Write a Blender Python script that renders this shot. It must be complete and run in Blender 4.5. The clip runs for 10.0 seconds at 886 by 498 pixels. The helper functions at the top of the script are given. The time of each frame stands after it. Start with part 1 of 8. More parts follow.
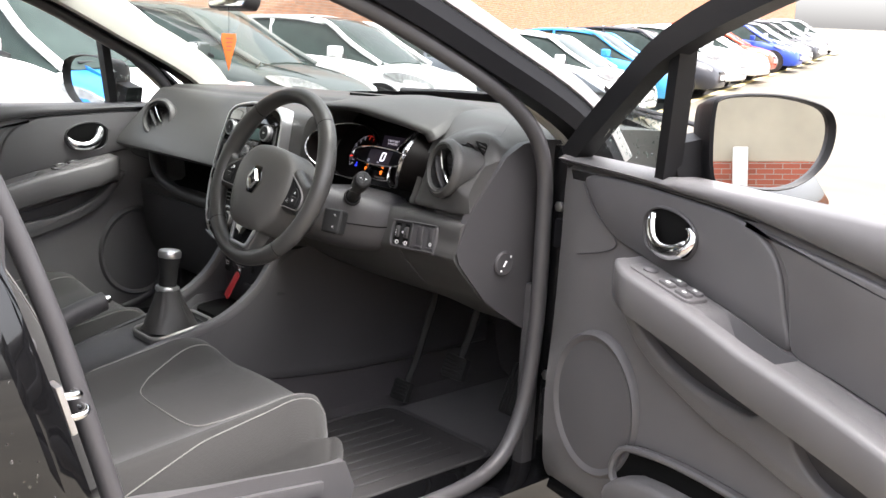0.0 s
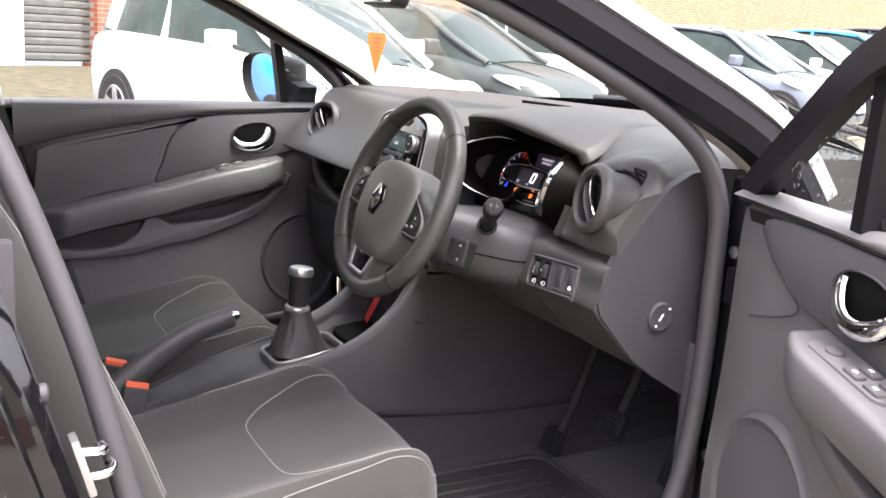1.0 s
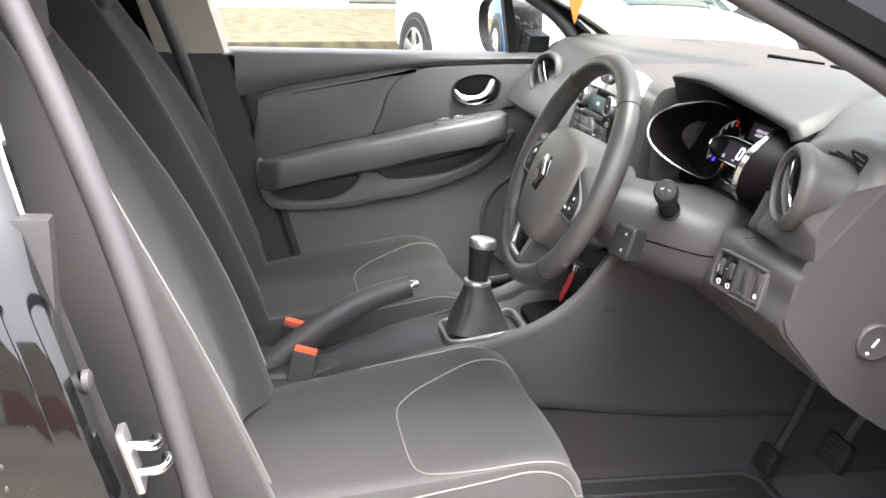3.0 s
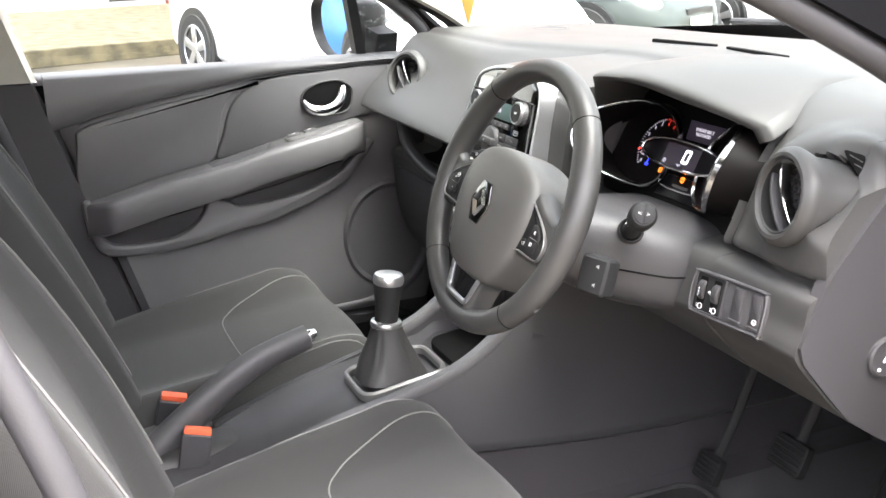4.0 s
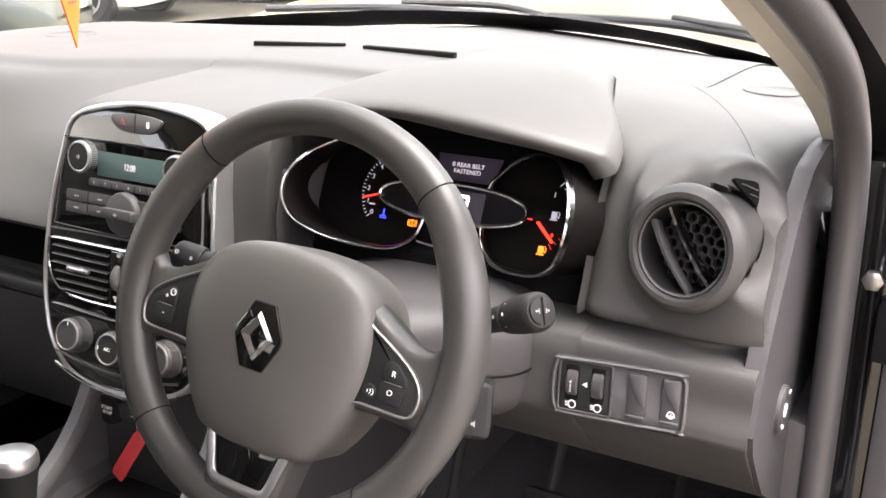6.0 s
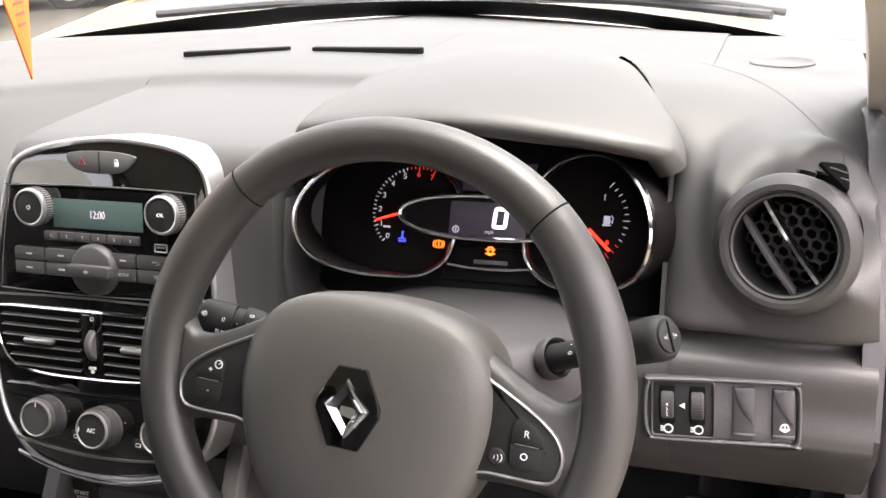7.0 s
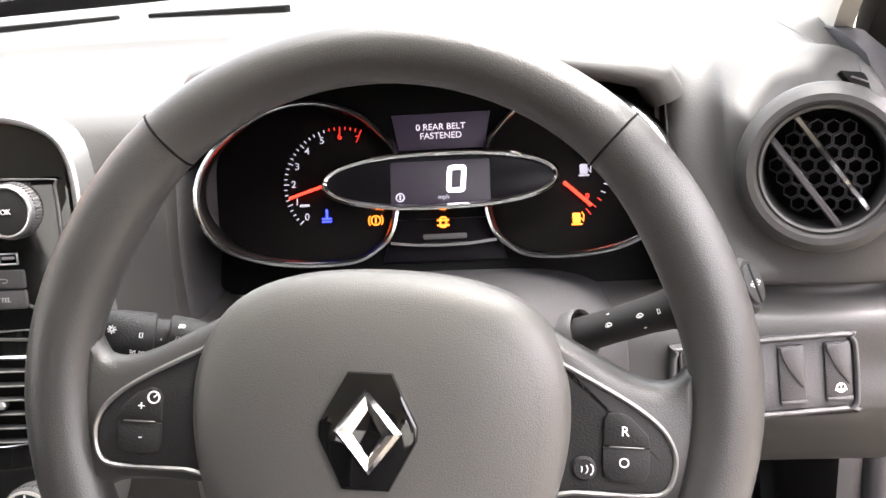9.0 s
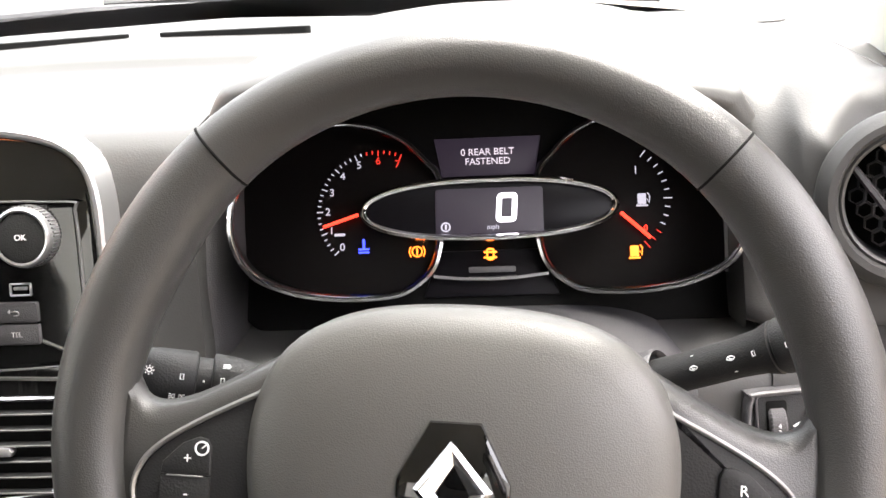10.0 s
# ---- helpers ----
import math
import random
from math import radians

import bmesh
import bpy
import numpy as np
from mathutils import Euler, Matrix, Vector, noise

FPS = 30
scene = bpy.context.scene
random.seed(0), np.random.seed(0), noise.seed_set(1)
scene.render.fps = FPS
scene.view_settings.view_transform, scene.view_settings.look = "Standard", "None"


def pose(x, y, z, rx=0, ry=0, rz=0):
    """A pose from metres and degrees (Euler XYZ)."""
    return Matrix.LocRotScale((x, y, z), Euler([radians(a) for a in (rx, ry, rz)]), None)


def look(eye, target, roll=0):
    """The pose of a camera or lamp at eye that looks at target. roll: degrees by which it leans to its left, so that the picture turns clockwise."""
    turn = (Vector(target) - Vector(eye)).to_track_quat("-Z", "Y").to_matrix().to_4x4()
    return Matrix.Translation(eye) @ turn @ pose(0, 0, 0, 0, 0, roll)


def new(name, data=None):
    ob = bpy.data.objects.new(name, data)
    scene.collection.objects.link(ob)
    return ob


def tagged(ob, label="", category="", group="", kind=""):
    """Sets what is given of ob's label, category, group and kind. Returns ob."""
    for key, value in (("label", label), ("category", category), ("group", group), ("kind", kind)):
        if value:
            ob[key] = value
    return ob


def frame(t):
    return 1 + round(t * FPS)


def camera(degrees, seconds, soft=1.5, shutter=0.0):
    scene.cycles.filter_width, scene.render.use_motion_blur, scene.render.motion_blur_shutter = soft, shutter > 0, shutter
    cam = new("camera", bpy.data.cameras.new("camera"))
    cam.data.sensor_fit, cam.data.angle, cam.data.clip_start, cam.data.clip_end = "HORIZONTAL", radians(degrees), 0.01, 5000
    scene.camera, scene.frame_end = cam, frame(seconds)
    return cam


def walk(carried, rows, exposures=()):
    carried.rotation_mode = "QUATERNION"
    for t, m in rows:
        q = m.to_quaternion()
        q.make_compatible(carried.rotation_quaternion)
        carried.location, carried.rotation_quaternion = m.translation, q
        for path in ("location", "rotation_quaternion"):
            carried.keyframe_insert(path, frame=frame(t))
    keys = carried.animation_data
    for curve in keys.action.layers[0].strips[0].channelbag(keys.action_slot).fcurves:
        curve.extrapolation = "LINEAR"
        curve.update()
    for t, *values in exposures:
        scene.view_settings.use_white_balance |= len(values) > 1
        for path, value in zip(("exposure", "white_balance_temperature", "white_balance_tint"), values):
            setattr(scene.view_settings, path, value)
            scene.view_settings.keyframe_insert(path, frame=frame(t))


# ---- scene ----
from mathutils.bvhtree import BVHTree

cam = camera(48.3, 10.0)
PATH = [
    (0, (2.078, -1.091, 1.226), (0.661, 0.259, 0.815), 3.1),
    (0.5, (2.04, -0.88, 1.245), (0.437, 0.242, 0.83), 3.9),
    (1, (1.945, -0.758, 1.244), (0.251, 0.208, 0.801), 3.9),
    (1.5, (1.832, -0.624, 1.256), (0.079, 0.206, 0.766), 3.9),
    (2, (1.823, -0.517, 1.257), (-0.013, 0.067, 0.719), 3.8),
    (2.2, (1.838, -0.48, 1.262), (-0.024, -0.013, 0.699), 3.7),
    (3.3, (1.784, -0.442, 1.265), (-0.09, -0.068, 0.675), 2.7),
    (3.5, (1.724, -0.493, 1.277), (-0.126, -0.014, 0.686), 1.6),
    (4, (1.519, -0.571, 1.279), (-0.219, 0.205, 0.666), -0.3),
    (4.5, (1.314, -0.548, 1.276), (-0.232, 0.537, 0.619), -1.5),
    (5, (1.144, -0.539, 1.256), (-0.187, 0.804, 0.604), -0.8),
    (5.2, (1.101, -0.556, 1.247), (-0.155, 0.862, 0.606), 0.5),
    (6.3, (0.789, -0.591, 1.29), (-0.022, 1.107, 0.615), -1.1),
    (6.5, (0.741, -0.585, 1.293), (-0.017, 1.138, 0.616), -1.5),
    (7, (0.642, -0.554, 1.276), (0.014, 1.211, 0.577), -3.2),
    (7.5, (0.583, -0.546, 1.226), (0.046, 1.228, 0.475), -3.3),
    (8, (0.56, -0.553, 1.203), (0.054, 1.217, 0.421), -3.6),
    (8.5, (0.514, -0.506, 1.195), (0.108, 1.295, 0.427), -4.6),
    (9, (0.455, -0.42, 1.179), (0.261, 1.449, 0.495), -4.4),
    (9.5, (0.42, -0.381, 1.167), (0.31, 1.516, 0.542), -3.5),
    (10, (0.397, -0.37, 1.161), (0.255, 1.526, 0.543), -3.3),
]
walk(cam, [(t, look(eye, target, roll)) for t, eye, target, roll in PATH],
     exposures=[(0, 2.65, 6500, 13), (0.5, 2.75, 6500, 15), (1.0, 2.95, 6500, 18), (2.2, 3.35, 6500, 17), (3.5, 3.5, 6500, 12), (5.2, 3.9, 6500, 17), (6.3, 3.45, 6900, 19), (7.0, 3.45, 6900, 19), (7.6, 3.95, 6700, 18), (8.5, 4.1, 6700, 18), (10.0, 4.0, 6800, 16)])

# ---- light ----
world = bpy.data.worlds.new("sky")
scene.world = world
world.use_nodes = True
wn = world.node_tree.nodes
sky = wn.new("ShaderNodeTexSky")
sky.sky_type, sky.sun_disc = "NISHITA", False
sky.sun_elevation, sky.sun_rotation = radians(70), radians(80)
sky.air_density, sky.dust_density, sky.ozone_density = 1.0, 6.0, 1.0
soft_sky = wn.new("ShaderNodeHueSaturation")
soft_sky.inputs["Saturation"].default_value = 0.25
world.node_tree.links.new(sky.outputs[0], soft_sky.inputs["Color"])
world.node_tree.links.new(soft_sky.outputs[0], wn["Background"].inputs[0])
wn["Background"].inputs[1].default_value = 0.15
sun = new("sun", bpy.data.lights.new("sun", "SUN"))
sun.data.energy, sun.data.angle, sun.data.color = 0.3, radians(40), (1.0, 0.97, 0.93)
sun.matrix_world = look((2.9, 0.5, 8.0), (0, 0, 0))

# ---- materials ----


def material(name, color, rough=0.5, metal=0.0, grain=0.0, grain_size=400.0, blotch=0.08, blotch_size=6.0, coat=0.0,
             spread=0.0, ior=1.5, sheen=0.0):
    """A surface with fine relief, large soft variation and its own gloss."""
    m = bpy.data.materials.new(name)
    m.use_nodes = True
    nt = m.node_tree
    b = nt.nodes["Principled BSDF"]
    b.inputs["Metallic"].default_value, b.inputs["IOR"].default_value = metal, ior
    b.inputs["Coat Weight"].default_value = coat
    b.inputs["Coat Roughness"].default_value = 0.03
    b.inputs["Sheen Weight"].default_value = sheen
    co = nt.nodes.new("ShaderNodeTexCoord")
    big = nt.nodes.new("ShaderNodeTexNoise")
    big.inputs["Scale"].default_value, big.inputs["Detail"].default_value = blotch_size, 5
    nt.links.new(co.outputs["Object"], big.inputs["Vector"])
    ramp = nt.nodes.new("ShaderNodeMapRange")
    ramp.inputs["From Min"].default_value, ramp.inputs["From Max"].default_value = 0.3, 0.7
    ramp.inputs["To Min"].default_value, ramp.inputs["To Max"].default_value = 1 - blotch, 1 + blotch
    nt.links.new(big.outputs["Fac"], ramp.inputs["Value"])
    mul = nt.nodes.new("ShaderNodeVectorMath")
    mul.operation = "MULTIPLY"
    mul.inputs[0].default_value = color
    nt.links.new(ramp.outputs[0], mul.inputs[1])
    nt.links.new(mul.outputs[0], b.inputs["Base Color"])
    rr_ = nt.nodes.new("ShaderNodeMapRange")
    rr_.inputs["To Min"].default_value, rr_.inputs["To Max"].default_value = max(0.0, rough - 0.08 * (rough > 0.12)), rough + 0.08 * (rough > 0.12)
    nt.links.new(big.outputs["Fac"], rr_.inputs["Value"])
    nt.links.new(rr_.outputs[0], b.inputs["Roughness"])
    if grain:
        fine = nt.nodes.new("ShaderNodeTexVoronoi" if spread else "ShaderNodeTexNoise")
        fine.inputs["Scale"].default_value = grain_size
        nt.links.new(co.outputs["Object"], fine.inputs["Vector"])
        bump = nt.nodes.new("ShaderNodeBump")
        bump.inputs["Strength"].default_value, bump.inputs["Distance"].default_value = grain, 0.001
        nt.links.new(fine.outputs[0], bump.inputs["Height"])
        nt.links.new(bump.outputs[0], b.inputs["Normal"])
    return m


def glow(name, color, strength):
    m = bpy.data.materials.new(name)
    m.use_nodes = True
    b = m.node_tree.nodes["Principled BSDF"]
    b.inputs["Base Color"].default_value = (*[c * 0.3 for c in color], 1)
    b.inputs["Emission Color"].default_value = (*color, 1)
    b.inputs["Emission Strength"].default_value = strength
    return m


def fabric(name, color):
    """Woven cloth: two crossed fine waves and a soft sheen."""
    m = material(name, color, 0.95, grain=0.0, blotch=0.1, blotch_size=9, sheen=0.12)
    nt = m.node_tree
    b = nt.nodes["Principled BSDF"]
    co = nt.nodes.new("ShaderNodeTexCoord")
    add = nt.nodes.new("ShaderNodeMath")
    add.operation = "ADD"
    for k, axis in enumerate(("X", "Y")):
        w = nt.nodes.new("ShaderNodeTexWave")
        w.bands_direction = axis
        w.inputs["Scale"].default_value, w.inputs["Distortion"].default_value = 190, 1.2
        nt.links.new(co.outputs["Object"], w.inputs["Vector"])
        nt.links.new(w.outputs["Fac"], add.inputs[k])
    bump = nt.nodes.new("ShaderNodeBump")
    bump.inputs["Strength"].default_value, bump.inputs["Distance"].default_value = 0.22, 0.0006
    nt.links.new(add.outputs[0], bump.inputs["Height"])
    nt.links.new(bump.outputs[0], b.inputs["Normal"])
    return m


def brick_material(name, color, along):
    """Courses of brick; along is the wall's direction on the ground."""
    m = material(name, color, 0.85, grain=0.5, grain_size=60, blotch=0.2, blotch_size=1.5)
    nt = m.node_tree
    co = nt.nodes.new("ShaderNodeTexCoord")
    dot = nt.nodes.new("ShaderNodeVectorMath")
    dot.operation = "DOT_PRODUCT"
    dot.inputs[1].default_value = along
    sep, com, br = nt.nodes.new("ShaderNodeSeparateXYZ"), nt.nodes.new("ShaderNodeCombineXYZ"), nt.nodes.new("ShaderNodeTexBrick")
    nt.links.new(co.outputs["Object"], dot.inputs[0])
    nt.links.new(co.outputs["Object"], sep.inputs[0])
    nt.links.new(dot.outputs["Value"], com.inputs[0])
    nt.links.new(sep.outputs["Z"], com.inputs[1])
    nt.links.new(com.outputs[0], br.inputs["Vector"])
    br.inputs["Scale"].default_value = 1.0
    br.inputs["Brick Width"].default_value, br.inputs["Row Height"].default_value, br.inputs["Mortar Size"].default_value = 0.225, 0.075, 0.006
    br.inputs["Color1"].default_value = (*color, 1)
    br.inputs["Color2"].default_value = (*[c * 0.7 for c in color], 1)
    br.inputs["Mortar"].default_value = (0.32, 0.28, 0.24, 1)
    nt.links.new(br.outputs["Color"], nt.nodes["Principled BSDF"].inputs["Base Color"])
    return m


def glass(name, tint=(1, 1, 1), ior=1.45, rough=0.0):
    m = bpy.data.materials.new(name)
    m.use_nodes = True
    nt = m.node_tree
    nt.nodes.remove(nt.nodes["Principled BSDF"])
    out = nt.nodes["Material Output"]
    clear, gloss, mix, facing, power, share = (nt.nodes.new("ShaderNode" + k) for k in ("BsdfTransparent", "BsdfGlossy", "MixShader", "LayerWeight", "Math", "MapRange"))
    clear.inputs[0].default_value = (*tint, 1)
    gloss.inputs["Roughness"].default_value = rough
    power.operation = "POWER"
    power.inputs[1].default_value = 5.0
    share.inputs["To Min"].default_value, share.inputs["To Max"].default_value = 2 * ((ior - 1) / (ior + 1)) ** 2, 0.9
    nt.links.new(facing.outputs["Facing"], power.inputs[0])
    nt.links.new(power.outputs[0], share.inputs["Value"])
    nt.links.new(share.outputs[0], mix.inputs[0])
    nt.links.new(clear.outputs[0], mix.inputs[1])
    nt.links.new(gloss.outputs[0], mix.inputs[2])
    nt.links.new(mix.outputs[0], out.inputs[0])
    return m


def ground_material(name, a, b_, scale, rough):
    m = material(name, a, rough, grain=0.6, grain_size=60, blotch=0.25, blotch_size=0.6)
    nt = m.node_tree
    co = nt.nodes.new("ShaderNodeTexCoord")
    n1 = nt.nodes.new("ShaderNodeTexNoise")
    n1.inputs["Scale"].default_value, n1.inputs["Detail"].default_value = scale, 8
    nt.links.new(co.outputs["Object"], n1.inputs["Vector"])
    r = nt.nodes.new("ShaderNodeValToRGB")
    r.color_ramp.elements[0].position, r.color_ramp.elements[1].position = 0.38, 0.62
    r.color_ramp.elements[0].color, r.color_ramp.elements[1].color = (*a, 1), (*b_, 1)
    nt.links.new(n1.outputs["Fac"], r.inputs[0])
    nt.links.new(r.outputs[0], nt.nodes["Principled BSDF"].inputs["Base Color"])
    return m


PLASTIC = material("soft grey plastic", (0.055, 0.053, 0.0555), 0.48, grain=0.2, grain_size=900, spread=1)
PLASTIC_TOP = material("dash top foam", (0.046, 0.045, 0.044), 0.46, grain=0.10, grain_size=700, spread=1, ior=1.42)
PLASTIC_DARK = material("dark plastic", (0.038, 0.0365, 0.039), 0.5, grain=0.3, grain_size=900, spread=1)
PLASTIC_MID = material("mid grey plastic", (0.085, 0.082, 0.085), 0.48, grain=0.16, grain_size=900, spread=1)
STALK = material("black lever plastic", (0.019, 0.019, 0.0195), 0.55, grain=0.2, grain_size=900, spread=1, ior=1.3)
GAITER = material("gaiter leather", (0.030, 0.029, 0.029), 0.5, grain=0.25, grain_size=500, spread=1)
DOOR_TRIM = material("door trim plastic", (0.115, 0.111, 0.113), 0.40, grain=0.2, grain_size=900, spread=1)
LEATHER = material("wheel leather", (0.041, 0.040, 0.0388), 0.36, grain=0.16, grain_size=1300, spread=1)
PAD = material("airbag pad", (0.078, 0.075, 0.071), 0.44, grain=0.14, grain_size=1300, spread=1)
BLACK_GLOSS = material("piano black", (0.004, 0.004, 0.004), 0.05, coat=1.0, blotch=0.02)
DIAL = material("dial face", (0.006, 0.005, 0.005), 0.5, blotch=0.2, ior=1.2)
STITCH = material("dark stitching", (0.16, 0.155, 0.15), 0.8)
# matt black; also painted in for the unlit depth of ducts and hollows
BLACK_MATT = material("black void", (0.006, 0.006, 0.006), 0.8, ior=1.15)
CHROME = material("chrome", (0.78, 0.78, 0.79), 0.1, 1.0, blotch=0.03)
# grey stands in for the sky's reflection on wet black paint
SHEEN_STRIP = material("sky sheen strip", (0.42, 0.42, 0.42), 0.3, 0.4, blotch=0.15)
DARK_CHROME = material("dark chrome", (0.30, 0.30, 0.305), 0.16, 1.0, blotch=0.05)
SCREEN_FACE = material("smoked display face", (0.006, 0.0055, 0.007), 0.3, blotch=0.05, ior=1.2)
SATIN = material("satin silver", (0.55, 0.55, 0.56), 0.32, 0.9, blotch=0.04)
SILVER_TRIM = material("silver trim", (0.24, 0.235, 0.23), 0.38, 0.6)
FRAME = material("matt black frame", (0.009, 0.009, 0.01), 0.5, grain=0.2, grain_size=600, ior=1.3)
RUBBER = material("rubber seal", (0.052, 0.050, 0.053), 0.45, grain=0.2, grain_size=300)
RUBBER_TREAD = material("rubber", (0.042, 0.040, 0.041), 0.65, grain=0.3, grain_size=300)
CARPET = material("carpet", (0.040, 0.036, 0.039), 0.95, grain=1.0, grain_size=500, sheen=0.2)
HEADLINER = material("pillar trim", (0.5, 0.485, 0.43), 0.75, grain=0.3, grain_size=500)
FABRIC = fabric("seat cloth", (0.028, 0.0272, 0.0262))
FABRIC_DARK = fabric("seat side cloth", (0.017, 0.0166, 0.0166))
PIPING = material("seat piping", (0.17, 0.165, 0.155), 0.7, grain=0.5, grain_size=900)
PAINT_IN = material("black door aperture paint", (0.006, 0.006, 0.007), 0.5, blotch=0.1, ior=1.2)
PAINT = material("black paint", (0.004, 0.004, 0.0045), 0.06, coat=0.6, blotch=0.05, ior=1.4)
RED_TAG = material("red tag", (0.75, 0.06, 0.07), 0.5)
ORANGE = material("orange card", (0.95, 0.2, 0.03), 0.6, blotch=0.05)
ORANGE_BUCKLE = material("orange buckle", (0.75, 0.12, 0.05), 0.5)
WHITE_INK = material("white print", (0.75, 0.75, 0.75), 0.6, blotch=0.02)
DULL_INK = material("dull grey print", (0.3, 0.3, 0.3), 0.6, blotch=0.05)
DIM_RED_INK = material("dull red print", (0.42, 0.06, 0.05), 0.6, blotch=0.05)
BLUE_INK = material("blue print", (0.05, 0.25, 0.6), 0.6, blotch=0.05)
STEEL = material("steel", (0.35, 0.35, 0.35), 0.35, 1.0)
WINDOW = glass("window glass", (0.93, 0.97, 0.95))
WINDSCREEN = glass("windscreen glass", (0.76, 0.80, 0.77))
DROP = glass("rain drop", (0.86, 0.9, 0.9), 1.8)
MIRROR = material("mirror", (0.9, 0.9, 0.9), 0.0, 1.0, blotch=0.0)
LCD = glow("radio screen", (0.115, 0.20, 0.19), 0.014)
G_WHITE = glow("lit white", (0.9, 0.9, 1.0), 0.25)
G_SOFT = glow("soft lit white", (0.8, 0.75, 0.85), 0.08)
G_MARK = glow("dim lit white", (0.8, 0.8, 0.95), 0.05)
G_DIM_RED = glow("dim lit red", (1.0, 0.05, 0.03), 0.07)
G_RED = glow("lit red", (1.0, 0.04, 0.02), 0.3)
G_AMBER = glow("lit amber", (1.0, 0.2, 0.02), 0.3)
G_BLUE = glow("lit blue", (0.03, 0.05, 1.0), 0.35)
G_LCD = glow("lit screen", (0.035, 0.026, 0.045), 0.04)

# ---- mesh helpers ----


def part(name, bm, mat, parent=None, label="", angle=38):
    bmesh.ops.recalc_face_normals(bm, faces=bm.faces)
    me = bpy.data.meshes.new(name)
    bm.to_mesh(me)
    bm.free()
    me.shade_smooth()
    me.set_sharp_from_angle(angle=radians(angle))
    me.materials.append(mat)
    ob = new(name, me)
    if parent:
        ob.parent = parent
    return tagged(ob, label)


def thing(name, label, category, m=None, group="", kind=""):
    ob = new(name)
    ob.empty_display_size = 0.05
    if m is not None:
        ob.matrix_world = m
    return tagged(ob, label, category, group, kind)


I4 = Matrix.Identity(4)


def cat(pts, n=6, closed=False):
    """A smooth curve through points."""
    p = [Vector(q) for q in pts]
    out = []
    last = len(p) if closed else len(p) - 1
    for i in range(last):
        a, b = p[i], p[(i + 1) % len(p)]
        z = p[i - 1] if closed or i > 0 else 2 * a - b
        d = p[(i + 2) % len(p)] if closed or i + 2 < len(p) else 2 * b - a
        for k in range(n):
            t = k / n
            out.append(0.5 * ((2 * a) + (b - z) * t + (2 * z - 5 * a + 4 * b - d) * t * t + (3 * a - z - 3 * b + d) * t ** 3))
    if not closed:
        out.append(p[-1])
    return out


def surf(bm, grid, loop_u=False, loop_v=False):
    rows = [[bm.verts.new(p) for p in row] for row in grid]
    nu, nv = len(rows), len(rows[0])
    for i in range(nu if loop_u else nu - 1):
        for j in range(nv if loop_v else nv - 1):
            bm.faces.new((rows[i][j], rows[(i + 1) % nu][j], rows[(i + 1) % nu][(j + 1) % nv], rows[i][(j + 1) % nv]))
    return rows


def loft(bm, rings, caps=(True, True)):
    rows = surf(bm, rings, loop_v=True)
    if caps[0]:
        bm.faces.new(rows[0])
    if caps[1]:
        bm.faces.new(rows[-1])
    return bm


def tube(bm, pts, r, seg=10, closed=False, flat=1.0):
    """A round bar along a path; r may be a number or one per point."""
    p = [Vector(q) for q in pts]
    n = len(p)
    rad = r if isinstance(r, (list, tuple)) else [r] * n
    tan = [((p[(i + 1) % n] if closed or i + 1 < n else p[i]) - (p[i - 1] if closed or i > 0 else p[i])).normalized() for i in range(n)]
    up = tan[0].orthogonal().normalized()
    rings = []
    for i in range(n):
        up = (up - tan[i] * up.dot(tan[i])).normalized()
        side = tan[i].cross(up)
        rings.append([p[i] + rad[i] * (math.cos(a) * up + flat * math.sin(a) * side) for a in (2 * math.pi * k / seg for k in range(seg))])
    if closed:
        surf(bm, rings, loop_u=True, loop_v=True)
    else:
        loft(bm, rings)
    return bm


def strip(bm, pts, section, up=(0, 0, 1), closed=False):
    """A bar of any section (list of (side, up)) along a path with a fixed up."""
    p = [Vector(q) for q in pts]
    n = len(p)
    rings = []
    for i in range(n):
        t = ((p[(i + 1) % n] if closed or i + 1 < n else p[i]) - (p[i - 1] if closed or i > 0 else p[i])).normalized()
        s = t.cross(Vector(up)).normalized()
        u = s.cross(t)
        rings.append([p[i] + s * a + u * b for a, b in section])
    if closed:
        surf(bm, rings, loop_u=True, loop_v=True)
    else:
        loft(bm, rings)
    return bm


def lathe(bm, profile, seg=32, m=I4, caps=(True, True)):
    rings = [[m @ Vector((r * math.cos(a), r * math.sin(a), z)) for a in (2 * math.pi * k / seg for k in range(seg))] for r, z in profile]
    return loft(bm, rings, caps)


def rrect(w, h, r, n=5, cx=0.0, cy=0.0):
    r = min(r, w / 2 - 1e-5, h / 2 - 1e-5)
    out = []
    for sx, sy, a0 in ((1, 1, 0), (-1, 1, 90), (-1, -1, 180), (1, -1, 270)):
        for k in range(n + 1):
            a = radians(a0 + 90 * k / n)
            out.append((cx + sx * (w / 2 - r) + r * math.cos(a), cy + sy * (h / 2 - r) + r * math.sin(a)))
    return out


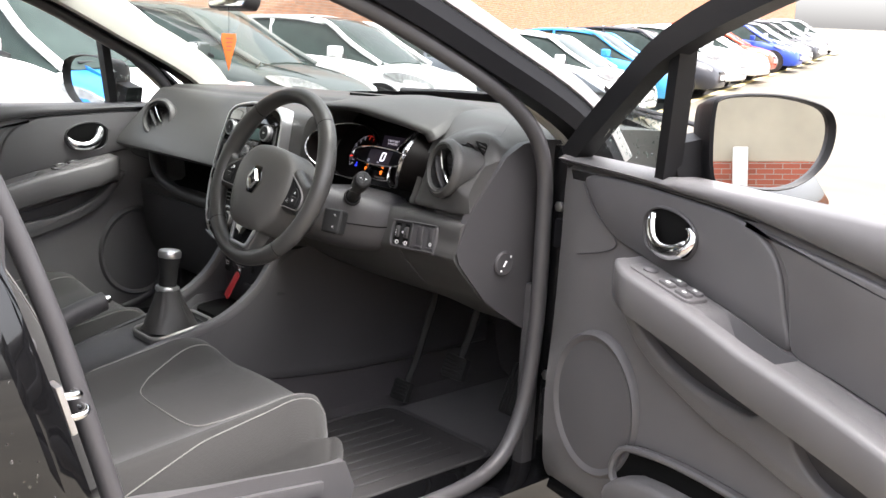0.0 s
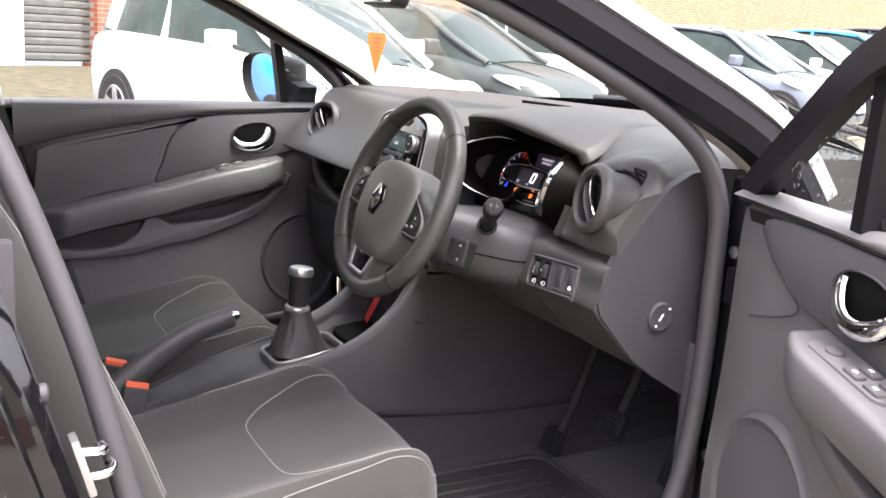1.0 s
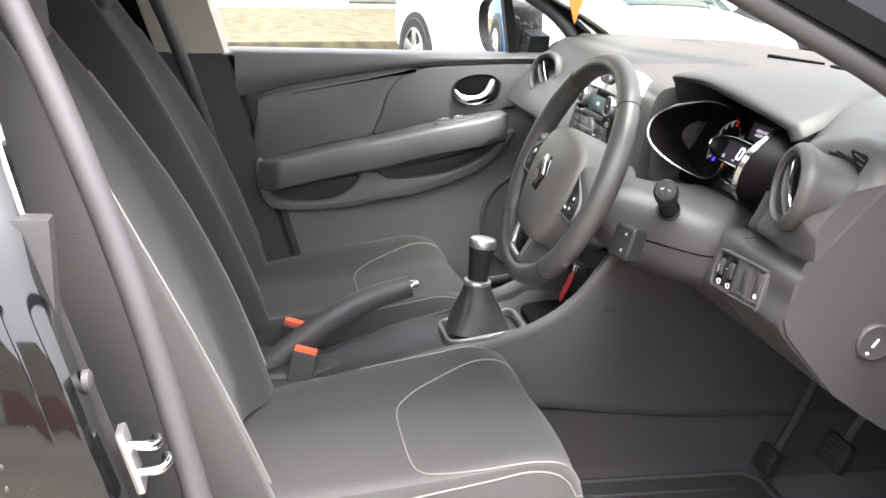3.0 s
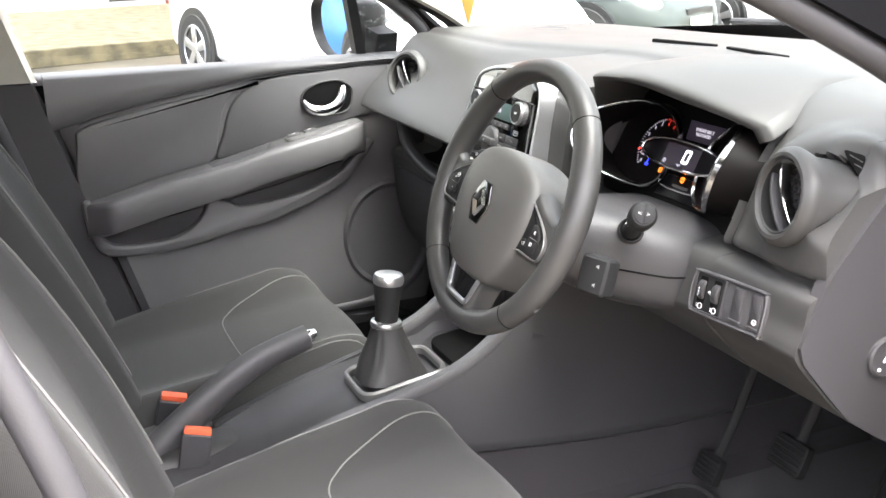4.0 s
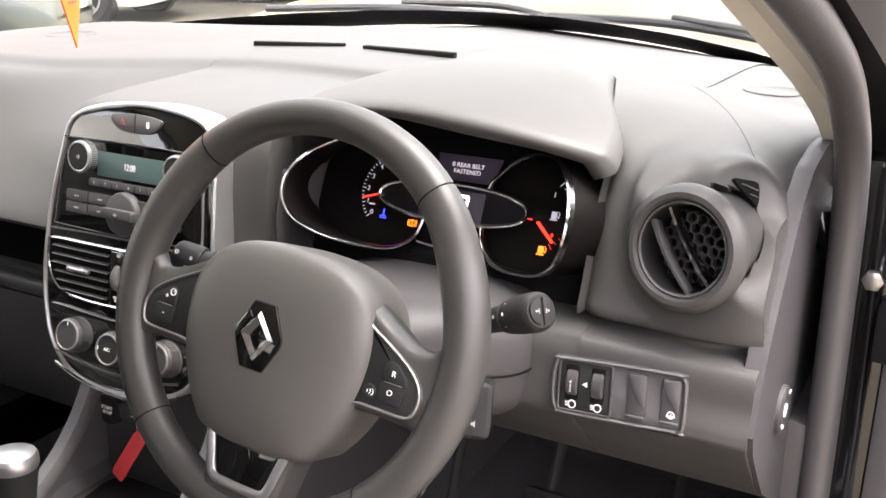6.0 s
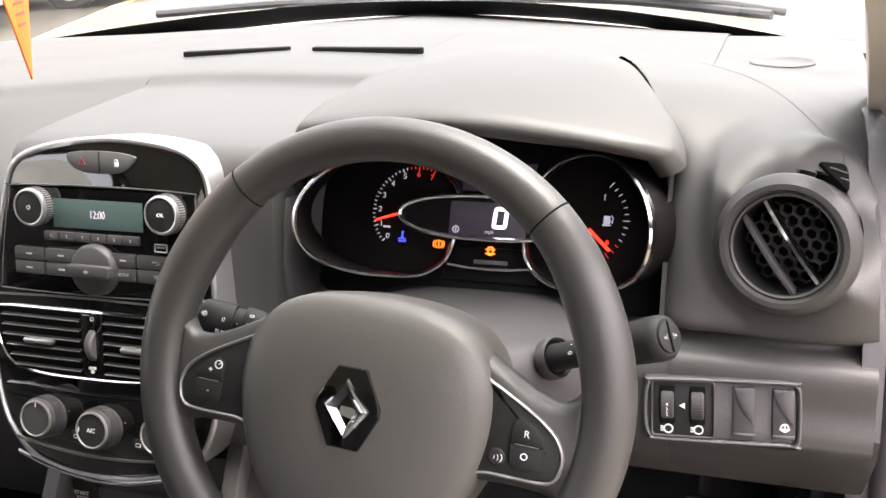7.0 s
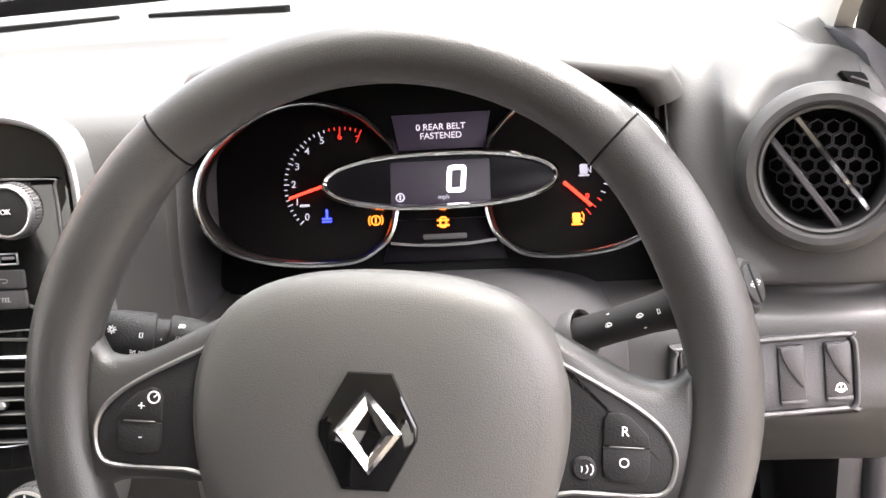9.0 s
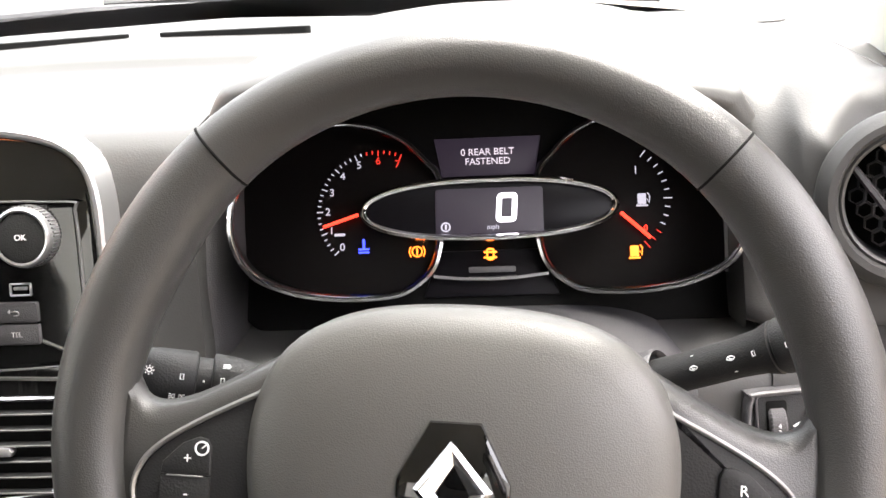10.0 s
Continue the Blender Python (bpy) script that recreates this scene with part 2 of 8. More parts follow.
def inset2(pts, d):
    """Outline moved inwards by d."""
    n = len(pts)
    area = sum(pts[i][0] * pts[(i + 1) % n][1] - pts[(i + 1) % n][0] * pts[i][1] for i in range(n))
    sg = 1 if area > 0 else -1
    out = []
    for i in range(n):
        a, b, c = Vector(pts[i - 1]), Vector(pts[i]), Vector(pts[(i + 1) % n])
        e, f = (b - a), (c - b)
        e = e.normalized() if e.length > 1e-9 else f.normalized()
        f = f.normalized() if f.length > 1e-9 else e
        nrm = Vector((-(e.y + f.y), e.x + f.x))
        nrm = nrm.normalized() if nrm.length > 1e-6 else Vector((-e.y, e.x))
        k = max(0.5, nrm.dot(Vector((-e.y, e.x))))
        out.append((b.x + sg * nrm.x * d / k, b.y + sg * nrm.y * d / k))
    return out


def slab(bm, pts, z0, z1, bevel=0.002, m=I4, dome=0.0):
    """An outline raised from z0 to z1 with a rounded upper edge."""
    steps = [(0, z0), (0, z1 - bevel), (bevel * 0.3, z1 - bevel * 0.3), (bevel, z1)]
    rings = [[m @ Vector((x, y, z)) for x, y in (inset2(pts, d) if d else pts)] for d, z in steps]
    loft(bm, rings)
    return bm


def frame_bar(bm, pts, width, z0, z1, bevel=0.0015, m=I4):
    """A closed frame that follows an outline, of some width."""
    inner = inset2(pts, width)
    mid1, mid2 = inset2(pts, bevel), inset2(pts, width - bevel)
    rings = [(pts, z0), (pts, z1 - bevel), (mid1, z1), (mid2, z1), (inner, z1 - bevel), (inner, z0)]
    surf(bm, [[m @ Vector((x, y, z)) for x, y in p] for p, z in rings], loop_u=True, loop_v=True)
    return bm


def block(bm, size, m=I4, bevel=0.004, seg=2):
    r = bmesh.ops.create_cube(bm, size=1.0, matrix=m @ Matrix.Diagonal((*size, 1)))
    if bevel:
        ed = list({e for v in r["verts"] for e in v.link_edges})
        bmesh.ops.bevel(bm, geom=ed, offset=bevel, segments=seg, profile=0.7, affect="EDGES")
    return bm


def B():
    return bmesh.new()


def text_bm(body, size, m, depth=0.0003, align="CENTER"):
    cu = bpy.data.curves.new("print", "FONT")
    cu.body, cu.size, cu.extrude, cu.align_x, cu.align_y = body, size, depth, align, "CENTER"
    ob = bpy.data.objects.new("print", cu)
    me = bpy.data.meshes.new_from_object(ob)
    bm = bmesh.new()
    bm.from_mesh(me)
    bm.transform(m)
    bpy.data.objects.remove(ob)
    bpy.data.curves.remove(cu)
    bpy.data.meshes.remove(me)
    return bm


def axes(o, x, y):
    """A frame at o with its x and y axes given."""
    x = Vector(x).normalized()
    z = x.cross(Vector(y)).normalized()
    y = z.cross(x)
    return Matrix(((x.x, y.x, z.x, o[0]), (x.y, y.y, z.y, o[1]), (x.z, y.z, z.z, o[2]), (0, 0, 0, 1)))


def T(x, y, z=0.0):
    return Matrix.Translation((x, y, z))

# ---- outside: ground, buildings, parked cars ----
ROW = Vector((-0.342, 0.94, 0))      # along the line of parked cars
NOSE = Vector((0.94, 0.342, 0))      # the way their bonnets point
LINE0 = Vector((-7.04, 9.6, 0))      # a point on the yellow line
CONCRETE = ground_material("pale wet concrete", (0.11, 0.096, 0.07), (0.18, 0.158, 0.118), 0.5, 0.6)
TARMAC = ground_material("brown wet tarmac", (0.028, 0.026, 0.022), (0.065, 0.057, 0.043), 0.9, 0.35)
YELLOW = material("yellow line paint", (0.75, 0.62, 0.3), 0.6, blotch=0.3, blotch_size=3)
BRICK_O = brick_material("orange brick", (0.46, 0.19, 0.09), ROW)
BRICK_R = brick_material("red brick", (0.4, 0.11, 0.065), (-0.3, 0.95, 0))
RENDERED = material("white rendered wall", (0.5, 0.5, 0.47), 0.85, blotch=0.1, blotch_size=1.2)
PAINTED = material("white painted wall", (0.78, 0.78, 0.75), 0.8, blotch=0.08, blotch_size=1.2)
CREAM = material("cream rendered wall", (0.44, 0.41, 0.32), 0.85, blotch=0.12, blotch_size=1.2)
SHUTTER = material("grey steel shutter", (0.13, 0.13, 0.118), 0.5, 0.3, blotch=0.2)
VERGE = ground_material("mossy verge", (0.035, 0.03, 0.015), (0.09, 0.075, 0.04), 6, 0.9)



def hill(p):
    """The yard rises gently along the row of parked cars."""
    return 0.05 * min(90.0, max(0.0, (p - LINE0).dot(ROW) - 4))


def yard(name, n0, n1, lift, mat, label, category, far=False):
    bm = B()
    along = ([-600] if far else []) + [-40, -10, 0, 4, 8, 15, 25, 40, 60, 90] + ([94, 600] if far else [])
    surf(bm, [[p + Vector((0, 0, hill(p) + lift)) for p in (LINE0 + ROW * q + NOSE * n for q in along)] for n in (n0, n1)])
    tagged(part(name, bm, mat), label, category, kind="structure")


yard("ground", -600, 600, 0.0, CONCRETE, "pale wet concrete yard", "ground", True)
yard("pavement_bays", -14.15, -0.15, 0.004, TARMAC, "dark wet tarmac of the parking bays", "tarmac")
yard("road_line", -0.15, 0.0, 0.008, YELLOW, "worn yellow painted line on the concrete", "line")


def wall_box(name, p, q, z0, z1, thick, mat, label, category="wall"):
    p, q = Vector((*p, 0)), Vector((*q, 0))
    d = (q - p).normalized()
    m = axes((p + q) / 2 + Vector((0, 0, (z0 + z1) / 2)), d, Vector((0, 0, 1)).cross(d))
    bm = B()
    block(bm, ((q - p).length, thick, z1 - z0), m, 0.01, 1)
    return tagged(part(name, bm, mat), label, category, kind="structure")


back = LINE0 - NOSE * 10.5
wall_box("wall_brick", (back - ROW * 3.15).xy, (back + ROW * 95).xy, 0, 7, 0.4, BRICK_O, "long orange brick building behind the parked cars")
w0 = back - ROW * 3.35
wall_box("wall_pier", (w0 - ROW * 0.7).xy, w0.xy, 0, 6, 0.5, BRICK_R, "red brick pier beside the steel shutter")
sh0, sh1 = w0 - ROW * 1.9, w0 - ROW * 0.7
shut = thing("roller_shutter", "grey ribbed steel roller shutter in a wall", "shutter", kind="structure")
for k in range(28):
    bm = B()
    c = (sh0 + sh1) / 2 + Vector((0, 0, 0.3 + k * 0.12))
    prof = [(0, -0.055), (0.03, -0.03), (0.03, 0.03), (0, 0.055), (-0.02, 0.055), (-0.02, -0.055)]
    strip(bm, [sh0 + Vector((0, 0, c.z)), sh1 + Vector((0, 0, c.z))], prof)
    part("slat", bm, SHUTTER, shut)
wall_box("wall_white", (sh0 - ROW * 14).xy, sh0.xy, 0, 5, 0.4, RENDERED, "white rendered wall of a building")
wall_box("wall_post", (sh0 - ROW * 5.0 + NOSE * 0.25).xy, (sh0 - ROW * 4.8 + NOSE * 0.25).xy, 0, 5, 0.1, SHUTTER, "grey downpipe strip on the white wall")
vb = sh0 - ROW * 14 + NOSE * 2.7
wall_box("kerb_verge", vb.xy, (vb + ROW * 17.6).xy, 0, 0.18, 5.0, VERGE, "low mossy verge along the white wall", "verge")
wall_box("wall_rear_low", (-9, -13), (16, -15), 0, 1.25, 0.3, BRICK_R, "red brick base of the building behind")
wall_box("wall_rear_high", (-9, -13.05), (16, -15.05), 1.25, 6, 0.3, RENDERED, "white upper wall of the building behind")
wall_box("wall_rear_post", (5.2, -13.9), (5.5, -13.92), 0, 6, 0.3, RENDERED, "white post on the brick base")

CAR_PAINT = {}


def paint(name, c):
    if name not in CAR_PAINT:
        CAR_PAINT[name] = material("paint " + name, c, 0.35, coat=0.25, blotch=0.05, blotch_size=2, ior=1.35)
    return CAR_PAINT[name]


TYRE = material("tyre", (0.02, 0.02, 0.02), 0.7)
CAR_GLASS = material("car glass dark", (0.03, 0.045, 0.04), 0.12, blotch=0.25, blotch_size=3, ior=1.32)
LAMP = material("headlamp", (0.6, 0.62, 0.63), 0.12, 0.3, coat=1.0, blotch=0.3, blotch_size=20)
GRILLE = material("grille", (0.015, 0.015, 0.016), 0.4)


def parked_car(color, label, m, group="parked cars"):
    """A five-door hatchback: nose towards +x, wheels on z = 0."""
    car = thing("parked_car", label, "car", m, group)
    P = color
    # lower body, section by section from tail to nose: x, half width, sill z, shoulder z, top half width
    st = [(-2.0, 0.70, 0.42, 0.80, 0.62), (-1.92, 0.80, 0.28, 0.92, 0.72), (-1.6, 0.85, 0.22, 0.98, 0.76), (-0.8, 0.865, 0.2, 0.97, 0.79),
          (0.2, 0.865, 0.2, 0.94, 0.78), (0.75, 0.86, 0.2, 0.91, 0.74), (1.1, 0.855, 0.2, 0.86, 0.7), (1.5, 0.84, 0.2, 0.8, 0.64), (1.8, 0.78, 0.2, 0.72, 0.55),
          (1.98, 0.62, 0.24, 0.6, 0.42), (2.04, 0.45, 0.3, 0.5, 0.3)]
    rings = []
    for x, w, lo, hi, tw in st:
        mid = (lo + hi) / 2
        half = [(0, lo), (w * 0.9, lo), (w * 0.98, lo + 0.08), (w, mid), (w * 0.985, hi - 0.14), (tw + (w - tw) * 0.55, hi - 0.02), (tw, hi + 0.01), (tw * 0.5, hi + 0.035), (0, hi + 0.045)]
        rings.append([Vector((x, y, z)) for y, z in half] + [Vector((x, -y, z)) for y, z in reversed(half[1:-1])])
    bm = B()
    loft(bm, [list(r) for r in zip(*[cat(c, 3) for c in zip(*rings)])])
    part("body", bm, P, car, angle=50)
    # glasshouse
    gs = [(-1.93, 0.60, 0.93, 0.96), (-1.75, 0.66, 0.96, 1.2), (-1.5, 0.66, 0.97, 1.38), (-0.9, 0.66, 0.97, 1.45), (-0.2, 0.65, 0.95, 1.46),
          (0.25, 0.62, 0.94, 1.4), (0.7, 0.63, 0.93, 1.16), (1.12, 0.62, 0.87, 0.9)]
    rings = []
    for x, w, lo, hi in gs:
        b_ = w + 0.12
        half = [(0, lo - 0.03), (b_, lo - 0.03), (b_ - 0.02, lo + 0.02), (w + (b_ - w) * 0.3, lo + (hi - lo) * 0.7), (w - 0.05, hi - 0.02), (w * 0.6, hi + 0.01), (0, hi + 0.02)]
        rings.append([Vector((x, y, z)) for y, z in half] + [Vector((x, -y, z)) for y, z in reversed(half[1:-1])])
    bm = B()
    loft(bm, [list(r) for r in zip(*[cat(c, 3) for c in zip(*rings)])])
    cabin = part("cabin_glass", bm, CAR_GLASS, car, "dark wet windows", angle=50)
    # painted roof panel and pillars lie on the glass
    bm = B()
    surf(bm, [[Vector((x, w * u, z + 0.035 - 0.05 * u * u)) for u in (-1, -0.6, 0, 0.6, 1)] for x, w, z in ((-1.72, 0.63, 1.25), (-1.5, 0.64, 1.375), (-0.9, 0.645, 1.45), (-0.2, 0.635, 1.46), (0.2, 0.61, 1.405))])
    part("roof", bm, P, car)
    for sg in (1, -1):
        for pts, r in ([(1.15, 0.70, 0.90), (0.70, 0.685, 1.13), (0.28, 0.62, 1.385), (0.05, 0.62, 1.42)], 0.035), ([(-0.58, 0.775, 0.96), (-0.60, 0.70, 1.2), (-0.62, 0.64, 1.42)], 0.035), ([(-1.55, 0.74, 1.0), (-1.5, 0.70, 1.2), (-1.42, 0.64, 1.38)], 0.09), ([(-1.72, 0.63, 1.24), (-1.0, 0.645, 1.415), (-0.3, 0.64, 1.43), (0.2, 0.62, 1.385)], 0.03):
            bm = B()
            tube(bm, cat([(x, sg * y, z) for x, y, z in pts], 4), r, 8, False, 0.7)
            part("pillar", bm, P, car)
        bm = B()
        block(bm, (0.14, 0.22, 0.15), T(0.62, sg * 0.96, 1.02), 0.05, 3)
        part("door_mirror", bm, P, car)
        bm = B()
        tube(bm, [(0.68, sg * 0.80, 0.955), (0.68, sg * 0.9, 0.985)], 0.02, 8)
        part("mirror_stalk", bm, GRILLE, car)
        bm = B()
        lamp = cat([(1.28, 0.0, 0.02), (1.62, 0.0, 0.03), (1.9, 0.0, -0.06), (1.86, 0.0, -0.15), (1.6, 0.0, -0.1)], 4, True)
        outer = [Vector((p.x, sg * (0.845 - max(0, p.x - 1.45) * 0.48), 0.76 + p.z - max(0, p.x - 1.5) * 0.08)) for p in lamp]
        loft(bm, [[p - Vector((0.04, sg * 0.06, 0.0)) for p in outer], [p + Vector((0.012, sg * 0.012, 0.012)) for p in outer]])
        part("headlight", bm, LAMP, car)
    bm = B()
    block(bm, (0.06, 0.9, 0.13), T(2.0, 0, 0.36), 0.02, 2)
    part("grille", bm, GRILLE, car)
    bm = B()
    block(bm, (0.05, 0.62, 0.06), T(2.015, 0, 0.56), 0.02, 2)
    part("upper_grille", bm, GRILLE, car)
    bm = B()
    block(bm, (0.012, 0.52, 0.11), T(2.05, 0, 0.46), 0.004, 1)
    part("blank_plate", bm, RENDERED, car, "plain pale plate")
    for yy in (-0.3, 0.25):
        bm = B()
        tube(bm, [(1.06, yy + 0.3, 0.93), (1.02, yy, 0.945), (1.0, yy - 0.3, 0.935)], 0.012, 6)
        part("wiper", bm, GRILLE, car)
    for sg in (1, -1):
        bm = B()
        strip(bm, cat([(0.75, sg * 0.52, 0.953), (1.2, sg * 0.50, 0.885), (1.6, sg * 0.46, 0.80), (1.85, sg * 0.40, 0.70)], 4), [(-0.006, -0.01), (0.006, -0.01), (0.004, 0.008), (-0.004, 0.008)])
        part("bonnet_crease", bm, P, car)
        bm = B()
        lathe(bm, [(0.07, -0.02), (0.07, 0.01), (0.05, 0.015), (0, 0.012)], 16, T(1.93, sg * 0.6, 0.36) @ pose(0, 0, 0, 0, 90, sg * 25), (True, False))
        part("fog_lamp", bm, LAMP, car)
    for x in (-1.28, 1.26):
        for sg in (1, -1):
            wm = T(x, sg * 0.79, 0.31) @ pose(0, 0, 0, -90 * sg, 0, 0)
            bm = B()
            lathe(bm, [(0.355, -0.06), (0.355, 0.082), (0.2, 0.082)], 28, wm)
            part("wheel_arch", bm, GRILLE, car)
            bm = B()
            lathe(bm, [(0.2, -0.1), (0.29, -0.1), (0.31, -0.08), (0.31, 0.07), (0.29, 0.09), (0.21, 0.09), (0.2, 0.06)], 28, wm)
            tyre = part("tyre", bm, TYRE, car)
            bm = B()
            for k in range(5):
                mm = wm @ pose(0, 0, 0.085, 0, 0, 72 * k)
                slab(bm, [(-0.03, 0.02), (0.03, 0.02), (0.045, 0.19), (-0.045, 0.19)], -0.02, 0.01, 0.004, mm)
            lathe(bm, [(0.05, 0.05), (0.05, 0.1), (0.02, 0.105)], 16, wm)
            lathe(bm, [(0.2, 0.04), (0.212, 0.09), (0.2, 0.1), (0.19, 0.09)], 28, wm, (False, False))
            part("rim", bm, SATIN, tyre)
    return car


def at_ground(p, deg):
    return pose(p[0], p[1], hill(Vector((p[0], p[1], 0))), 0, 0, deg)


WHITE = paint("white", (0.8, 0.8, 0.8))
parked_car(WHITE, "white five-door hatchback parked beside, wet from rain", at_ground((-6.3, 2.2), 14.9))
colors = [("graphite", (0.05, 0.062, 0.058)), ("white", (0.8, 0.8, 0.8)), ("slate", (0.13, 0.15, 0.18)), ("white", (0.8, 0.8, 0.8)), ("sky blue", (0.05, 0.3, 0.65)),
          ("charcoal", (0.03, 0.03, 0.035)), ("white", (0.8, 0.8, 0.8)), ("white", (0.8, 0.8, 0.8)), ("red", (0.6, 0.06, 0.02)), ("blue", (0.03, 0.07, 0.4)),
          ("silver", (0.5, 0.5, 0.52)), ("charcoal", (0.03, 0.03, 0.035)), ("silver", (0.5, 0.5, 0.52)), ("charcoal", (0.03, 0.03, 0.035)), ("white", (0.8, 0.8, 0.8))]
p0 = Vector((-7.0, 5.4, 0)) - NOSE * 1.9
for k, (nm, c) in enumerate(colors):
    q = p0 + ROW * 2.75 * k + NOSE * (random.uniform(-0.25, 0.25) + (1.5 if k > 1 else 0.3 if k else 0.0))
    if k == 0:
        q, turn = Vector((-7.9, 4.47, 0)), 30.5
    else:
        turn = 20 + random.uniform(-1.5, 1.5)
    parked_car(paint(nm, c), f"{nm} hatchback parked in a row of cars on wet tarmac", at_ground(q, turn))
parked_car(paint("bright blue", (0.02, 0.22, 0.7)), "bright blue hatchback parked beside the white one", at_ground((-5.2, -3.6), 22))

# ---- our car: shell ----
YP = lambda z: -0.525 - 0.30 * (z - 0.55)    # rear edge of the front door opening


def both(pts, sg):
    return [Vector((sg * p[0], p[1], p[2])) for p in pts]


shell = thing("car_body", "black hatchback body with open driver's door, wet paint", "car", kind="structure")
for sg in (1, -1):
    # windscreen pillar, roof rail and centre pillar as one painted bar round the opening
    apil = cat([(0.80, 0.62, 0.93), (0.775, 0.50, 1.07), (0.745, 0.24, 1.20), (0.70, -0.05, 1.325), (0.655, -0.35, 1.395), (0.64, -0.75, 1.42), (0.63, -1.3, 1.40)], 6)
    bm = B()
    strip(bm, both([p + Vector((0.015, 0.008, 0.018)) for p in apil], sg), [(-0.03, -0.042), (0.03, -0.042), (0.036, -0.01), (0.03, 0.014), (0.02, 0.02), (-0.02, 0.02), (-0.036, -0.01)])
    part("windscreen_pillar", bm, PAINT_IN, shell, "black painted pillar and roof rail")
    # black edge strip with the sky's sheen put into its colour
    bm = B()
    strip(bm, both([p + Vector((0.018, 0.026, 0.052)) for p in apil[1:27]], sg), [(-0.022, -0.014), (0.016, -0.014), (0.022, -0.004), (0.014, 0.012), (-0.012, 0.014), (-0.022, 0.006)])
    part("screen_gutter", bm, SHEEN_STRIP, shell, "wet black screen edge strip, sky's reflection painted grey")
    bm = B()
    strip(bm, both([p + Vector((-0.04, 0.010, 0.022)) for p in apil[2:]], sg), [(-0.010, -0.042), (0.008, -0.046), (0.016, 0.0), (0.010, 0.042), (-0.006, 0.046), (-0.016, 0.0)])
    part("pillar_trim", bm, HEADLINER, shell, "pale grey cloth pillar trim")
    seal = cat([(0.635, -0.80, 1.38), (0.66, -0.35, 1.365), (0.715, -0.05, 1.29), (0.760, 0.2, 1.180), (0.768, 0.35, 1.095), (0.770, 0.422, 1.0), (0.772, 0.434, 0.85),
                (0.774, 0.430, 0.62), (0.778, 0.392, 0.45), (0.785, 0.30, 0.365), (0.79, 0.1, 0.345), (0.79, -0.2, 0.345), (0.788, -0.39, 0.36), (0.772, -0.465, 0.45),
                (0.750, -0.507, 0.6), (0.724, -0.557, 0.8), (0.695, -0.615, 0.98), (0.663, -0.682, 1.15), (0.642, -0.755, 1.31)], 6, True)
    bm = B()
    tube(bm, both(seal, sg), 0.0165, 12, True)
    part("door_seal", bm, RUBBER, shell, "grey rubber door seal")
    # body side behind the opening
    bm = B()
    rows = []
    for z, w in ((0.2, 0.80), (0.3, 0.84), (0.45, 0.855), (0.7, 0.86), (0.93, 0.835), (0.985, 0.80), (1.15, 0.745), (1.3, 0.69), (1.39, 0.65)):
        y0 = YP(z) - 0.035
        rows.append([Vector((sg * (w - 0.05), y0 + 0.012, z)), Vector((sg * (w - 0.012), y0 + 0.012, z)), Vector((sg * w, y0 - 0.005, z)), Vector((sg * w, y0 - 0.09, z)), Vector((sg * (w - 0.05), y0 - 0.1, z))])
    loft(bm, rows)
    bp = part("centre_pillar", bm, PAINT, shell, "black painted centre pillar with rain drops")
    bm = B()
    rows = []
    for z, w in ((0.2, 0.80), (0.3, 0.84), (0.45, 0.86), (0.7, 0.866), (0.9, 0.845), (0.965, 0.81)):
        y0 = YP(z) - 0.06
        rows.append([Vector((sg * (w - 0.05), y0, z)), Vector((sg * (w - 0.006), y0 + 0.002, z)), Vector((sg * w, y0 - 0.01, z)), Vector((sg * w, -1.0, z)), Vector((sg * (w - 0.012), -1.36, z)), Vector((sg * (w - 0.07), -1.36, z))])
    loft(bm, rows)
    part("rear_door", bm, PAINT, shell, "black painted rear door panel, wet")
    # rear wing, side glass and wheels
    bm = B()
    loft(bm, [[Vector((sg * (w - 0.06), -1.364, z)), Vector((sg * (w - 0.012), -1.364, z)), Vector((sg * (w - 0.03), -1.75, z)), Vector((sg * (w - 0.14), -2.08, z)), Vector((sg * (w - 0.2), -2.06, z))] for z, w in ((0.25, 0.80), (0.45, 0.86), (0.7, 0.866), (0.9, 0.845), (0.97, 0.81))])
    part("rear_wing", bm, PAINT, shell, "black painted rear wing, wet")
    bm = B()
    loft(bm, [[Vector((sg * x, y, z)), Vector((sg * (x - 0.03), y, z)), Vector((sg * (x - 0.06), y - 0.32 + 0.2 * (z - 0.97), z)), Vector((sg * (x - 0.02), y - 0.34 + 0.2 * (z - 0.97), z))] for x, y, z in ((0.80, -1.62, 0.97), (0.73, -1.56, 1.18), (0.66, -1.50, 1.38))])
    part("rear_pillar", bm, PAINT, shell)
    bm = B()
    surf(bm, [[Vector((sg * x, y0, z)), Vector((sg * x, y1, z))] for x, y0, y1, z in ((0.795, -0.70, -1.64, 0.975), (0.735, -0.76, -1.57, 1.18), (0.668, -0.82, -1.51, 1.37))])
    rg = part("rear_side_glass", bm, WINDOW, shell)
    rg.visible_shadow = False
    for y in (0.98, -1.62):
        wm = T(sg * 0.775, y, 0.31) @ pose(0, 0, 0, 0, 90 * sg, 0)
        bm = B()
        lathe(bm, [(0.36, -0.06), (0.36, 0.102), (0.2, 0.102)], 32, wm)
        part("wheel_arch", bm, GRILLE, shell)
        bm = B()
        lathe(bm, [(0.2, -0.1), (0.29, -0.1), (0.31, -0.08), (0.31, 0.09), (0.29, 0.11), (0.21, 0.11), (0.2, 0.06)], 32, wm)
        tyre = part("tyre", bm, TYRE, shell)
        bm = B()
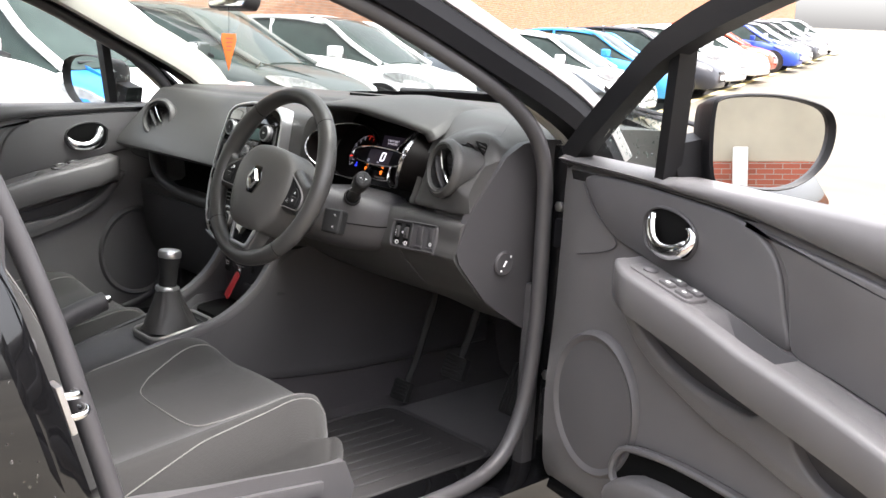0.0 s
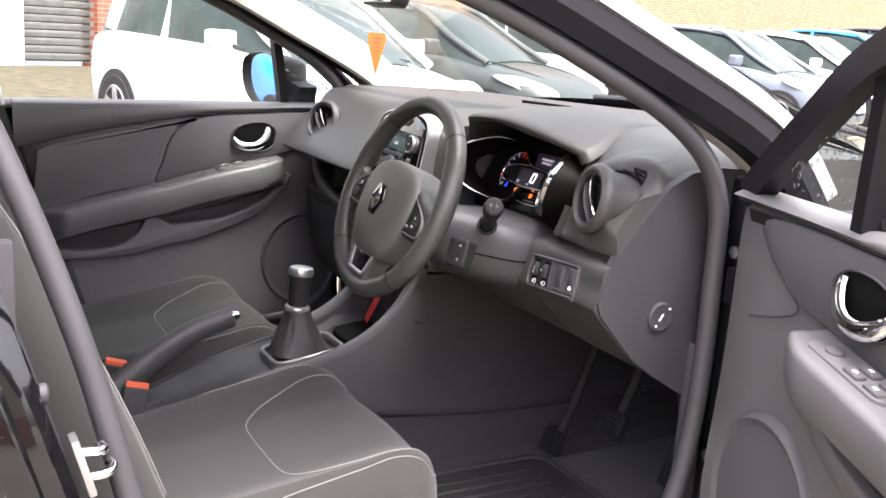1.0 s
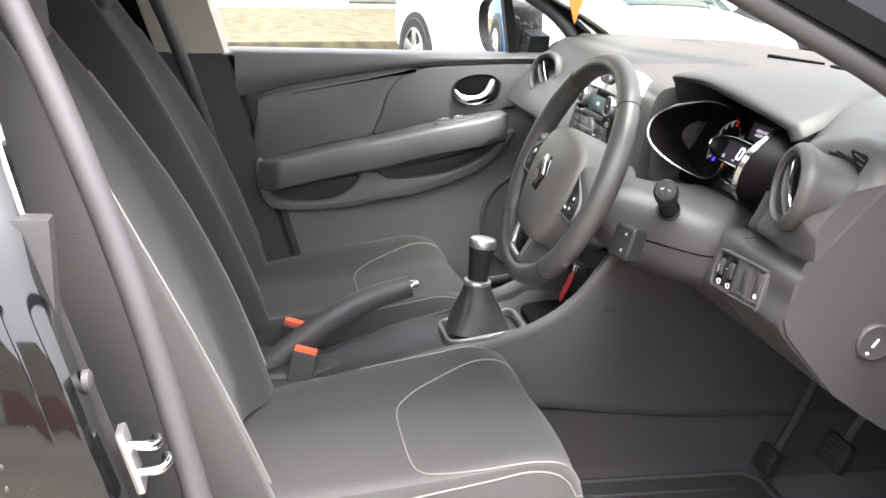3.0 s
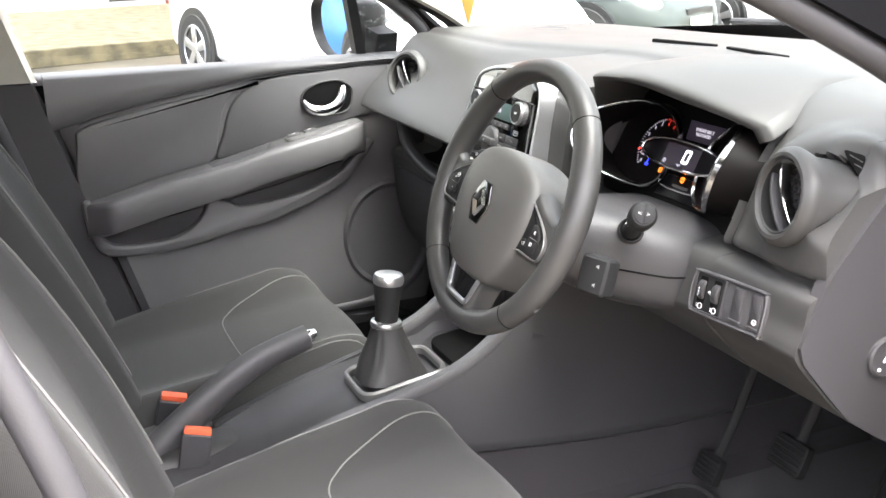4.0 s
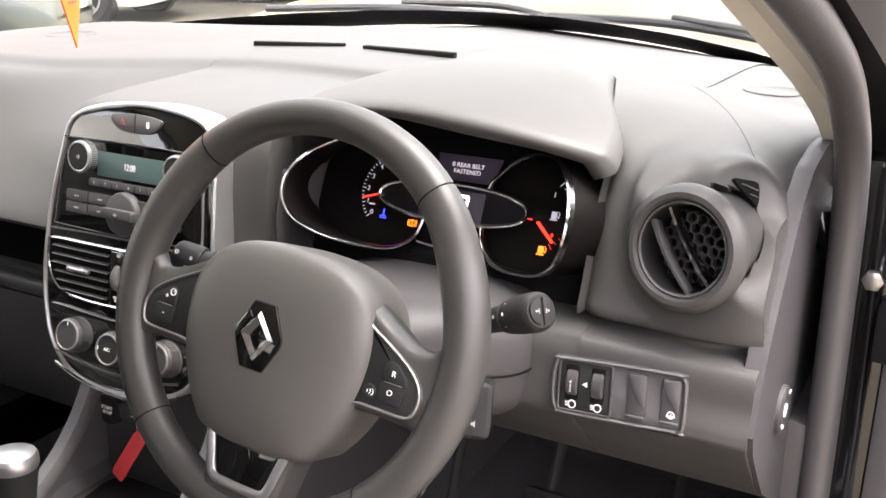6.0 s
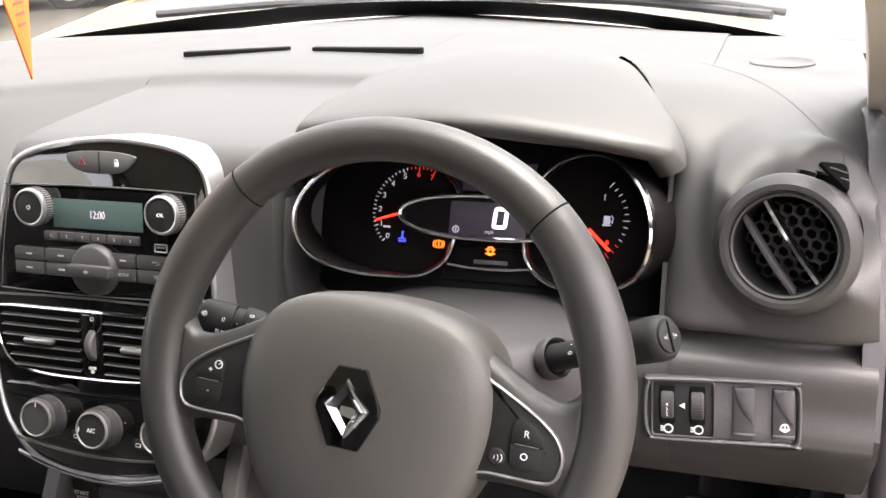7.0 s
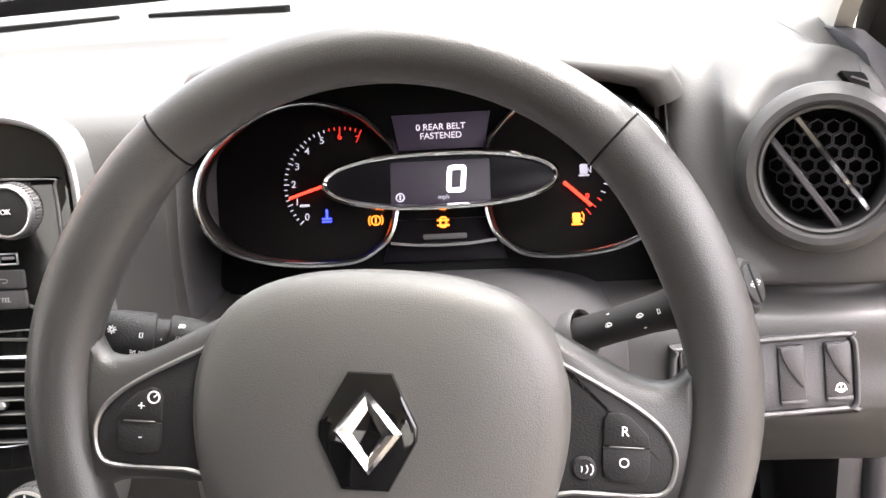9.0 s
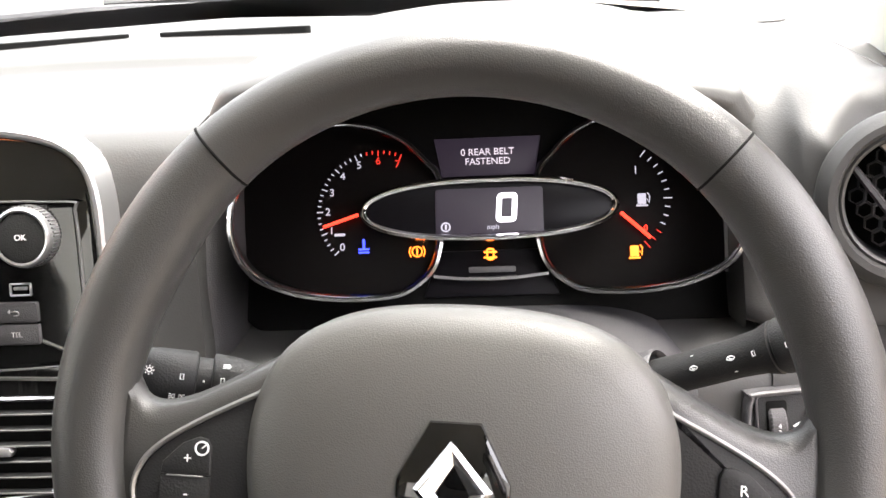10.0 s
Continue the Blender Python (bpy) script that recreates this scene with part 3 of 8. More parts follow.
        for k in range(5):
            slab(bm, [(-0.03, 0.02), (0.03, 0.02), (0.045, 0.19), (-0.045, 0.19)], -0.02, 0.01, 0.004, wm @ pose(0, 0, 0.105, 0, 0, 72 * k))
        lathe(bm, [(0.05, 0.05), (0.05, 0.12), (0.02, 0.125)], 16, wm)
        lathe(bm, [(0.2, 0.04), (0.212, 0.11), (0.2, 0.12), (0.19, 0.11)], 28, wm, (False, False))
        part("rim", bm, SATIN, tyre)
    # lining of the centre pillar and of the rear side
    for z0, z1, mt, lab in ((0.3, 0.97, PLASTIC_DARK, "dark lower lining of the centre pillar"), (0.974, 1.37, HEADLINER, "pale upper lining of the centre pillar")):
        bm = B()
        rows = []
        for f in (0, 0.5, 1):
            z = z0 + (z1 - z0) * f
            x = (0.772 if sg < 0 else 0.738) - 0.24 * max(0.0, z - 0.97)
            y0 = YP(z) + (0.155 if sg < 0 else -0.02)
            rows.append([Vector((sg * (x + 0.04), y0, z)), Vector((sg * x, y0 - 0.012, z)), Vector((sg * x, y0 - 0.22, z)), Vector((sg * (x + 0.04), y0 - 0.24, z))])
        loft(bm, rows)
        part("pillar_lining", bm, mt, shell, lab)
    bm = B()
    block(bm, (0.03, 0.95, 0.66), T(sg * 0.785, -1.12, 0.65), 0.01, 2)
    part("rear_lining", bm, PLASTIC_DARK, shell, "dark rear door lining")
    bm = B()
    block(bm, (0.16, 1.5, 0.14), T(sg * 0.765, -0.03, 0.27), 0.02, 2)
    part("sill", bm, PAINT, shell, "black painted door sill")
    bm = B()
    rows = []
    for z in (0.955, 1.02, 1.1, 1.2, 1.3, 1.385):
        x = 0.842 - 0.35 * max(0.0, z - 0.94)
        y0 = YP(z) - 0.045
        rows.append([Vector((sg * x, y0, z)), Vector((sg * (x + 0.004), y0 - 0.012, z)), Vector((sg * (x + 0.002), y0 - 0.26, z)), Vector((sg * (x - 0.03), y0 - 0.26, z)), Vector((sg * (x - 0.03), y0, z))])
    loft(bm, rows)
    part("pillar_cover", bm, PAINT, shell, "glossy black cover of the centre pillar")
    bm = B()
    block(bm, (0.030, 0.010, 0.078), T(sg * 0.800, -0.578, 0.705) @ pose(0, 0, 0, 16, 0, 0), 0.004, 2)
    plate = part("striker_plate", bm, SATIN, shell, "bright steel striker plate")
    for dz in (-0.017, 0.017):
        bm = B()
        tube(bm, both(cat([(0.800, -0.577 - 0.3 * dz, 0.705 + dz), (0.800, -0.555 - 0.3 * dz, 0.705 + dz * 0.9), (0.790, -0.546 - 0.3 * dz, 0.705 + dz * 0.7), (0.776, -0.548 - 0.3 * dz, 0.705 + dz * 0.7)], 4), sg), 0.0062, 10)
        part("striker_loop", bm, CHROME, plate)
    for z in (0.62, 0.80):
        bm = B()
        lathe(bm, [(0.013, -0.004), (0.013, 0.003), (0.009, 0.006), (0.0, 0.006)], 18, T(sg * 0.80, YP(z) - 0.020, z) @ pose(0, 0, 0, -90, 0, 0), (True, False))
        part("pillar_plug", bm, RUBBER_TREAD, shell, "round rubber plug in the pillar")
    for zz in (0.50, 0.86):
        bm = B()
        block(bm, (0.05, 0.035, 0.06), T(sg * 0.835, 0.44, zz), 0.006, 2)
        hg = part("door_hinge", bm, PAINT_IN, shell)
        bm = B()
        lathe(bm, [(0.011, -0.002), (0.011, 0.006), (0.007, 0.008), (0, 0.008)], 6, T(sg * 0.80, 0.449, zz + 0.05) @ pose(0, 0, 0, 90, 0, 0), (True, False))
        part("hinge_bolt", bm, STEEL, hg)
    # front wing and its inner hinge pillar
    bm = B()
    rows = []
    for z, w in ((0.2, 0.80), (0.35, 0.85), (0.6, 0.865), (0.8, 0.85), (0.9, 0.82), (0.965, 0.77)):
        rows.append([Vector((sg * (w - 0.06), 0.47, z)), Vector((sg * w, 0.50, z)), Vector((sg * w, 0.9, z)), Vector((sg * (w - 0.03), 1.4, z - 0.02)), Vector((sg * (w - 0.12), 1.85, z - 0.09)), Vector((sg * (w - 0.3), 1.9, z - 0.1))])
    loft(bm, rows)
    part("front_wing", bm, PAINT, shell, "black painted front wing, wet")
    bm = B()
    block(bm, (0.03, 0.50, 0.46), T(sg * 0.748, 0.68, 0.51), 0.012, 2)
    part("kick_panel", bm, PLASTIC, shell, "dark lining beside the footwell")
    bm = B()
    block(bm, (0.06, 0.05, 0.75), T(sg * 0.80, 0.475, 0.66), 0.012, 2)
    part("hinge_pillar", bm, PAINT, shell)
bm = B()
surf(bm, [[Vector((x, y - (0.3 * (x / 0.78) ** 2 if y > 1.4 else 0), 0.965 - 0.17 * (y - 1.1) - 0.06 * (x / 0.75) ** 2 - 0.12 * max(0, y - 1.6))) for x in (-0.78, -0.5, -0.2, 0, 0.2, 0.5, 0.78)] for y in (1.12, 1.3, 1.5, 1.7, 1.9, 2.05)])
part("bonnet", bm, PAINT, shell, "black bonnet, wet")
bm = B()
loft(bm, [[Vector((x, 1.86 + d - 0.32 * (x / 0.8) ** 2, z)) for x in (-0.78, -0.5, 0, 0.5, 0.78)] + [Vector((0.7, 1.4, z)), Vector((-0.7, 1.4, z))] for z, d in ((0.22, 0.1), (0.35, 0.2), (0.55, 0.22), (0.68, 0.16), (0.74, 0.08))])
part("front_bumper", bm, PAINT, shell)
bm = B()
surf(bm, [[Vector((x, y, z - 0.045 * (x / 0.7) ** 2)) for x in (-0.66, -0.4, 0, 0.4, 0.66)] for y, z in ((0.0, 1.36), (-0.15, 1.40), (-0.6, 1.425), (-1.2, 1.42), (-1.75, 1.36))])
part("headlining", bm, HEADLINER, shell, "pale grey cloth headlining")
bm = B()
surf(bm, [[Vector((x, y, z - 0.045 * (x / 0.7) ** 2)) for x in (-0.68, -0.4, 0, 0.4, 0.68)] for y, z in ((0.06, 1.37), (-0.15, 1.43), (-0.6, 1.46), (-1.2, 1.455), (-1.85, 1.38))])
part("roof", bm, PAINT, shell, "black roof skin")
bm = B()
grid = []
for f in [k / 6 for k in range(7)]:
    row = []
    for u in [k / 8 * 2 - 1 for k in range(9)]:
        w = 0.80 - 0.14 * f
        row.append(Vector((u * w, 1.30 - 0.36 * u * u - f * (1.30 - 0.05 - 0.30 * u * u), 1.035 - 0.05 * u * u * (1 - f) + f * 0.35 - 0.02 * f * u * u + 0.03 * math.sin(f * 3.14))))
    grid.append(row)
surf(bm, grid)
border = []
for f in (0.0, 0.03, 0.06, 0.09):
    row = []
    for u in [k / 12 * 2 - 1 for k in range(13)]:
        w = 0.80 - 0.14 * f
        row.append(Vector((u * w, 1.30 - 0.36 * u * u - f * (1.30 - 0.05 - 0.30 * u * u) - 0.004, 1.035 - 0.05 * u * u * (1 - f) + f * 0.35 - 0.02 * f * u * u + 0.03 * math.sin(f * 3.14) - 0.003)))
    border.append(row)
part("windscreen", bm, WINDSCREEN, shell, "clear windscreen with rain drops")
bm = B()
surf(bm, border)
part("screen_border", bm, PLASTIC_DARK, shell, "black band along the foot of the windscreen")
# rain on the paint behind the driver's door
bm = B()
rnd = random.Random(5)
side = ((0.2, 0.80), (0.3, 0.84), (0.45, 0.86), (0.7, 0.866), (0.9, 0.845), (0.965, 0.81))
for k in range(230):
    z = rnd.uniform(0.5, 0.95)
    w = next(w0 + (w1 - w0) * (z - z0) / (z1 - z0) for (z0, w0), (z1, w1) in zip(side, side[1:]) if z0 <= z <= z1)
    r = rnd.uniform(0.0010, 0.0027)
    lathe(bm, [(r, -0.0004), (r * 0.8, r * 0.35), (r * 0.3, r * 0.5)], 7, T(w, YP(z) - rnd.uniform(0.075, 0.45), z) @ pose(0, 0, 0, 0, 90, 0) @ Matrix.Diagonal((rnd.uniform(1, 1.7), 1, 1, 1)))
tagged(part("rain_drops", bm, DROP, shell), "rain drops on the black paint", kind="stuff")
bm = B()
block(bm, (1.5, 2.9, 0.04), T(0, -0.38, 0.24), 0.01, 1)
part("floor_pan", bm, CARPET, shell, "black carpeted floor")
bm = B()
block(bm, (1.5, 0.04, 0.75), T(0, 1.02, 0.6), 0.01, 1)
part("bulkhead", bm, CARPET, shell, "black carpeted bulkhead")
bm = B()
block(bm, (1.3, 0.05, 0.8), T(0, -1.75, 0.6), 0.02, 1)
part("tailgate", bm, PLASTIC_DARK, shell, "dark plastic tailgate lining")
bm = B()
loft(bm, [[Vector((x, y + 0.1 - 0.1 * (x / 0.6) ** 2 - 0.1, z)) for x in (-0.64, -0.3, 0, 0.3, 0.64)] + [Vector((0.6, y + 0.08, z)), Vector((-0.6, y + 0.08, z))] for y, z in ((-2.05, 0.25), (-2.13, 0.4), (-2.13, 0.6), (-2.08, 0.9), (-2.05, 0.97))])
part("rear_bumper", bm, PAINT, shell, "black rear bumper and tailgate skin")
bm = B()
surf(bm, [[Vector((x * k, y, z)) for x in (-0.62, 0, 0.62)] for y, z, k in ((-2.04, 0.97, 1.0), (-1.95, 1.2, 0.95), (-1.84, 1.375, 0.92))])
bg = part("rear_glass", bm, WINDOW, shell)
bg.visible_shadow = False
wall_box("wall_side_low", (14.5, -16), (14.0, 9), 0, 1.6, 0.3, BRICK_R, "red brick base of the building beside the yard")
wall_box("wall_side_high", (14.55, -16), (14.05, 9), 1.6, 4.2, 0.3, CREAM, "pale upper wall of the building beside the yard")
wall_box("wall_far", (-26, 78), (60, 95), 0, 6.5, 0.4, BRICK_O, "distant orange brick building across the yard")
wall_box("wall_side_post", (13.9, 1.25), (13.895, 1.45), 0, 1.8, 0.2, PAINTED, "white post on the brick base")
# ---- dashboard ----
CX = 0.01                                  # middle of the car's dashboard
dash = thing("dashboard", "dark grey soft-touch plastic dashboard with round air vents", "dashboard")


def deck_front(x):
    """How far back the flat top of the dashboard reaches."""
    return 0.41 + 0.48 * max(0.0, min(0.26, x + 0.33)) if x < -0.07 else 0.53


def dash_profile(x):
    e = abs(x - CX)
    base = 1.29 - 0.42 * e * e - 0.15 * e ** 4
    lip = deck_front(x)
    top = [(base, 1.035 - 0.05 * e), (0.95, 1.062 - 0.03 * e), (0.667, 1.068 - 0.02 * e), (lip + 0.05, 1.066 - 0.015 * e), (lip + 0.008, 1.062 - 0.01 * e), (lip - 0.012, 1.053 - 0.01 * e)]
    if x > 0.188:
        top = top[:3] + [(0.60, 1.068 - 0.015 * e), (0.55, 1.066 - 0.015 * e), (0.50, 1.062 - 0.012 * e)]
    if x < -0.12:      # passenger side, with an open shelf
        return top + [(lip - 0.05, 1.038), (0.31, 0.985), (0.25, 0.925), (0.222, 0.888), (0.225, 0.876), (0.25, 0.870), (0.36, 0.865), (0.38, 0.84), (0.385, 0.785), (0.37, 0.772),
                      (0.315, 0.768), (0.30, 0.758), (0.30, 0.735), (0.32, 0.60), (0.38, 0.5), (0.5, 0.45)]
    if x < 0.188:      # middle
        return top + [(0.45, 1.05), (0.30, 1.045), (0.255, 1.03), (0.24, 0.98), (0.235, 0.94), (0.23, 0.9), (0.225, 0.87), (0.22, 0.84), (0.215, 0.80), (0.21, 0.78),
                      (0.21, 0.77), (0.21, 0.755), (0.212, 0.742), (0.225, 0.736), (0.3, 0.73), (0.45, 0.72)]
    if x < 0.565:      # driver side, with the well of the instruments
        return top + [(0.46, 1.05), (0.45, 1.0), (0.44, 0.95), (0.43, 0.915), (0.40, 0.895), (0.35, 0.885), (0.28, 0.882), (0.25, 0.88), (0.24, 0.872), (0.234, 0.86),
                      (0.23, 0.84), (0.222, 0.815 - 0.05 * (0.565 - x)), (0.224, 0.80 - 0.07 * (0.565 - x)), (0.255, 0.765 - 0.05 * (0.565 - x)), (0.33, 0.70), (0.47, 0.64)]
    f = (x - 0.565) / 0.168
    g = f ** 4
    top = top[:3] + [(0.60, 1.074 - 0.024 * f - 0.01 * g), (0.55, 1.079 - 0.024 * f - 0.02 * g), (0.50, 1.081 - 0.02 * f - 0.035 * g)]
    return top + [(0.43, 1.076 - 0.016 * f - 0.052 * g), (0.37, 1.056 - 0.012 * f - 0.05 * g), (0.322, 1.022 - 0.006 * f - 0.038 * g), (0.290, 0.972 - 0.014 * g), (0.268, 0.92), (0.259, 0.900), (0.264, 0.891), (0.285, 0.888), (0.272, 0.8815), (0.238, 0.875),
                  (0.23, 0.84), (0.222, 0.817), (0.225, 0.803), (0.256, 0.768), (0.33, 0.70), (0.47, 0.63)]


VENT_D = axes((0.653, 0.255, 0.979), (0.97, -0.22, 0), (0.02, 0.18, 1))


TRI = axes((0.690, 0.322, 1.021), (0.85, 0.5, -0.15), (-0.2, 0.5, 0.85))


def swell(p):
    """Draws the dashboard's skin forward round the driver's vent, and back inside its ring."""
    q = VENT_D.inverted() @ p
    r = math.hypot(q.x, q.y)
    if r < 0.052 and q.z > -0.1:
        return VENT_D @ Vector((q.x, q.y, min(q.z, -0.06)))
    lean = max(0.0, math.cos(math.atan2(q.y, q.x) - 1.0))
    goal = -0.012 - 0.055 * lean
    f = min(1.0, max(0.0, 1 - (r - 0.06) / 0.06)) * min(1.0, max(0.0, (p.x - 0.566) / 0.03))
    f = f * f * (3 - 2 * f)
    p = VENT_D @ Vector((q.x, q.y, q.z + max(0.0, goal - q.z) * f * min(1.0, max(0.0, (0.15 + q.z) / 0.06))))
    q = TRI.inverted() @ p
    f = min(1.0, max(0.0, 1 - (math.hypot(q.x, q.y) - 0.024) / 0.03)) * min(1.0, max(0.0, (0.05 - abs(q.z)) / 0.02))
    f = f * f * (3 - 2 * f)
    return TRI @ Vector((q.x, q.y, q.z * (1 - f)))


def pod_edge(y, z):
    """Left edge of the outer pod: a crease that runs from the hood's corner back to the glass."""
    if z < 0.887:
        return 0.565
    return 0.552 if z < 1.02 or y < 0.33 else max(0.30, 0.552 - 0.33 * (y - 0.33))


def round_edge(p):
    """Rounds the pod's upright left edge back into the well of the instruments."""
    u = (p.x - pod_edge(p.y, p.z)) / 0.032
    if 0 <= u < 1 and p.y < 0.46 and p.z > 0.887:
        fade = min(1.0, max(0.0, (1.066 - p.z) / 0.04))
        p.y += 0.026 * fade * (1 - math.sqrt(max(0.0, 1 - (1 - u) ** 2)))
    return p


def dash_piece(name, x0, x1, n, mat, label="", fine=3):
    bm = B()
    grid = []
    for k in range(n + 1):
        x = x0 + (x1 - x0) * k / n
        grid.append([Vector((x, y, z)) for y, z in dash_profile(min(max(x, x0 + 1e-4), x1 - 1e-4))])
    prof = [[p for p in cat(row, fine)] for row in grid]
    if fine > 3:
        for k, row in enumerate(prof):
            for p in row:
                p.x += (1 - k / n) * (pod_edge(p.y, p.z) - x0)
        prof = [[round_edge(swell(p)) for p in row] for row in prof]
        wall = [p for p in prof[0] if p.y < 0.5 and p.z > 0.885]
        surf(bm, [wall, [Vector((p.x - 0.001, p.y + 0.02, p.z - 0.003)) for p in wall], [Vector((p.x - 0.003, p.y + 0.07, p.z - 0.012)) for p in wall], [Vector((p.x - 0.01, max(0.46, p.y + 0.1), p.z - 0.03)) for p in wall]])
    surf(bm, prof)
    for row in (prof[0], prof[-1]) if fine == 3 else (prof[-1],):
        vs = [bm.verts.new(p) for p in row] + [bm.verts.new((row[0].x, 0.95, 0.7))]
        bm.faces.new(vs)
    return part(name, bm, mat, dash, label, angle=30 if fine == 3 else 45)


dash_piece("passenger_section", -0.735, -0.12, 12, PLASTIC_TOP, "dark grey dash top over an open shelf")
dash_piece("middle_section", -0.12, 0.188, 5, PLASTIC_TOP)
dash_piece("driver_section", 0.188, 0.565, 6, PLASTIC_TOP)
outer = dash_piece("outer_section", 0.565, 0.733, 60, PLASTIC_TOP, "", 9)

# open shelf on the passenger side: black sheet as inner shade, rounded lip, glovebox below
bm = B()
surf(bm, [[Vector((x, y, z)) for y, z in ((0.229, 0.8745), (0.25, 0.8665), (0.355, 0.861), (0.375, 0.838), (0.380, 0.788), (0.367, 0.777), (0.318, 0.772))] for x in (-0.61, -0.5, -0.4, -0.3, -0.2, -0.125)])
part("shelf_shade", bm, BLACK_MATT, dash, "black sheet standing in for shade inside the open shelf")
bm = B()
strip(bm, cat([(-0.628, 0.290, 0.885), (-0.624, 0.287, 0.845), (-0.604, 0.287, 0.808), (-0.560, 0.290, 0.780), (-0.470, 0.294, 0.758), (-0.360, 0.296, 0.752), (-0.22, 0.294, 0.752), (-0.125, 0.288, 0.752)], 5), [(-0.013, 0.012), (-0.014, -0.006), (-0.010, -0.014), (0.004, -0.017), (0.012, -0.012), (0.014, 0.004), (0.009, 0.014), (-0.004, 0.016)], (0, 1, 0))
part("shelf_lip", bm, PLASTIC_TOP, dash, "rounded grey lip of the shelf", angle=60)
# lid in darker plastic than the dash, to carry the shadow there
bm = B()
loft(bm, [[Vector((x, y, z)) for y, z in ((0.292, 0.733), (0.290, 0.72), (0.312, 0.60), (0.37, 0.50), (0.40, 0.50), (0.34, 0.733))] for x in (-0.69, -0.135)])
part("glovebox", bm, PLASTIC_DARK, dash, "glovebox lid below the shelf, its shade put into darker plastic")

# slots, speakers
for x, y, turn, w in ((-0.075, 0.658, 17.0, 0.150), (0.113, 0.674, -1.5, 0.162)):
    bm = B()
    slab(bm, rrect(w, 0.013, 0.006), 1.0, 1.0715, 0.0006, T(x, y, 0) @ pose(0, 0, 0, 0, 0, turn))
    part("demister_slot", bm, BLACK_MATT, dash, "narrow black demister slot")
skin = BVHTree.FromPolygons([v.co for v in outer.data.vertices], [q.vertices for q in outer.data.polygons])
spot, slope, _, _ = skin.ray_cast(Vector((0.641, 0.668, 1.3)), Vector((0, 0, -1)))
if slope.z < 0:
    slope = -slope
for m, r in ((axes(spot, Vector((0, 1, 0)).cross(slope), slope.cross(Vector((1, 0, 0)))), 0.037), (T(-0.56, 0.640, 1.056), 0.044)):
    bm = B()
    lathe(bm, [(r, -0.012), (r, 0.0012), (r * 0.96, 0.0022), (r * 0.90, 0.0006), (0.0, 0.0012)], 40, m, (True, False))
    part("speaker_grille", bm, PLASTIC_TOP, dash, "round speaker grille")
# seam along the end of the dashboard's top
seam = []
for p in cat([(0.50, 0.74, 0), (0.535, 0.65, 0), (0.592, 0.535, 0), (0.640, 0.455, 0), (0.680, 0.385, 0), (0.705, 0.31, 0)], 5):
    hit = skin.ray_cast(Vector((p.x, p.y, 1.3)), Vector((0, 0, -1)))[0]
    if hit:
        seam.append(hit + Vector((0, 0, -0.0004)))
bm = B()
tube(bm, seam, 0.0011, 6)
part("panel_seam", bm, PLASTIC_DARK, dash, "fine seam in the dash top")

# hood over the instruments
bm = B()
lip = cat([(0.178, 0.305, 0.935), (0.180, 0.302, 0.99), (0.200, 0.280, 1.050), (0.232, 0.262, 1.071), (0.31, 0.272, 1.0775), (0.38, 0.275, 1.0755), (0.45, 0.283, 1.066), (0.515, 0.294, 1.053), (0.554, 0.308, 1.040)], 6)
crest = cat([(0.180, 0.34, 0.94), (0.178, 0.36, 1.0), (0.195, 0.40, 1.06), (0.25, 0.44, 1.088), (0.33, 0.46, 1.10), (0.40, 0.465, 1.101), (0.455, 0.458, 1.098), (0.500, 0.440, 1.089), (0.527, 0.400, 1.074)], 6)
tail = cat([(0.175, 0.45, 0.94), (0.170, 0.48, 1.0), (0.17, 0.54, 1.06), (0.24, 0.60, 1.07), (0.33, 0.63, 1.072), (0.38, 0.64, 1.073), (0.42, 0.63, 1.075), (0.452, 0.60, 1.077), (0.468, 0.575, 1.077)], 6)
rows = []
for i in range(len(lip)):
    a, c, d = lip[i], crest[i], tail[i]
    up = Vector((0, 0, 1)) if 6 < i else Vector((-1, 0, 0.2))
    inn = Vector((0.382, 0.3, 0.97)) - a
    inn = inn.normalized()
    deep = 0.016 + 0.010 * max(0.0, (i - 14) / 34)
    rows.append(cat([a + inn * deep + Vector((0, 0.16, 0)), a + inn * deep + Vector((0, 0.02, 0)), a + inn * deep * 0.55 + Vector((0, -0.004, 0)), a, a + (c - a) * 0.12 - inn * 0.005, a + (c - a) * 0.5 - inn * 0.008, c, c + (d - c) * 0.5 - inn * 0.002, d - Vector((0, 0, 0.004))], 3))
rows.append([p + Vector((0.010, 0.004, -0.016)) for p in rows[-1]])
surf(bm, rows)
hood = part("instrument_hood", bm, PLASTIC_TOP, dash, "dark grey hood over the instruments", angle=60)

# left flank beside the instruments
bm = B()
rows = []
for z1 in (0.86, 0.885, 0.91, 0.935, 0.955, 0.975, 0.992):
    k = max(0.0, z1 - 0.94) * 0.35
    rows.append(cat([(0.144, 0.40, z1), (0.146, 0.30 + k, z1), (0.155, 0.258 + k, z1), (0.174, 0.246 + k, z1), (0.188, 0.252 + k, z1), (0.195, 0.272 + k, z1), (0.198, 0.32 + k, z1)], 4))
surf(bm, rows)
part("flank_panel", bm, PLASTIC, dash, "smooth grey panel beside the instruments", angle=60)
bm = B()
tube(bm, cat([(0.171, 0.2475, 0.865), (0.173, 0.2465, 0.93), (0.177, 0.262, 0.985)], 5), 0.0014, 6)
part("panel_joint", bm, BLACK_MATT, dash)

# column shroud
bm = B()
rings = []
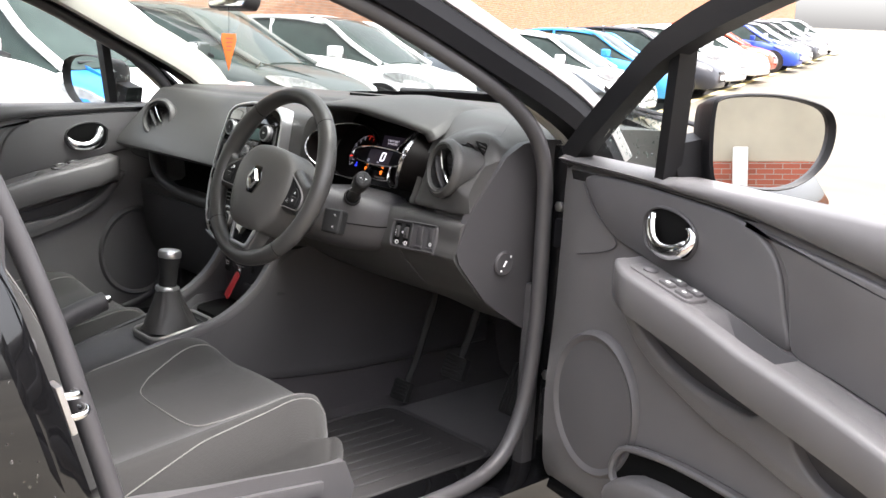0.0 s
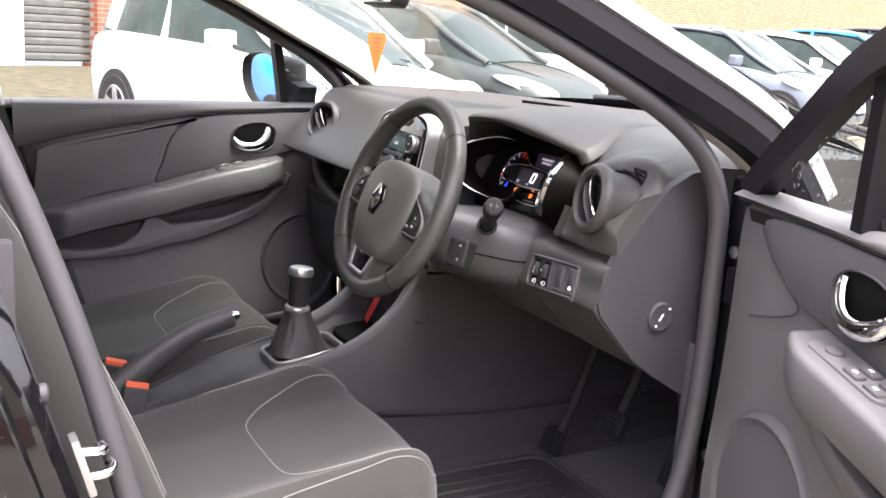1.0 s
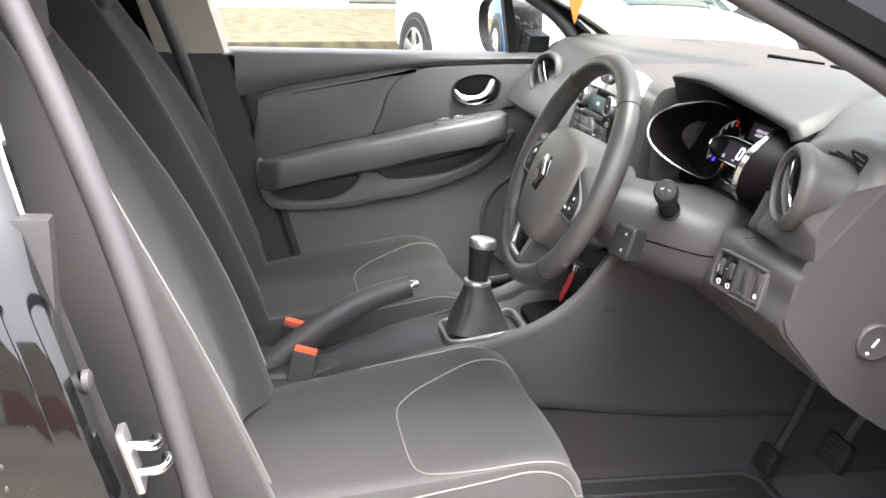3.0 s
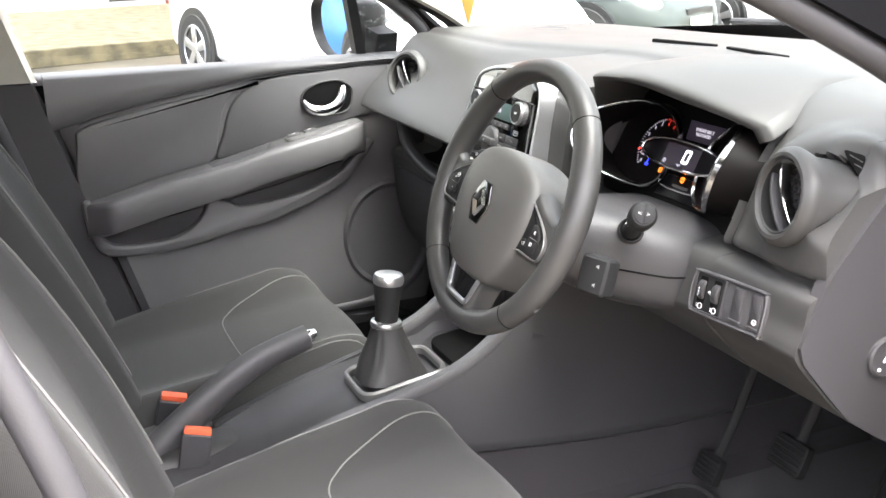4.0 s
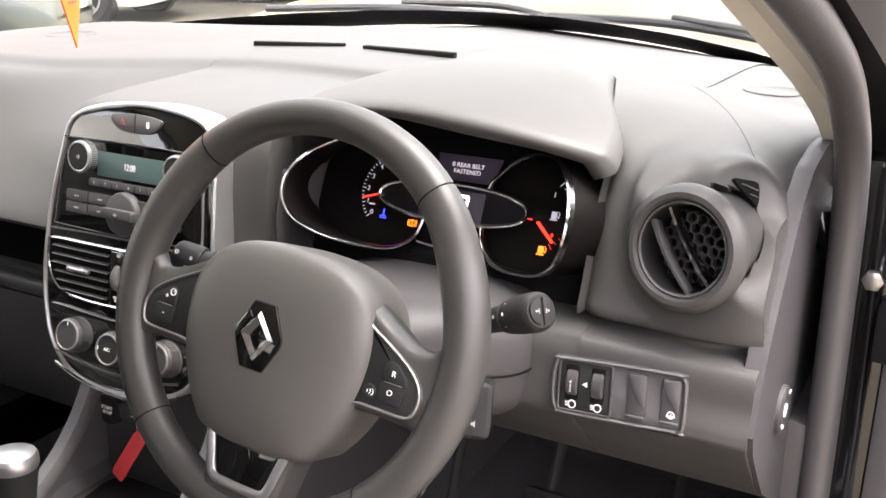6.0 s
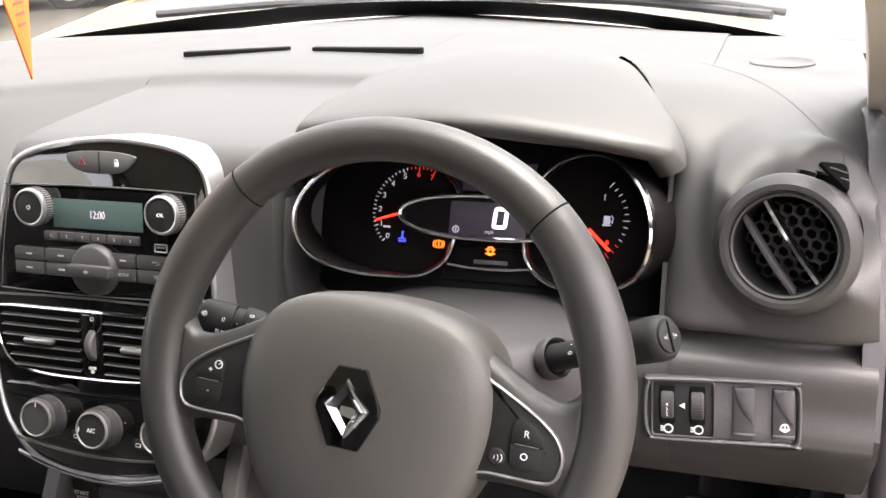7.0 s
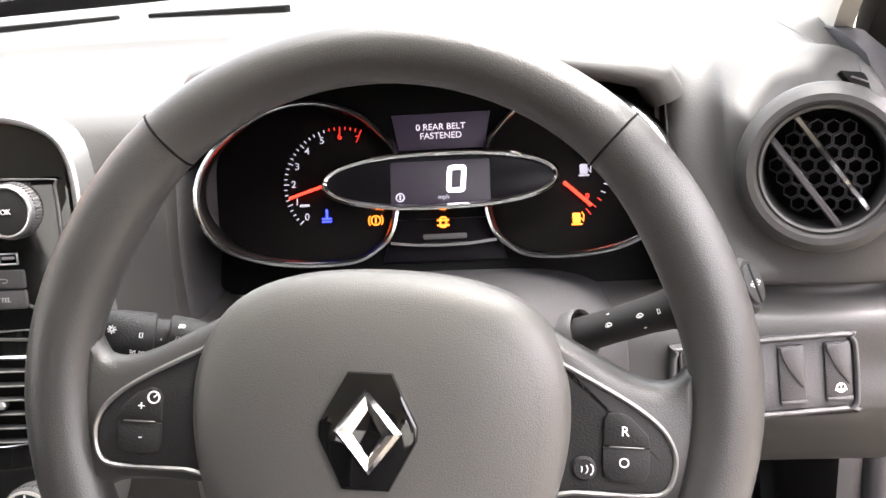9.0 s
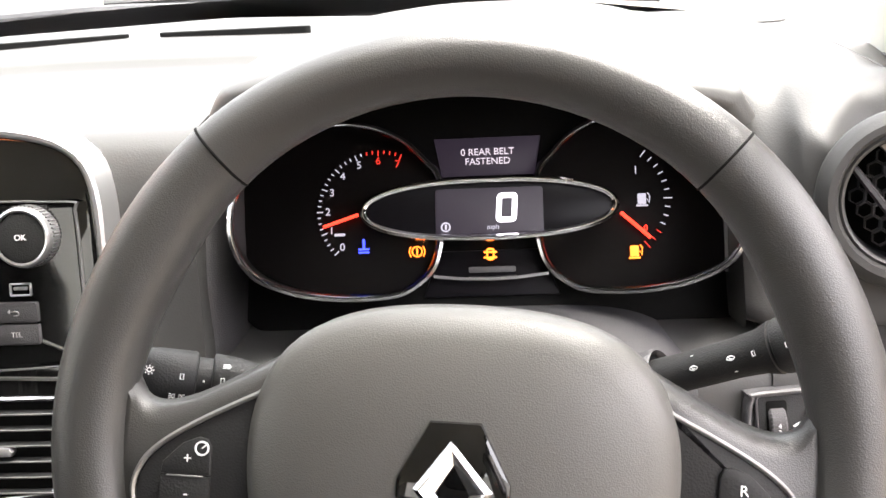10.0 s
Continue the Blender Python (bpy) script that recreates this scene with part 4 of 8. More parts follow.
for y, w, top, bot in ((0.33, 0.140, 0.893, 0.775), (0.25, 0.142, 0.899, 0.772), (0.215, 0.136, 0.903, 0.775), (0.180, 0.112, 0.912, 0.782), (0.140, 0.082, 0.922, 0.795), (0.105, 0.068, 0.924, 0.815), (0.080, 0.055, 0.920, 0.84)):
    c = (top + bot) / 2
    h = (top - bot) / 2
    rings.append([Vector((0.378 + w * math.copysign(abs(math.cos(a)) ** 0.5, math.cos(a)), y, c + h * math.copysign(abs(math.sin(a)) ** 0.6, math.sin(a)))) for a in (2 * math.pi * k / 40 for k in range(40))])
loft(bm, rings)
col = part("column_shroud", bm, PLASTIC_DARK, dash, "dark grey steering column shroud", angle=60)
bm = B()
tube(bm, cat([(0.5205, 0.27, 0.836), (0.5145, 0.215, 0.838), (0.491, 0.180, 0.842), (0.461, 0.140, 0.848)], 5), 0.0012, 6)
part("shroud_joint", bm, BLACK_MATT, col)

# knee panel switch bank
SWM = axes((0.611, 0.2235, 0.836), (1, 0.05, 0.04), (0, 0.22, 1))     # z axis points to the back of the car
bank_o = [(p.x, p.y) for p in cat([(-0.054, 0.0285, 0), (0.054, 0.029, 0), (0.0625, 0.025, 0), (0.065, 0.015, 0), (0.065, -0.018, 0), (0.0625, -0.0265, 0), (0.056, -0.0285, 0), (-0.052, -0.0285, 0), (-0.062, -0.0245, 0), (-0.066, -0.012, 0), (-0.066, 0.010, 0), (-0.063, 0.024, 0)], 3, True)]
bank = part("switch_bank", frame_bar(B(), bank_o, 0.0036, -0.01, 0.0045, 0.0014, SWM), PLASTIC, dash, "switch bank with a raised grey rim")
bm = B()
slab(bm, inset2(bank_o, 0.0034), -0.01, 0.0005, 0.0005, SWM)
part("bank_plate", bm, PLASTIC, bank)
bm = B()
frame_bar(bm, rrect(0.0545, 0.0515, 0.004, 4, -0.0325, 0.001), 0.002, -0.004, 0.0042, 0.0008, SWM)
part("panel_edge", bm, PLASTIC_DARK, bank)
bm = B()
slab(bm, rrect(0.0505, 0.0475, 0.003, 4, -0.0325, 0.001), -0.008, 0.0018, 0.0005, SWM)
part("bank_panel", bm, STALK, bank)
for x in (-0.0455, -0.0200):
    bm = B()
    slab(bm, rrect(0.0135, 0.0345, 0.002, 3, x, 0.004), -0.002, 0.0024, 0.0003, SWM)
    part("wheel_slot", bm, BLACK_MATT, bank)
    bm = B()
    lathe(bm, [(0.0, -0.0056), (0.0152, -0.0056), (0.0165, -0.0042), (0.0165, 0.0042), (0.0152, 0.0056), (0.0, 0.0056)], 28, SWM @ T(x, 0.004, -0.0085) @ pose(0, 0, 0, 0, 90, 0))
    tw = part("thumb_wheel", bm, RUBBER_TREAD, bank)
    bm = B()
    for k in range(-4, 5):
        a = radians(k * 9)
        block(bm, (0.0105, 0.0008, 0.0007), SWM @ T(x, 0.004 + 0.0165 * math.sin(a), -0.0085 + 0.0165 * math.cos(a)) @ pose(0, 0, 0, -math.degrees(a), 0, 0), 0)
    part("wheel_ribs", bm, PLASTIC_DARK, tw)
    bm = B()
    lathe(bm, [(0.0042, 0.0015), (0.0042, 0.0028), (0.0031, 0.0028), (0.0031, 0.0015)], 16, SWM @ T(x + 0.001, -0.0175, 0), (False, False))
    for k in (-1, 0, 1):
        slab(bm, rrect(0.0026, 0.0007, 0.0002, 2, x - 0.0045, -0.0175 + 0.0018 * k), 0.0015, 0.0027, 0.0001, SWM)
    part("switch_symbol", bm, WHITE_INK, bank)
part("wheel_figures", text_bm("4\n3\n2", 0.0042, SWM @ T(-0.0455, 0.0015, 0.0084)), WHITE_INK, bank)
bm = B()
slab(bm, [(-0.0355, 0.0035), (-0.0305, 0.0062), (-0.0305, 0.0008)][::-1], 0.0012, 0.0026, 0.0001, SWM)
part("pointer_mark", bm, WHITE_INK, bank)
for x, y0, y1, sym in ((0.0185, -0.0185, 0.0225, False), (0.0505, -0.0185, 0.0225, True)):
    yc, hh = (y0 + y1) / 2, y1 - y0
    bm = B()
    slab(bm, rrect(0.0185, hh, 0.0018, 3, x, yc), -0.01, 0.0032, 0.0012, SWM)
    sw = part("switch_blank", bm, PLASTIC_DARK, bank)
    bm = B()
    slab(bm, [(p.x, p.y) for p in cat([(x - 0.0080, y1 - 0.0015, 0), (x, y1 - 0.0013, 0), (x + 0.0080, y1 - 0.0015, 0), (x + 0.0080, yc, 0), (x + 0.0078, y0 + 0.010, 0), (x + 0.002, yc - 0.004, 0), (x - 0.004, yc + 0.006, 0)], 3, True)], 0.002, 0.0046, 0.0006, SWM)
    part("switch_rocker", bm, PLASTIC, bank)
    bm = B()
    slab(bm, rrect(0.0185, 0.0032, 0.0008, 2, x, y0 - 0.0005), -0.005, 0.0044, 0.001, SWM)
    part("switch_sill", bm, PLASTIC, bank)
    if sym:
        bm = B()
        lathe(bm, [(0.0036, 0.003), (0.0036, 0.004), (0.0027, 0.004), (0.0027, 0.003)], 16, SWM @ T(x + 0.001, y0 + 0.0075, 0), (False, False))
        slab(bm, rrect(0.0085, 0.0009, 0.0003, 2, x + 0.001, y0 + 0.0062), 0.003, 0.004, 0.0002, SWM)
        slab(bm, rrect(0.0006, 0.003, 0.0002, 2, x + 0.0012, y0 + 0.0078), 0.003, 0.004, 0.0001, SWM)
        part("switch_symbol", bm, WHITE_INK, bank)

# end cap with the key switch
bm = B()
loft(bm, [[Vector((x, y, z)) for y, z in [(0.252, 0.893), (0.224, 0.822), (0.232, 0.800), (0.266, 0.762), (0.31, 0.715), (0.36, 0.681), (0.43, 0.640), (0.62, 0.56), (0.62, 1.03), (0.46, 1.040), (0.395, 1.032), (0.348, 1.008), (0.304, 0.957), (0.274, 0.922)]] for x in (0.720, 0.738)])
part("end_cap", bm, PLASTIC_DARK, dash, "dark plastic dash end cap")
KM = axes((0.739, 0.357, 0.789), (0, 1, 0), (0, 0, 1))
bm = B()
lathe(bm, [(0.026, -0.004), (0.026, 0.003), (0.023, 0.005), (0.018, 0.004), (0.0, 0.004)], 24, KM, (True, False))
key_sw = part("key_switch", bm, PLASTIC_DARK, dash, "airbag key switch with white marks")
bm = B()
slab(bm, rrect(0.003, 0.014, 0.001), 0.003, 0.006, 0.001, KM @ pose(0, 0, 0, 0, 0, -35))
slab(bm, rrect(0.004, 0.004, 0.001, 3, 0.016, 0.014), 0.003, 0.006, 0.0004, KM)
slab(bm, rrect(0.004, 0.004, 0.001, 3, -0.01, -0.014), 0.003, 0.006, 0.0004, KM)
part("key_slot", bm, WHITE_INK, key_sw)


# ---- round air vents ----
def round_vent(m, label):
    v = thing("air_vent", label, "air vent", m, "round air vents")
    bm = B()
    lathe(bm, [(0.050, -0.09), (0.051, -0.03), (0.057, -0.014), (0.060, -0.006), (0.059, 0.0), (0.056, 0.004), (0.052, 0.008), (0.0475, 0.008), (0.0452, 0.003), (0.0435, 0.0045), (0.0418, 0.003)], 48, I4, (False, False))
    part("ring", bm, PLASTIC_TOP, v, "grey plastic bezel ring")
    bm = B()
    lathe(bm, [(0.0420, 0.0032), (0.0412, 0.0), (0.040, -0.035)], 48, I4, (False, False))
    part("funnel", bm, STALK, v, "black inner wall")
    # flat black disc in place of the unlit depth of the duct
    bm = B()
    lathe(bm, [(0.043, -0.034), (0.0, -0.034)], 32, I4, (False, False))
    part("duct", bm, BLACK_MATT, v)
    bm = B()
    for i in range(-4, 5):
        for j in range(-4, 5):
            x, y = 0.0105 * (i + 0.5 * (j % 2)), 0.0091 * j
            if math.hypot(x, y) < 0.036:
                hexa = [(x + 0.0058 * math.cos(radians(30 + 60 * k)), y + 0.0058 * math.sin(radians(30 + 60 * k))) for k in range(6)]
                frame_bar(bm, hexa, 0.0007, -0.026, -0.018, 0.0002)
    tagged(part("honeycomb", bm, PLASTIC_DARK, v), kind="stuff")
    for k, (off, mt) in enumerate(((0.006, CHROME), (-0.016, PLASTIC_DARK))):
        bm = B()
        hw = math.sqrt(0.0405 ** 2 - off ** 2)
        mm = pose(0, 0, 0, 0, 0, -52) @ T(0, off, -0.004)
        path = [mm @ Vector((hw * f, 0, 0.006 * (1 - f * f))) for f in (-1, -0.7, -0.35, 0, 0.35, 0.7, 1)]
        n_up = mm.to_3x3() @ Vector((0, 0, 1))
        strip(bm, path, [(-0.0024, -0.008), (0.0024, -0.008), (0.0024, 0.002), (0.0014, 0.004), (-0.0014, 0.004), (-0.0024, 0.002)], n_up)
        part("blade", bm, mt, v, "chrome-edged blade" if k == 0 else "")
    return v


round_vent(VENT_D, "round black air vent with a chrome blade in a grey bezel")
VENT_P = axes((-0.578, 0.275, 0.966), (0.93, 0.36, 0), (-0.02, 0.3, 1))
round_vent(VENT_P, "round black air vent at the passenger end of the dashboard")
tri = [(-0.0145, 0.0095), (-0.003, 0.0105), (0.0095, 0.009), (0.0115, -0.003), (0.0095, -0.014), (0.002, -0.0075)]
bm = B()
slab(bm, [(p.x, p.y) for p in cat([(x, y, 0) for x, y in tri], 3, True)], -0.02, 0.004, 0.001, TRI)
sv = part("side_vent", bm, BLACK_MATT, dash, "small triangular black side vent")
for k in range(2):
    bm = B()
    block(bm, (0.017 - 0.007 * k, 0.0010, 0.003), TRI @ T(0.0015 + 0.005 * k, 0.0035 - 0.008 * k, 0.0042) @ pose(0, 0, 0, 0, 0, -16), 0.0003, 1)
    part("side_vent_slat", bm, PLASTIC_MID, sv)

# ---- centre stack ----
FAS = axes((0, 0.194, 0.885), (1, 0, 0), (0, 0.2, 0.98))
stack = thing("centre_stack", "glossy black centre console stack with silver surround", "console")
outline = [(p.x, p.y) for p in cat([(0.02, 0.173, 0), (0.08, 0.169, 0), (0.117, 0.158, 0), (0.132, 0.134, 0), (0.1345, 0.08, 0), (0.1365, 0.03, 0), (0.139, -0.02, 0), (0.137, -0.07, 0), (0.129, -0.112, 0), (0.108, -0.146, 0), (0.062, -0.166, 0),
                                    (0.0, -0.1735, 0), (-0.05, -0.171, 0), (-0.086, -0.158, 0), (-0.112, -0.128, 0), (-0.1235, -0.09, 0), (-0.1275, -0.05, 0), (-0.1265, -0.0156, 0), (-0.119, 0.0446, 0), (-0.1025, 0.1106, 0), (-0.088, 0.147, 0), (-0.048, 0.164, 0)], 4, True)]
bm = B()
slab(bm, outline, -0.06, 0.002, 0.004, FAS)
part("fascia", bm, BLACK_GLOSS, stack, "piano black fascia panel")
bm = B()
frame_bar(bm, inset2(outline, -0.0055), 0.0062, -0.05, 0.0035, 0.002, FAS)
part("surround", bm, SATIN, stack, "satin silver surround")
bm = B()
slab(bm, [(p.x, p.y) for p in cat([(-0.019, 0.1615, 0), (0.0, 0.1635, 0), (0.0165, 0.1640, 0), (0.036, 0.1632, 0), (0.054, 0.1605, 0), (0.0575, 0.157, 0), (0.050, 0.1485, 0), (0.038, 0.1430, 0), (0.0165, 0.1415, 0), (-0.004, 0.1425, 0), (-0.0165, 0.148, 0), (-0.0230, 0.156, 0)], 3, True)], 0, 0.005, 0.0015, FAS)
hz = part("hazard_switch", bm, PLASTIC_MID, stack, "grey hazard and lock buttons")
bm = B()
block(bm, (0.0007, 0.0215, 0.001), FAS @ T(0.0165, 0.1527, 0.005), 0)
part("button_gap", bm, BLACK_MATT, hz)
bm = B()
slab(bm, rrect(0.0048, 0.0042, 0.0008, 3, 0.0362, 0.1512), 0.004, 0.0055, 0.0003, FAS)
frame_bar(bm, rrect(0.0036, 0.0050, 0.0016, 3, 0.0362, 0.1541), 0.0008, 0.004, 0.0055, 0.0002, FAS)
part("lock_symbol", bm, WHITE_INK, hz)
bm = B()
frame_bar(bm, [(-0.004, 0.1575), (-0.0085, 0.150), (0.0005, 0.150)], 0.0007, 0.004, 0.0055, 0.0002, FAS)
part("hazard_symbol", bm, DIM_RED_INK, hz)

radio = thing("car_radio", "black car radio with round silver-ringed knobs and a small screen", "radio")
radio_o = [(p.x, p.y) for p in cat([(-0.090, 0.1265, 0), (0.015, 0.1285, 0), (0.117, 0.1265, 0), (0.122, 0.122, 0), (0.1235, 0.07, 0), (0.125, 0.027, 0), (0.120, 0.0225, 0), (0.01, 0.0185, 0), (-0.104, 0.0195, 0), (-0.1105, 0.024, 0), (-0.104, 0.075, 0), (-0.0945, 0.122, 0)], 3, True)]
bm = B()
slab(bm, radio_o, 0.0, 0.0045, 0.0012, FAS)
part("radio_face", bm, BLACK_GLOSS, radio)
bm = B()
frame_bar(bm, inset2(radio_o, -0.0010), 0.0013, 0.0, 0.0048, 0.0003, FAS)
part("radio_edge", bm, PLASTIC_MID, radio)
bm = B()
slab(bm, rrect(0.105, 0.0290, 0.001, 2, 0.0112, 0.1006), 0.003, 0.0052, 0.0002, FAS)
scr = part("radio_screen", bm, LCD, radio, "grey-green lit radio screen")
part("clock_digits", text_bm("12:00", 0.0092, FAS @ T(0.0112, 0.1003, 0.0055) @ Matrix.Diagonal((0.9, 1.2, 1, 1))), G_SOFT, scr)
for x in (-0.0605, 0.0925):
    km = FAS @ T(x, 0.1062, 0.003)
    bm = B()
    lathe(bm, [(0.0196, 0), (0.0192, 0.011), (0.0186, 0.0142), (0.0172, 0.0152), (0.0160, 0.0148)], 40, km, (True, False))
    kn = part("radio_knob", bm, SATIN, radio, "silver-ringed black knob")
    bm = B()
    for k in range(48):
        a = 2 * math.pi * k / 48
        block(bm, (0.0009, 0.0012, 0.010), km @ T(0.0195 * math.cos(a), 0.0195 * math.sin(a), 0.0055) @ pose(0, 0, 0, 0, 0, math.degrees(a)), 0)
    part("knurling", bm, PLASTIC_MID, kn)
    bm = B()
    lathe(bm, [(0.0160, 0.008), (0.0160, 0.0138), (0.013, 0.0144), (0.0, 0.0146)], 36, km, (True, False))
    part("knob_cap", bm, STALK, kn)
    if x > 0:
        part("knob_print", text_bm("OK", 0.0052, km @ T(0, 0, 0.0150)), WHITE_INK, kn)
    else:
        bm = B()
        lathe(bm, [(0.0022, 0.0145), (0.0022, 0.0150), (0.0016, 0.0150), (0.0016, 0.0145)], 16, km, (False, False))
        part("knob_print", bm, WHITE_INK, kn)
for k in range(6):
    x = -0.053 + 0.01885 * (k + 0.5)
    bm = B()
    slab(bm, rrect(0.0182, 0.0092, 0.0012, 2, x, 0.0773), 0.003, 0.0075, 0.001, FAS)
    bt = part("preset_button", bm, PLASTIC_DARK, radio)
    part("button_print", text_bm(str(k + 1), 0.0045, FAS @ T(x, 0.0773, 0.0078)), DULL_INK, bt)
words = {(1, 2): "SETUP", (1, 3): "TEL"}
for r in range(2):
    for c, (x0, x1) in enumerate(((-0.0900, -0.0535), (-0.0525, -0.0125), (0.0190, 0.0555), (0.0565, 0.0945))):
        bm = B()
        slab(bm, rrect(x1 - x0 - 0.0006, 0.0133, 0.0015, 2, (x0 + x1) / 2, 0.0575 - 0.0143 * r), 0.003, 0.0078, 0.001, FAS)
        bt = part("menu_button", bm, PLASTIC_DARK, radio)
        word = words.get((r, c), "")
        mm = FAS @ T((x0 + x1) / 2 + (0.004 if c > 1 else 0.0), 0.0575 - 0.0143 * r, 0.0081)
        if word:
            bm = text_bm(word, 0.0046, mm)
        elif (r, c) == (0, 3):
            bm = B()
            tube(bm, [mm @ Vector(p) for p in ((-0.0032, 0.0008, 0), (0.0018, 0.0008, 0), (0.003, -0.0005, 0), (0.0018, -0.0018, 0), (-0.0008, -0.0018, 0))], 0.00035, 6)
            slab(bm, [(-0.0032, 0.0024), (-0.0048, 0.0008), (-0.0032, -0.0008)], -0.0002, 0.0003, 0.0001, mm)
        else:
            bm = slab(B(), rrect(0.0075, 0.0020, 0.0004, 2), -0.0002, 0.0002, 0.0001, mm)
        part("button_print", bm, DULL_INK, bt)
km = FAS @ T(0.0083, 0.0462, 0.004)
bm = B()
lathe(bm, [(0.0265, 0), (0.0262, 0.006), (0.0245, 0.010), (0.0225, 0.0112), (0.0, 0.0115)], 44, km, (True, False))
kn = part("dial", bm, PLASTIC_DARK, radio, "large black selector dial with a bar grip")
bm = B()
slab(bm, rrect(0.0500, 0.0125, 0.003, 3), 0.008, 0.0185, 0.002, km)
part("dial_grip", bm, PLASTIC_DARK, kn)
bm = B()
slab(bm, [(-0.0034, 0), (0, 0.0022), (0.0034, 0), (0, -0.0022)], 0.0182, 0.0188, 0.0001, km)
part("dial_mark", bm, DULL_INK, kn)
bm = B()
frame_bar(bm, rrect(0.0145, 0.0085, 0.001, 2, 0.0833, 0.0720), 0.0012, 0.003, 0.0062, 0.0004, FAS)
slab(bm, rrect(0.009, 0.0022, 0.0004, 2, 0.0833, 0.0728), 0.003, 0.0058, 0.0002, FAS)
part("usb_socket", bm, SATIN, radio, "silver usb socket")
# trim lines between radio and vents
bm = B()
strip(bm, [FAS @ Vector((0.005 + 0.126 * f, 0.0150 - 0.003 * f * f, 0.003)) for f in (-1, -0.5, 0, 0.5, 1)], [(-0.0009, -0.0012), (0.0009, -0.0012), (0.0009, 0.0008), (-0.0009, 0.0008)])
part("trim_line", bm, SILVER_TRIM, stack)
vo = [(p.x, p.y) for p in cat([(-0.116, 0.001, 0), (-0.060, 0.002, 0), (0.004, 0.0025, 0), (0.068, 0.002, 0), (0.124, 0.001, 0), (0.1305, -0.008, 0), (0.131, -0.028, 0), (0.122, -0.052, 0), (0.100, -0.0625, 0), (0.040, -0.0695, 0), (-0.004, -0.0712, 0), (-0.055, -0.0712, 0), (-0.092, -0.0665, 0), (-0.112, -0.054, 0), (-0.1225, -0.028, 0), (-0.1225, -0.008, 0)], 3, True)]
bm = B()
frame_bar(bm, vo, 0.0032, 0.0, 0.0058, 0.0013, FAS)
part("vent_frame", bm, CHROME, stack, "chrome frame round the centre vents")
# flat black plate painted for the dark space behind the slats
bm = B()
slab(bm, inset2(vo, 0.003), -0.02, 0.0023, 0.0005, FAS)
part("vent_cavity", bm, BLACK_MATT, stack)
cv = thing("centre_vent", "pair of slatted black centre air vents", "air vent")
for x0, x1 in ((-0.114, -0.0165), (0.0115, 0.1225)):
    for k in range(6):
        y = -0.0075 - 0.0105 * k
        cut_in = 0.0 if k < 3 else 0.0045 * (k - 2)
        a0, a1 = (x0 + cut_in, x1) if x0 < 0 else (x0, x1 - cut_in * 1.3)
        bm = B()
        mm = FAS @ T((a0 + a1) / 2, y, 0.001) @ pose(0, 0, 0, 25, 0, 0)
        block(bm, (a1 - a0, 0.0018, 0.010), mm, 0.0005, 1)
        sl = part("slat", bm, STALK, cv)
        bm = B()
        block(bm, (a1 - a0 - 0.001, 0.0009, 0.0010), mm @ T(0, 0.0003, 0.0052), 0)
        part("slat_edge", bm, SILVER_TRIM, sl)
for x in (-0.0675, 0.0510):
    bm = B()
    slab(bm, [(p.x, p.y) for p in cat([(-0.0165, 0.0030, 0), (0.0, 0.0026, 0), (0.0165, 0.0030, 0), (0.0165, -0.0030, 0), (0.0, -0.0026, 0), (-0.0165, -0.0030, 0)], 2, True)], -0.006, 0.009, 0.002, FAS @ T(x, -0.0340, 0))
    part("vent_tab", bm, SATIN, cv, "silver vent tab")
bm = B()
slab(bm, rrect(0.0265, 0.066, 0.003, 3, -0.0025, -0.0345), -0.004, 0.0036, 0.001, FAS)
dv = part("divider", bm, BLACK_GLOSS, cv)
bm = B()
lathe(bm, [(0.0, -0.0045), (0.0165, -0.0045), (0.0185, -0.0025), (0.0185, 0.0025), (0.0165, 0.0045), (0.0, 0.0045)], 28, FAS @ T(-0.0028, -0.0335, -0.0055) @ pose(0, 0, 0, 0, 90, 0))
part("thumb_wheel", bm, PLASTIC_MID, dv)
bm = B()
frame_bar(bm, rrect(0.0042, 0.0042, 0.001, 2, -0.002, -0.0060), 0.0008, 0.003, 0.0042, 0.0002, FAS)
slab(bm, rrect(0.009, 0.0032, 0.001, 2, -0.004, -0.0575), 0.003, 0.0042, 0.0002, FAS)
slab(bm, rrect(0.004, 0.0036, 0.001, 2, -0.004, -0.0612), 0.003, 0.0042, 0.0002, FAS)
part("vent_symbol", bm, WHITE_INK, dv)
# heater controls
heater = thing("heater_controls", "glossy black heater panel with three round knobs", "heater controls")
bm = B()
slab(bm, [(p.x, p.y) for p in cat([(-0.112, -0.082, 0), (-0.02, -0.085, 0), (0.06, -0.083, 0), (0.126, -0.079, 0), (0.124, -0.105, 0), (0.105, -0.135, 0), (0.081, -0.1435, 0), (0.021, -0.1500, 0), (-0.035, -0.1508, 0), (-0.077, -0.1445, 0), (-0.102, -0.126, 0), (-0.114, -0.100, 0)], 3, True)], 0.0, 0.0045, 0.002, FAS)
part("heater_panel", bm, BLACK_GLOSS, heater)
for nm, y0, y1, r in (("heater_line", -0.1515, 0.0105, 0.0007), ("lower_line", -0.1775, 0.0205, 0.0011)):
    bm = B()
    strip(bm, [FAS @ Vector((0.000 + 0.102 * f, y0 + y1 * f * f, 0.005)) for f in [k / 8 - 1 for k in range(17)]], [(-r, -0.002), (r, -0.002), (r, 0.001), (-r, 0.001)])
    part(nm, bm, CHROME if y0 < -0.16 else SILVER_TRIM, heater, "thin chrome line")
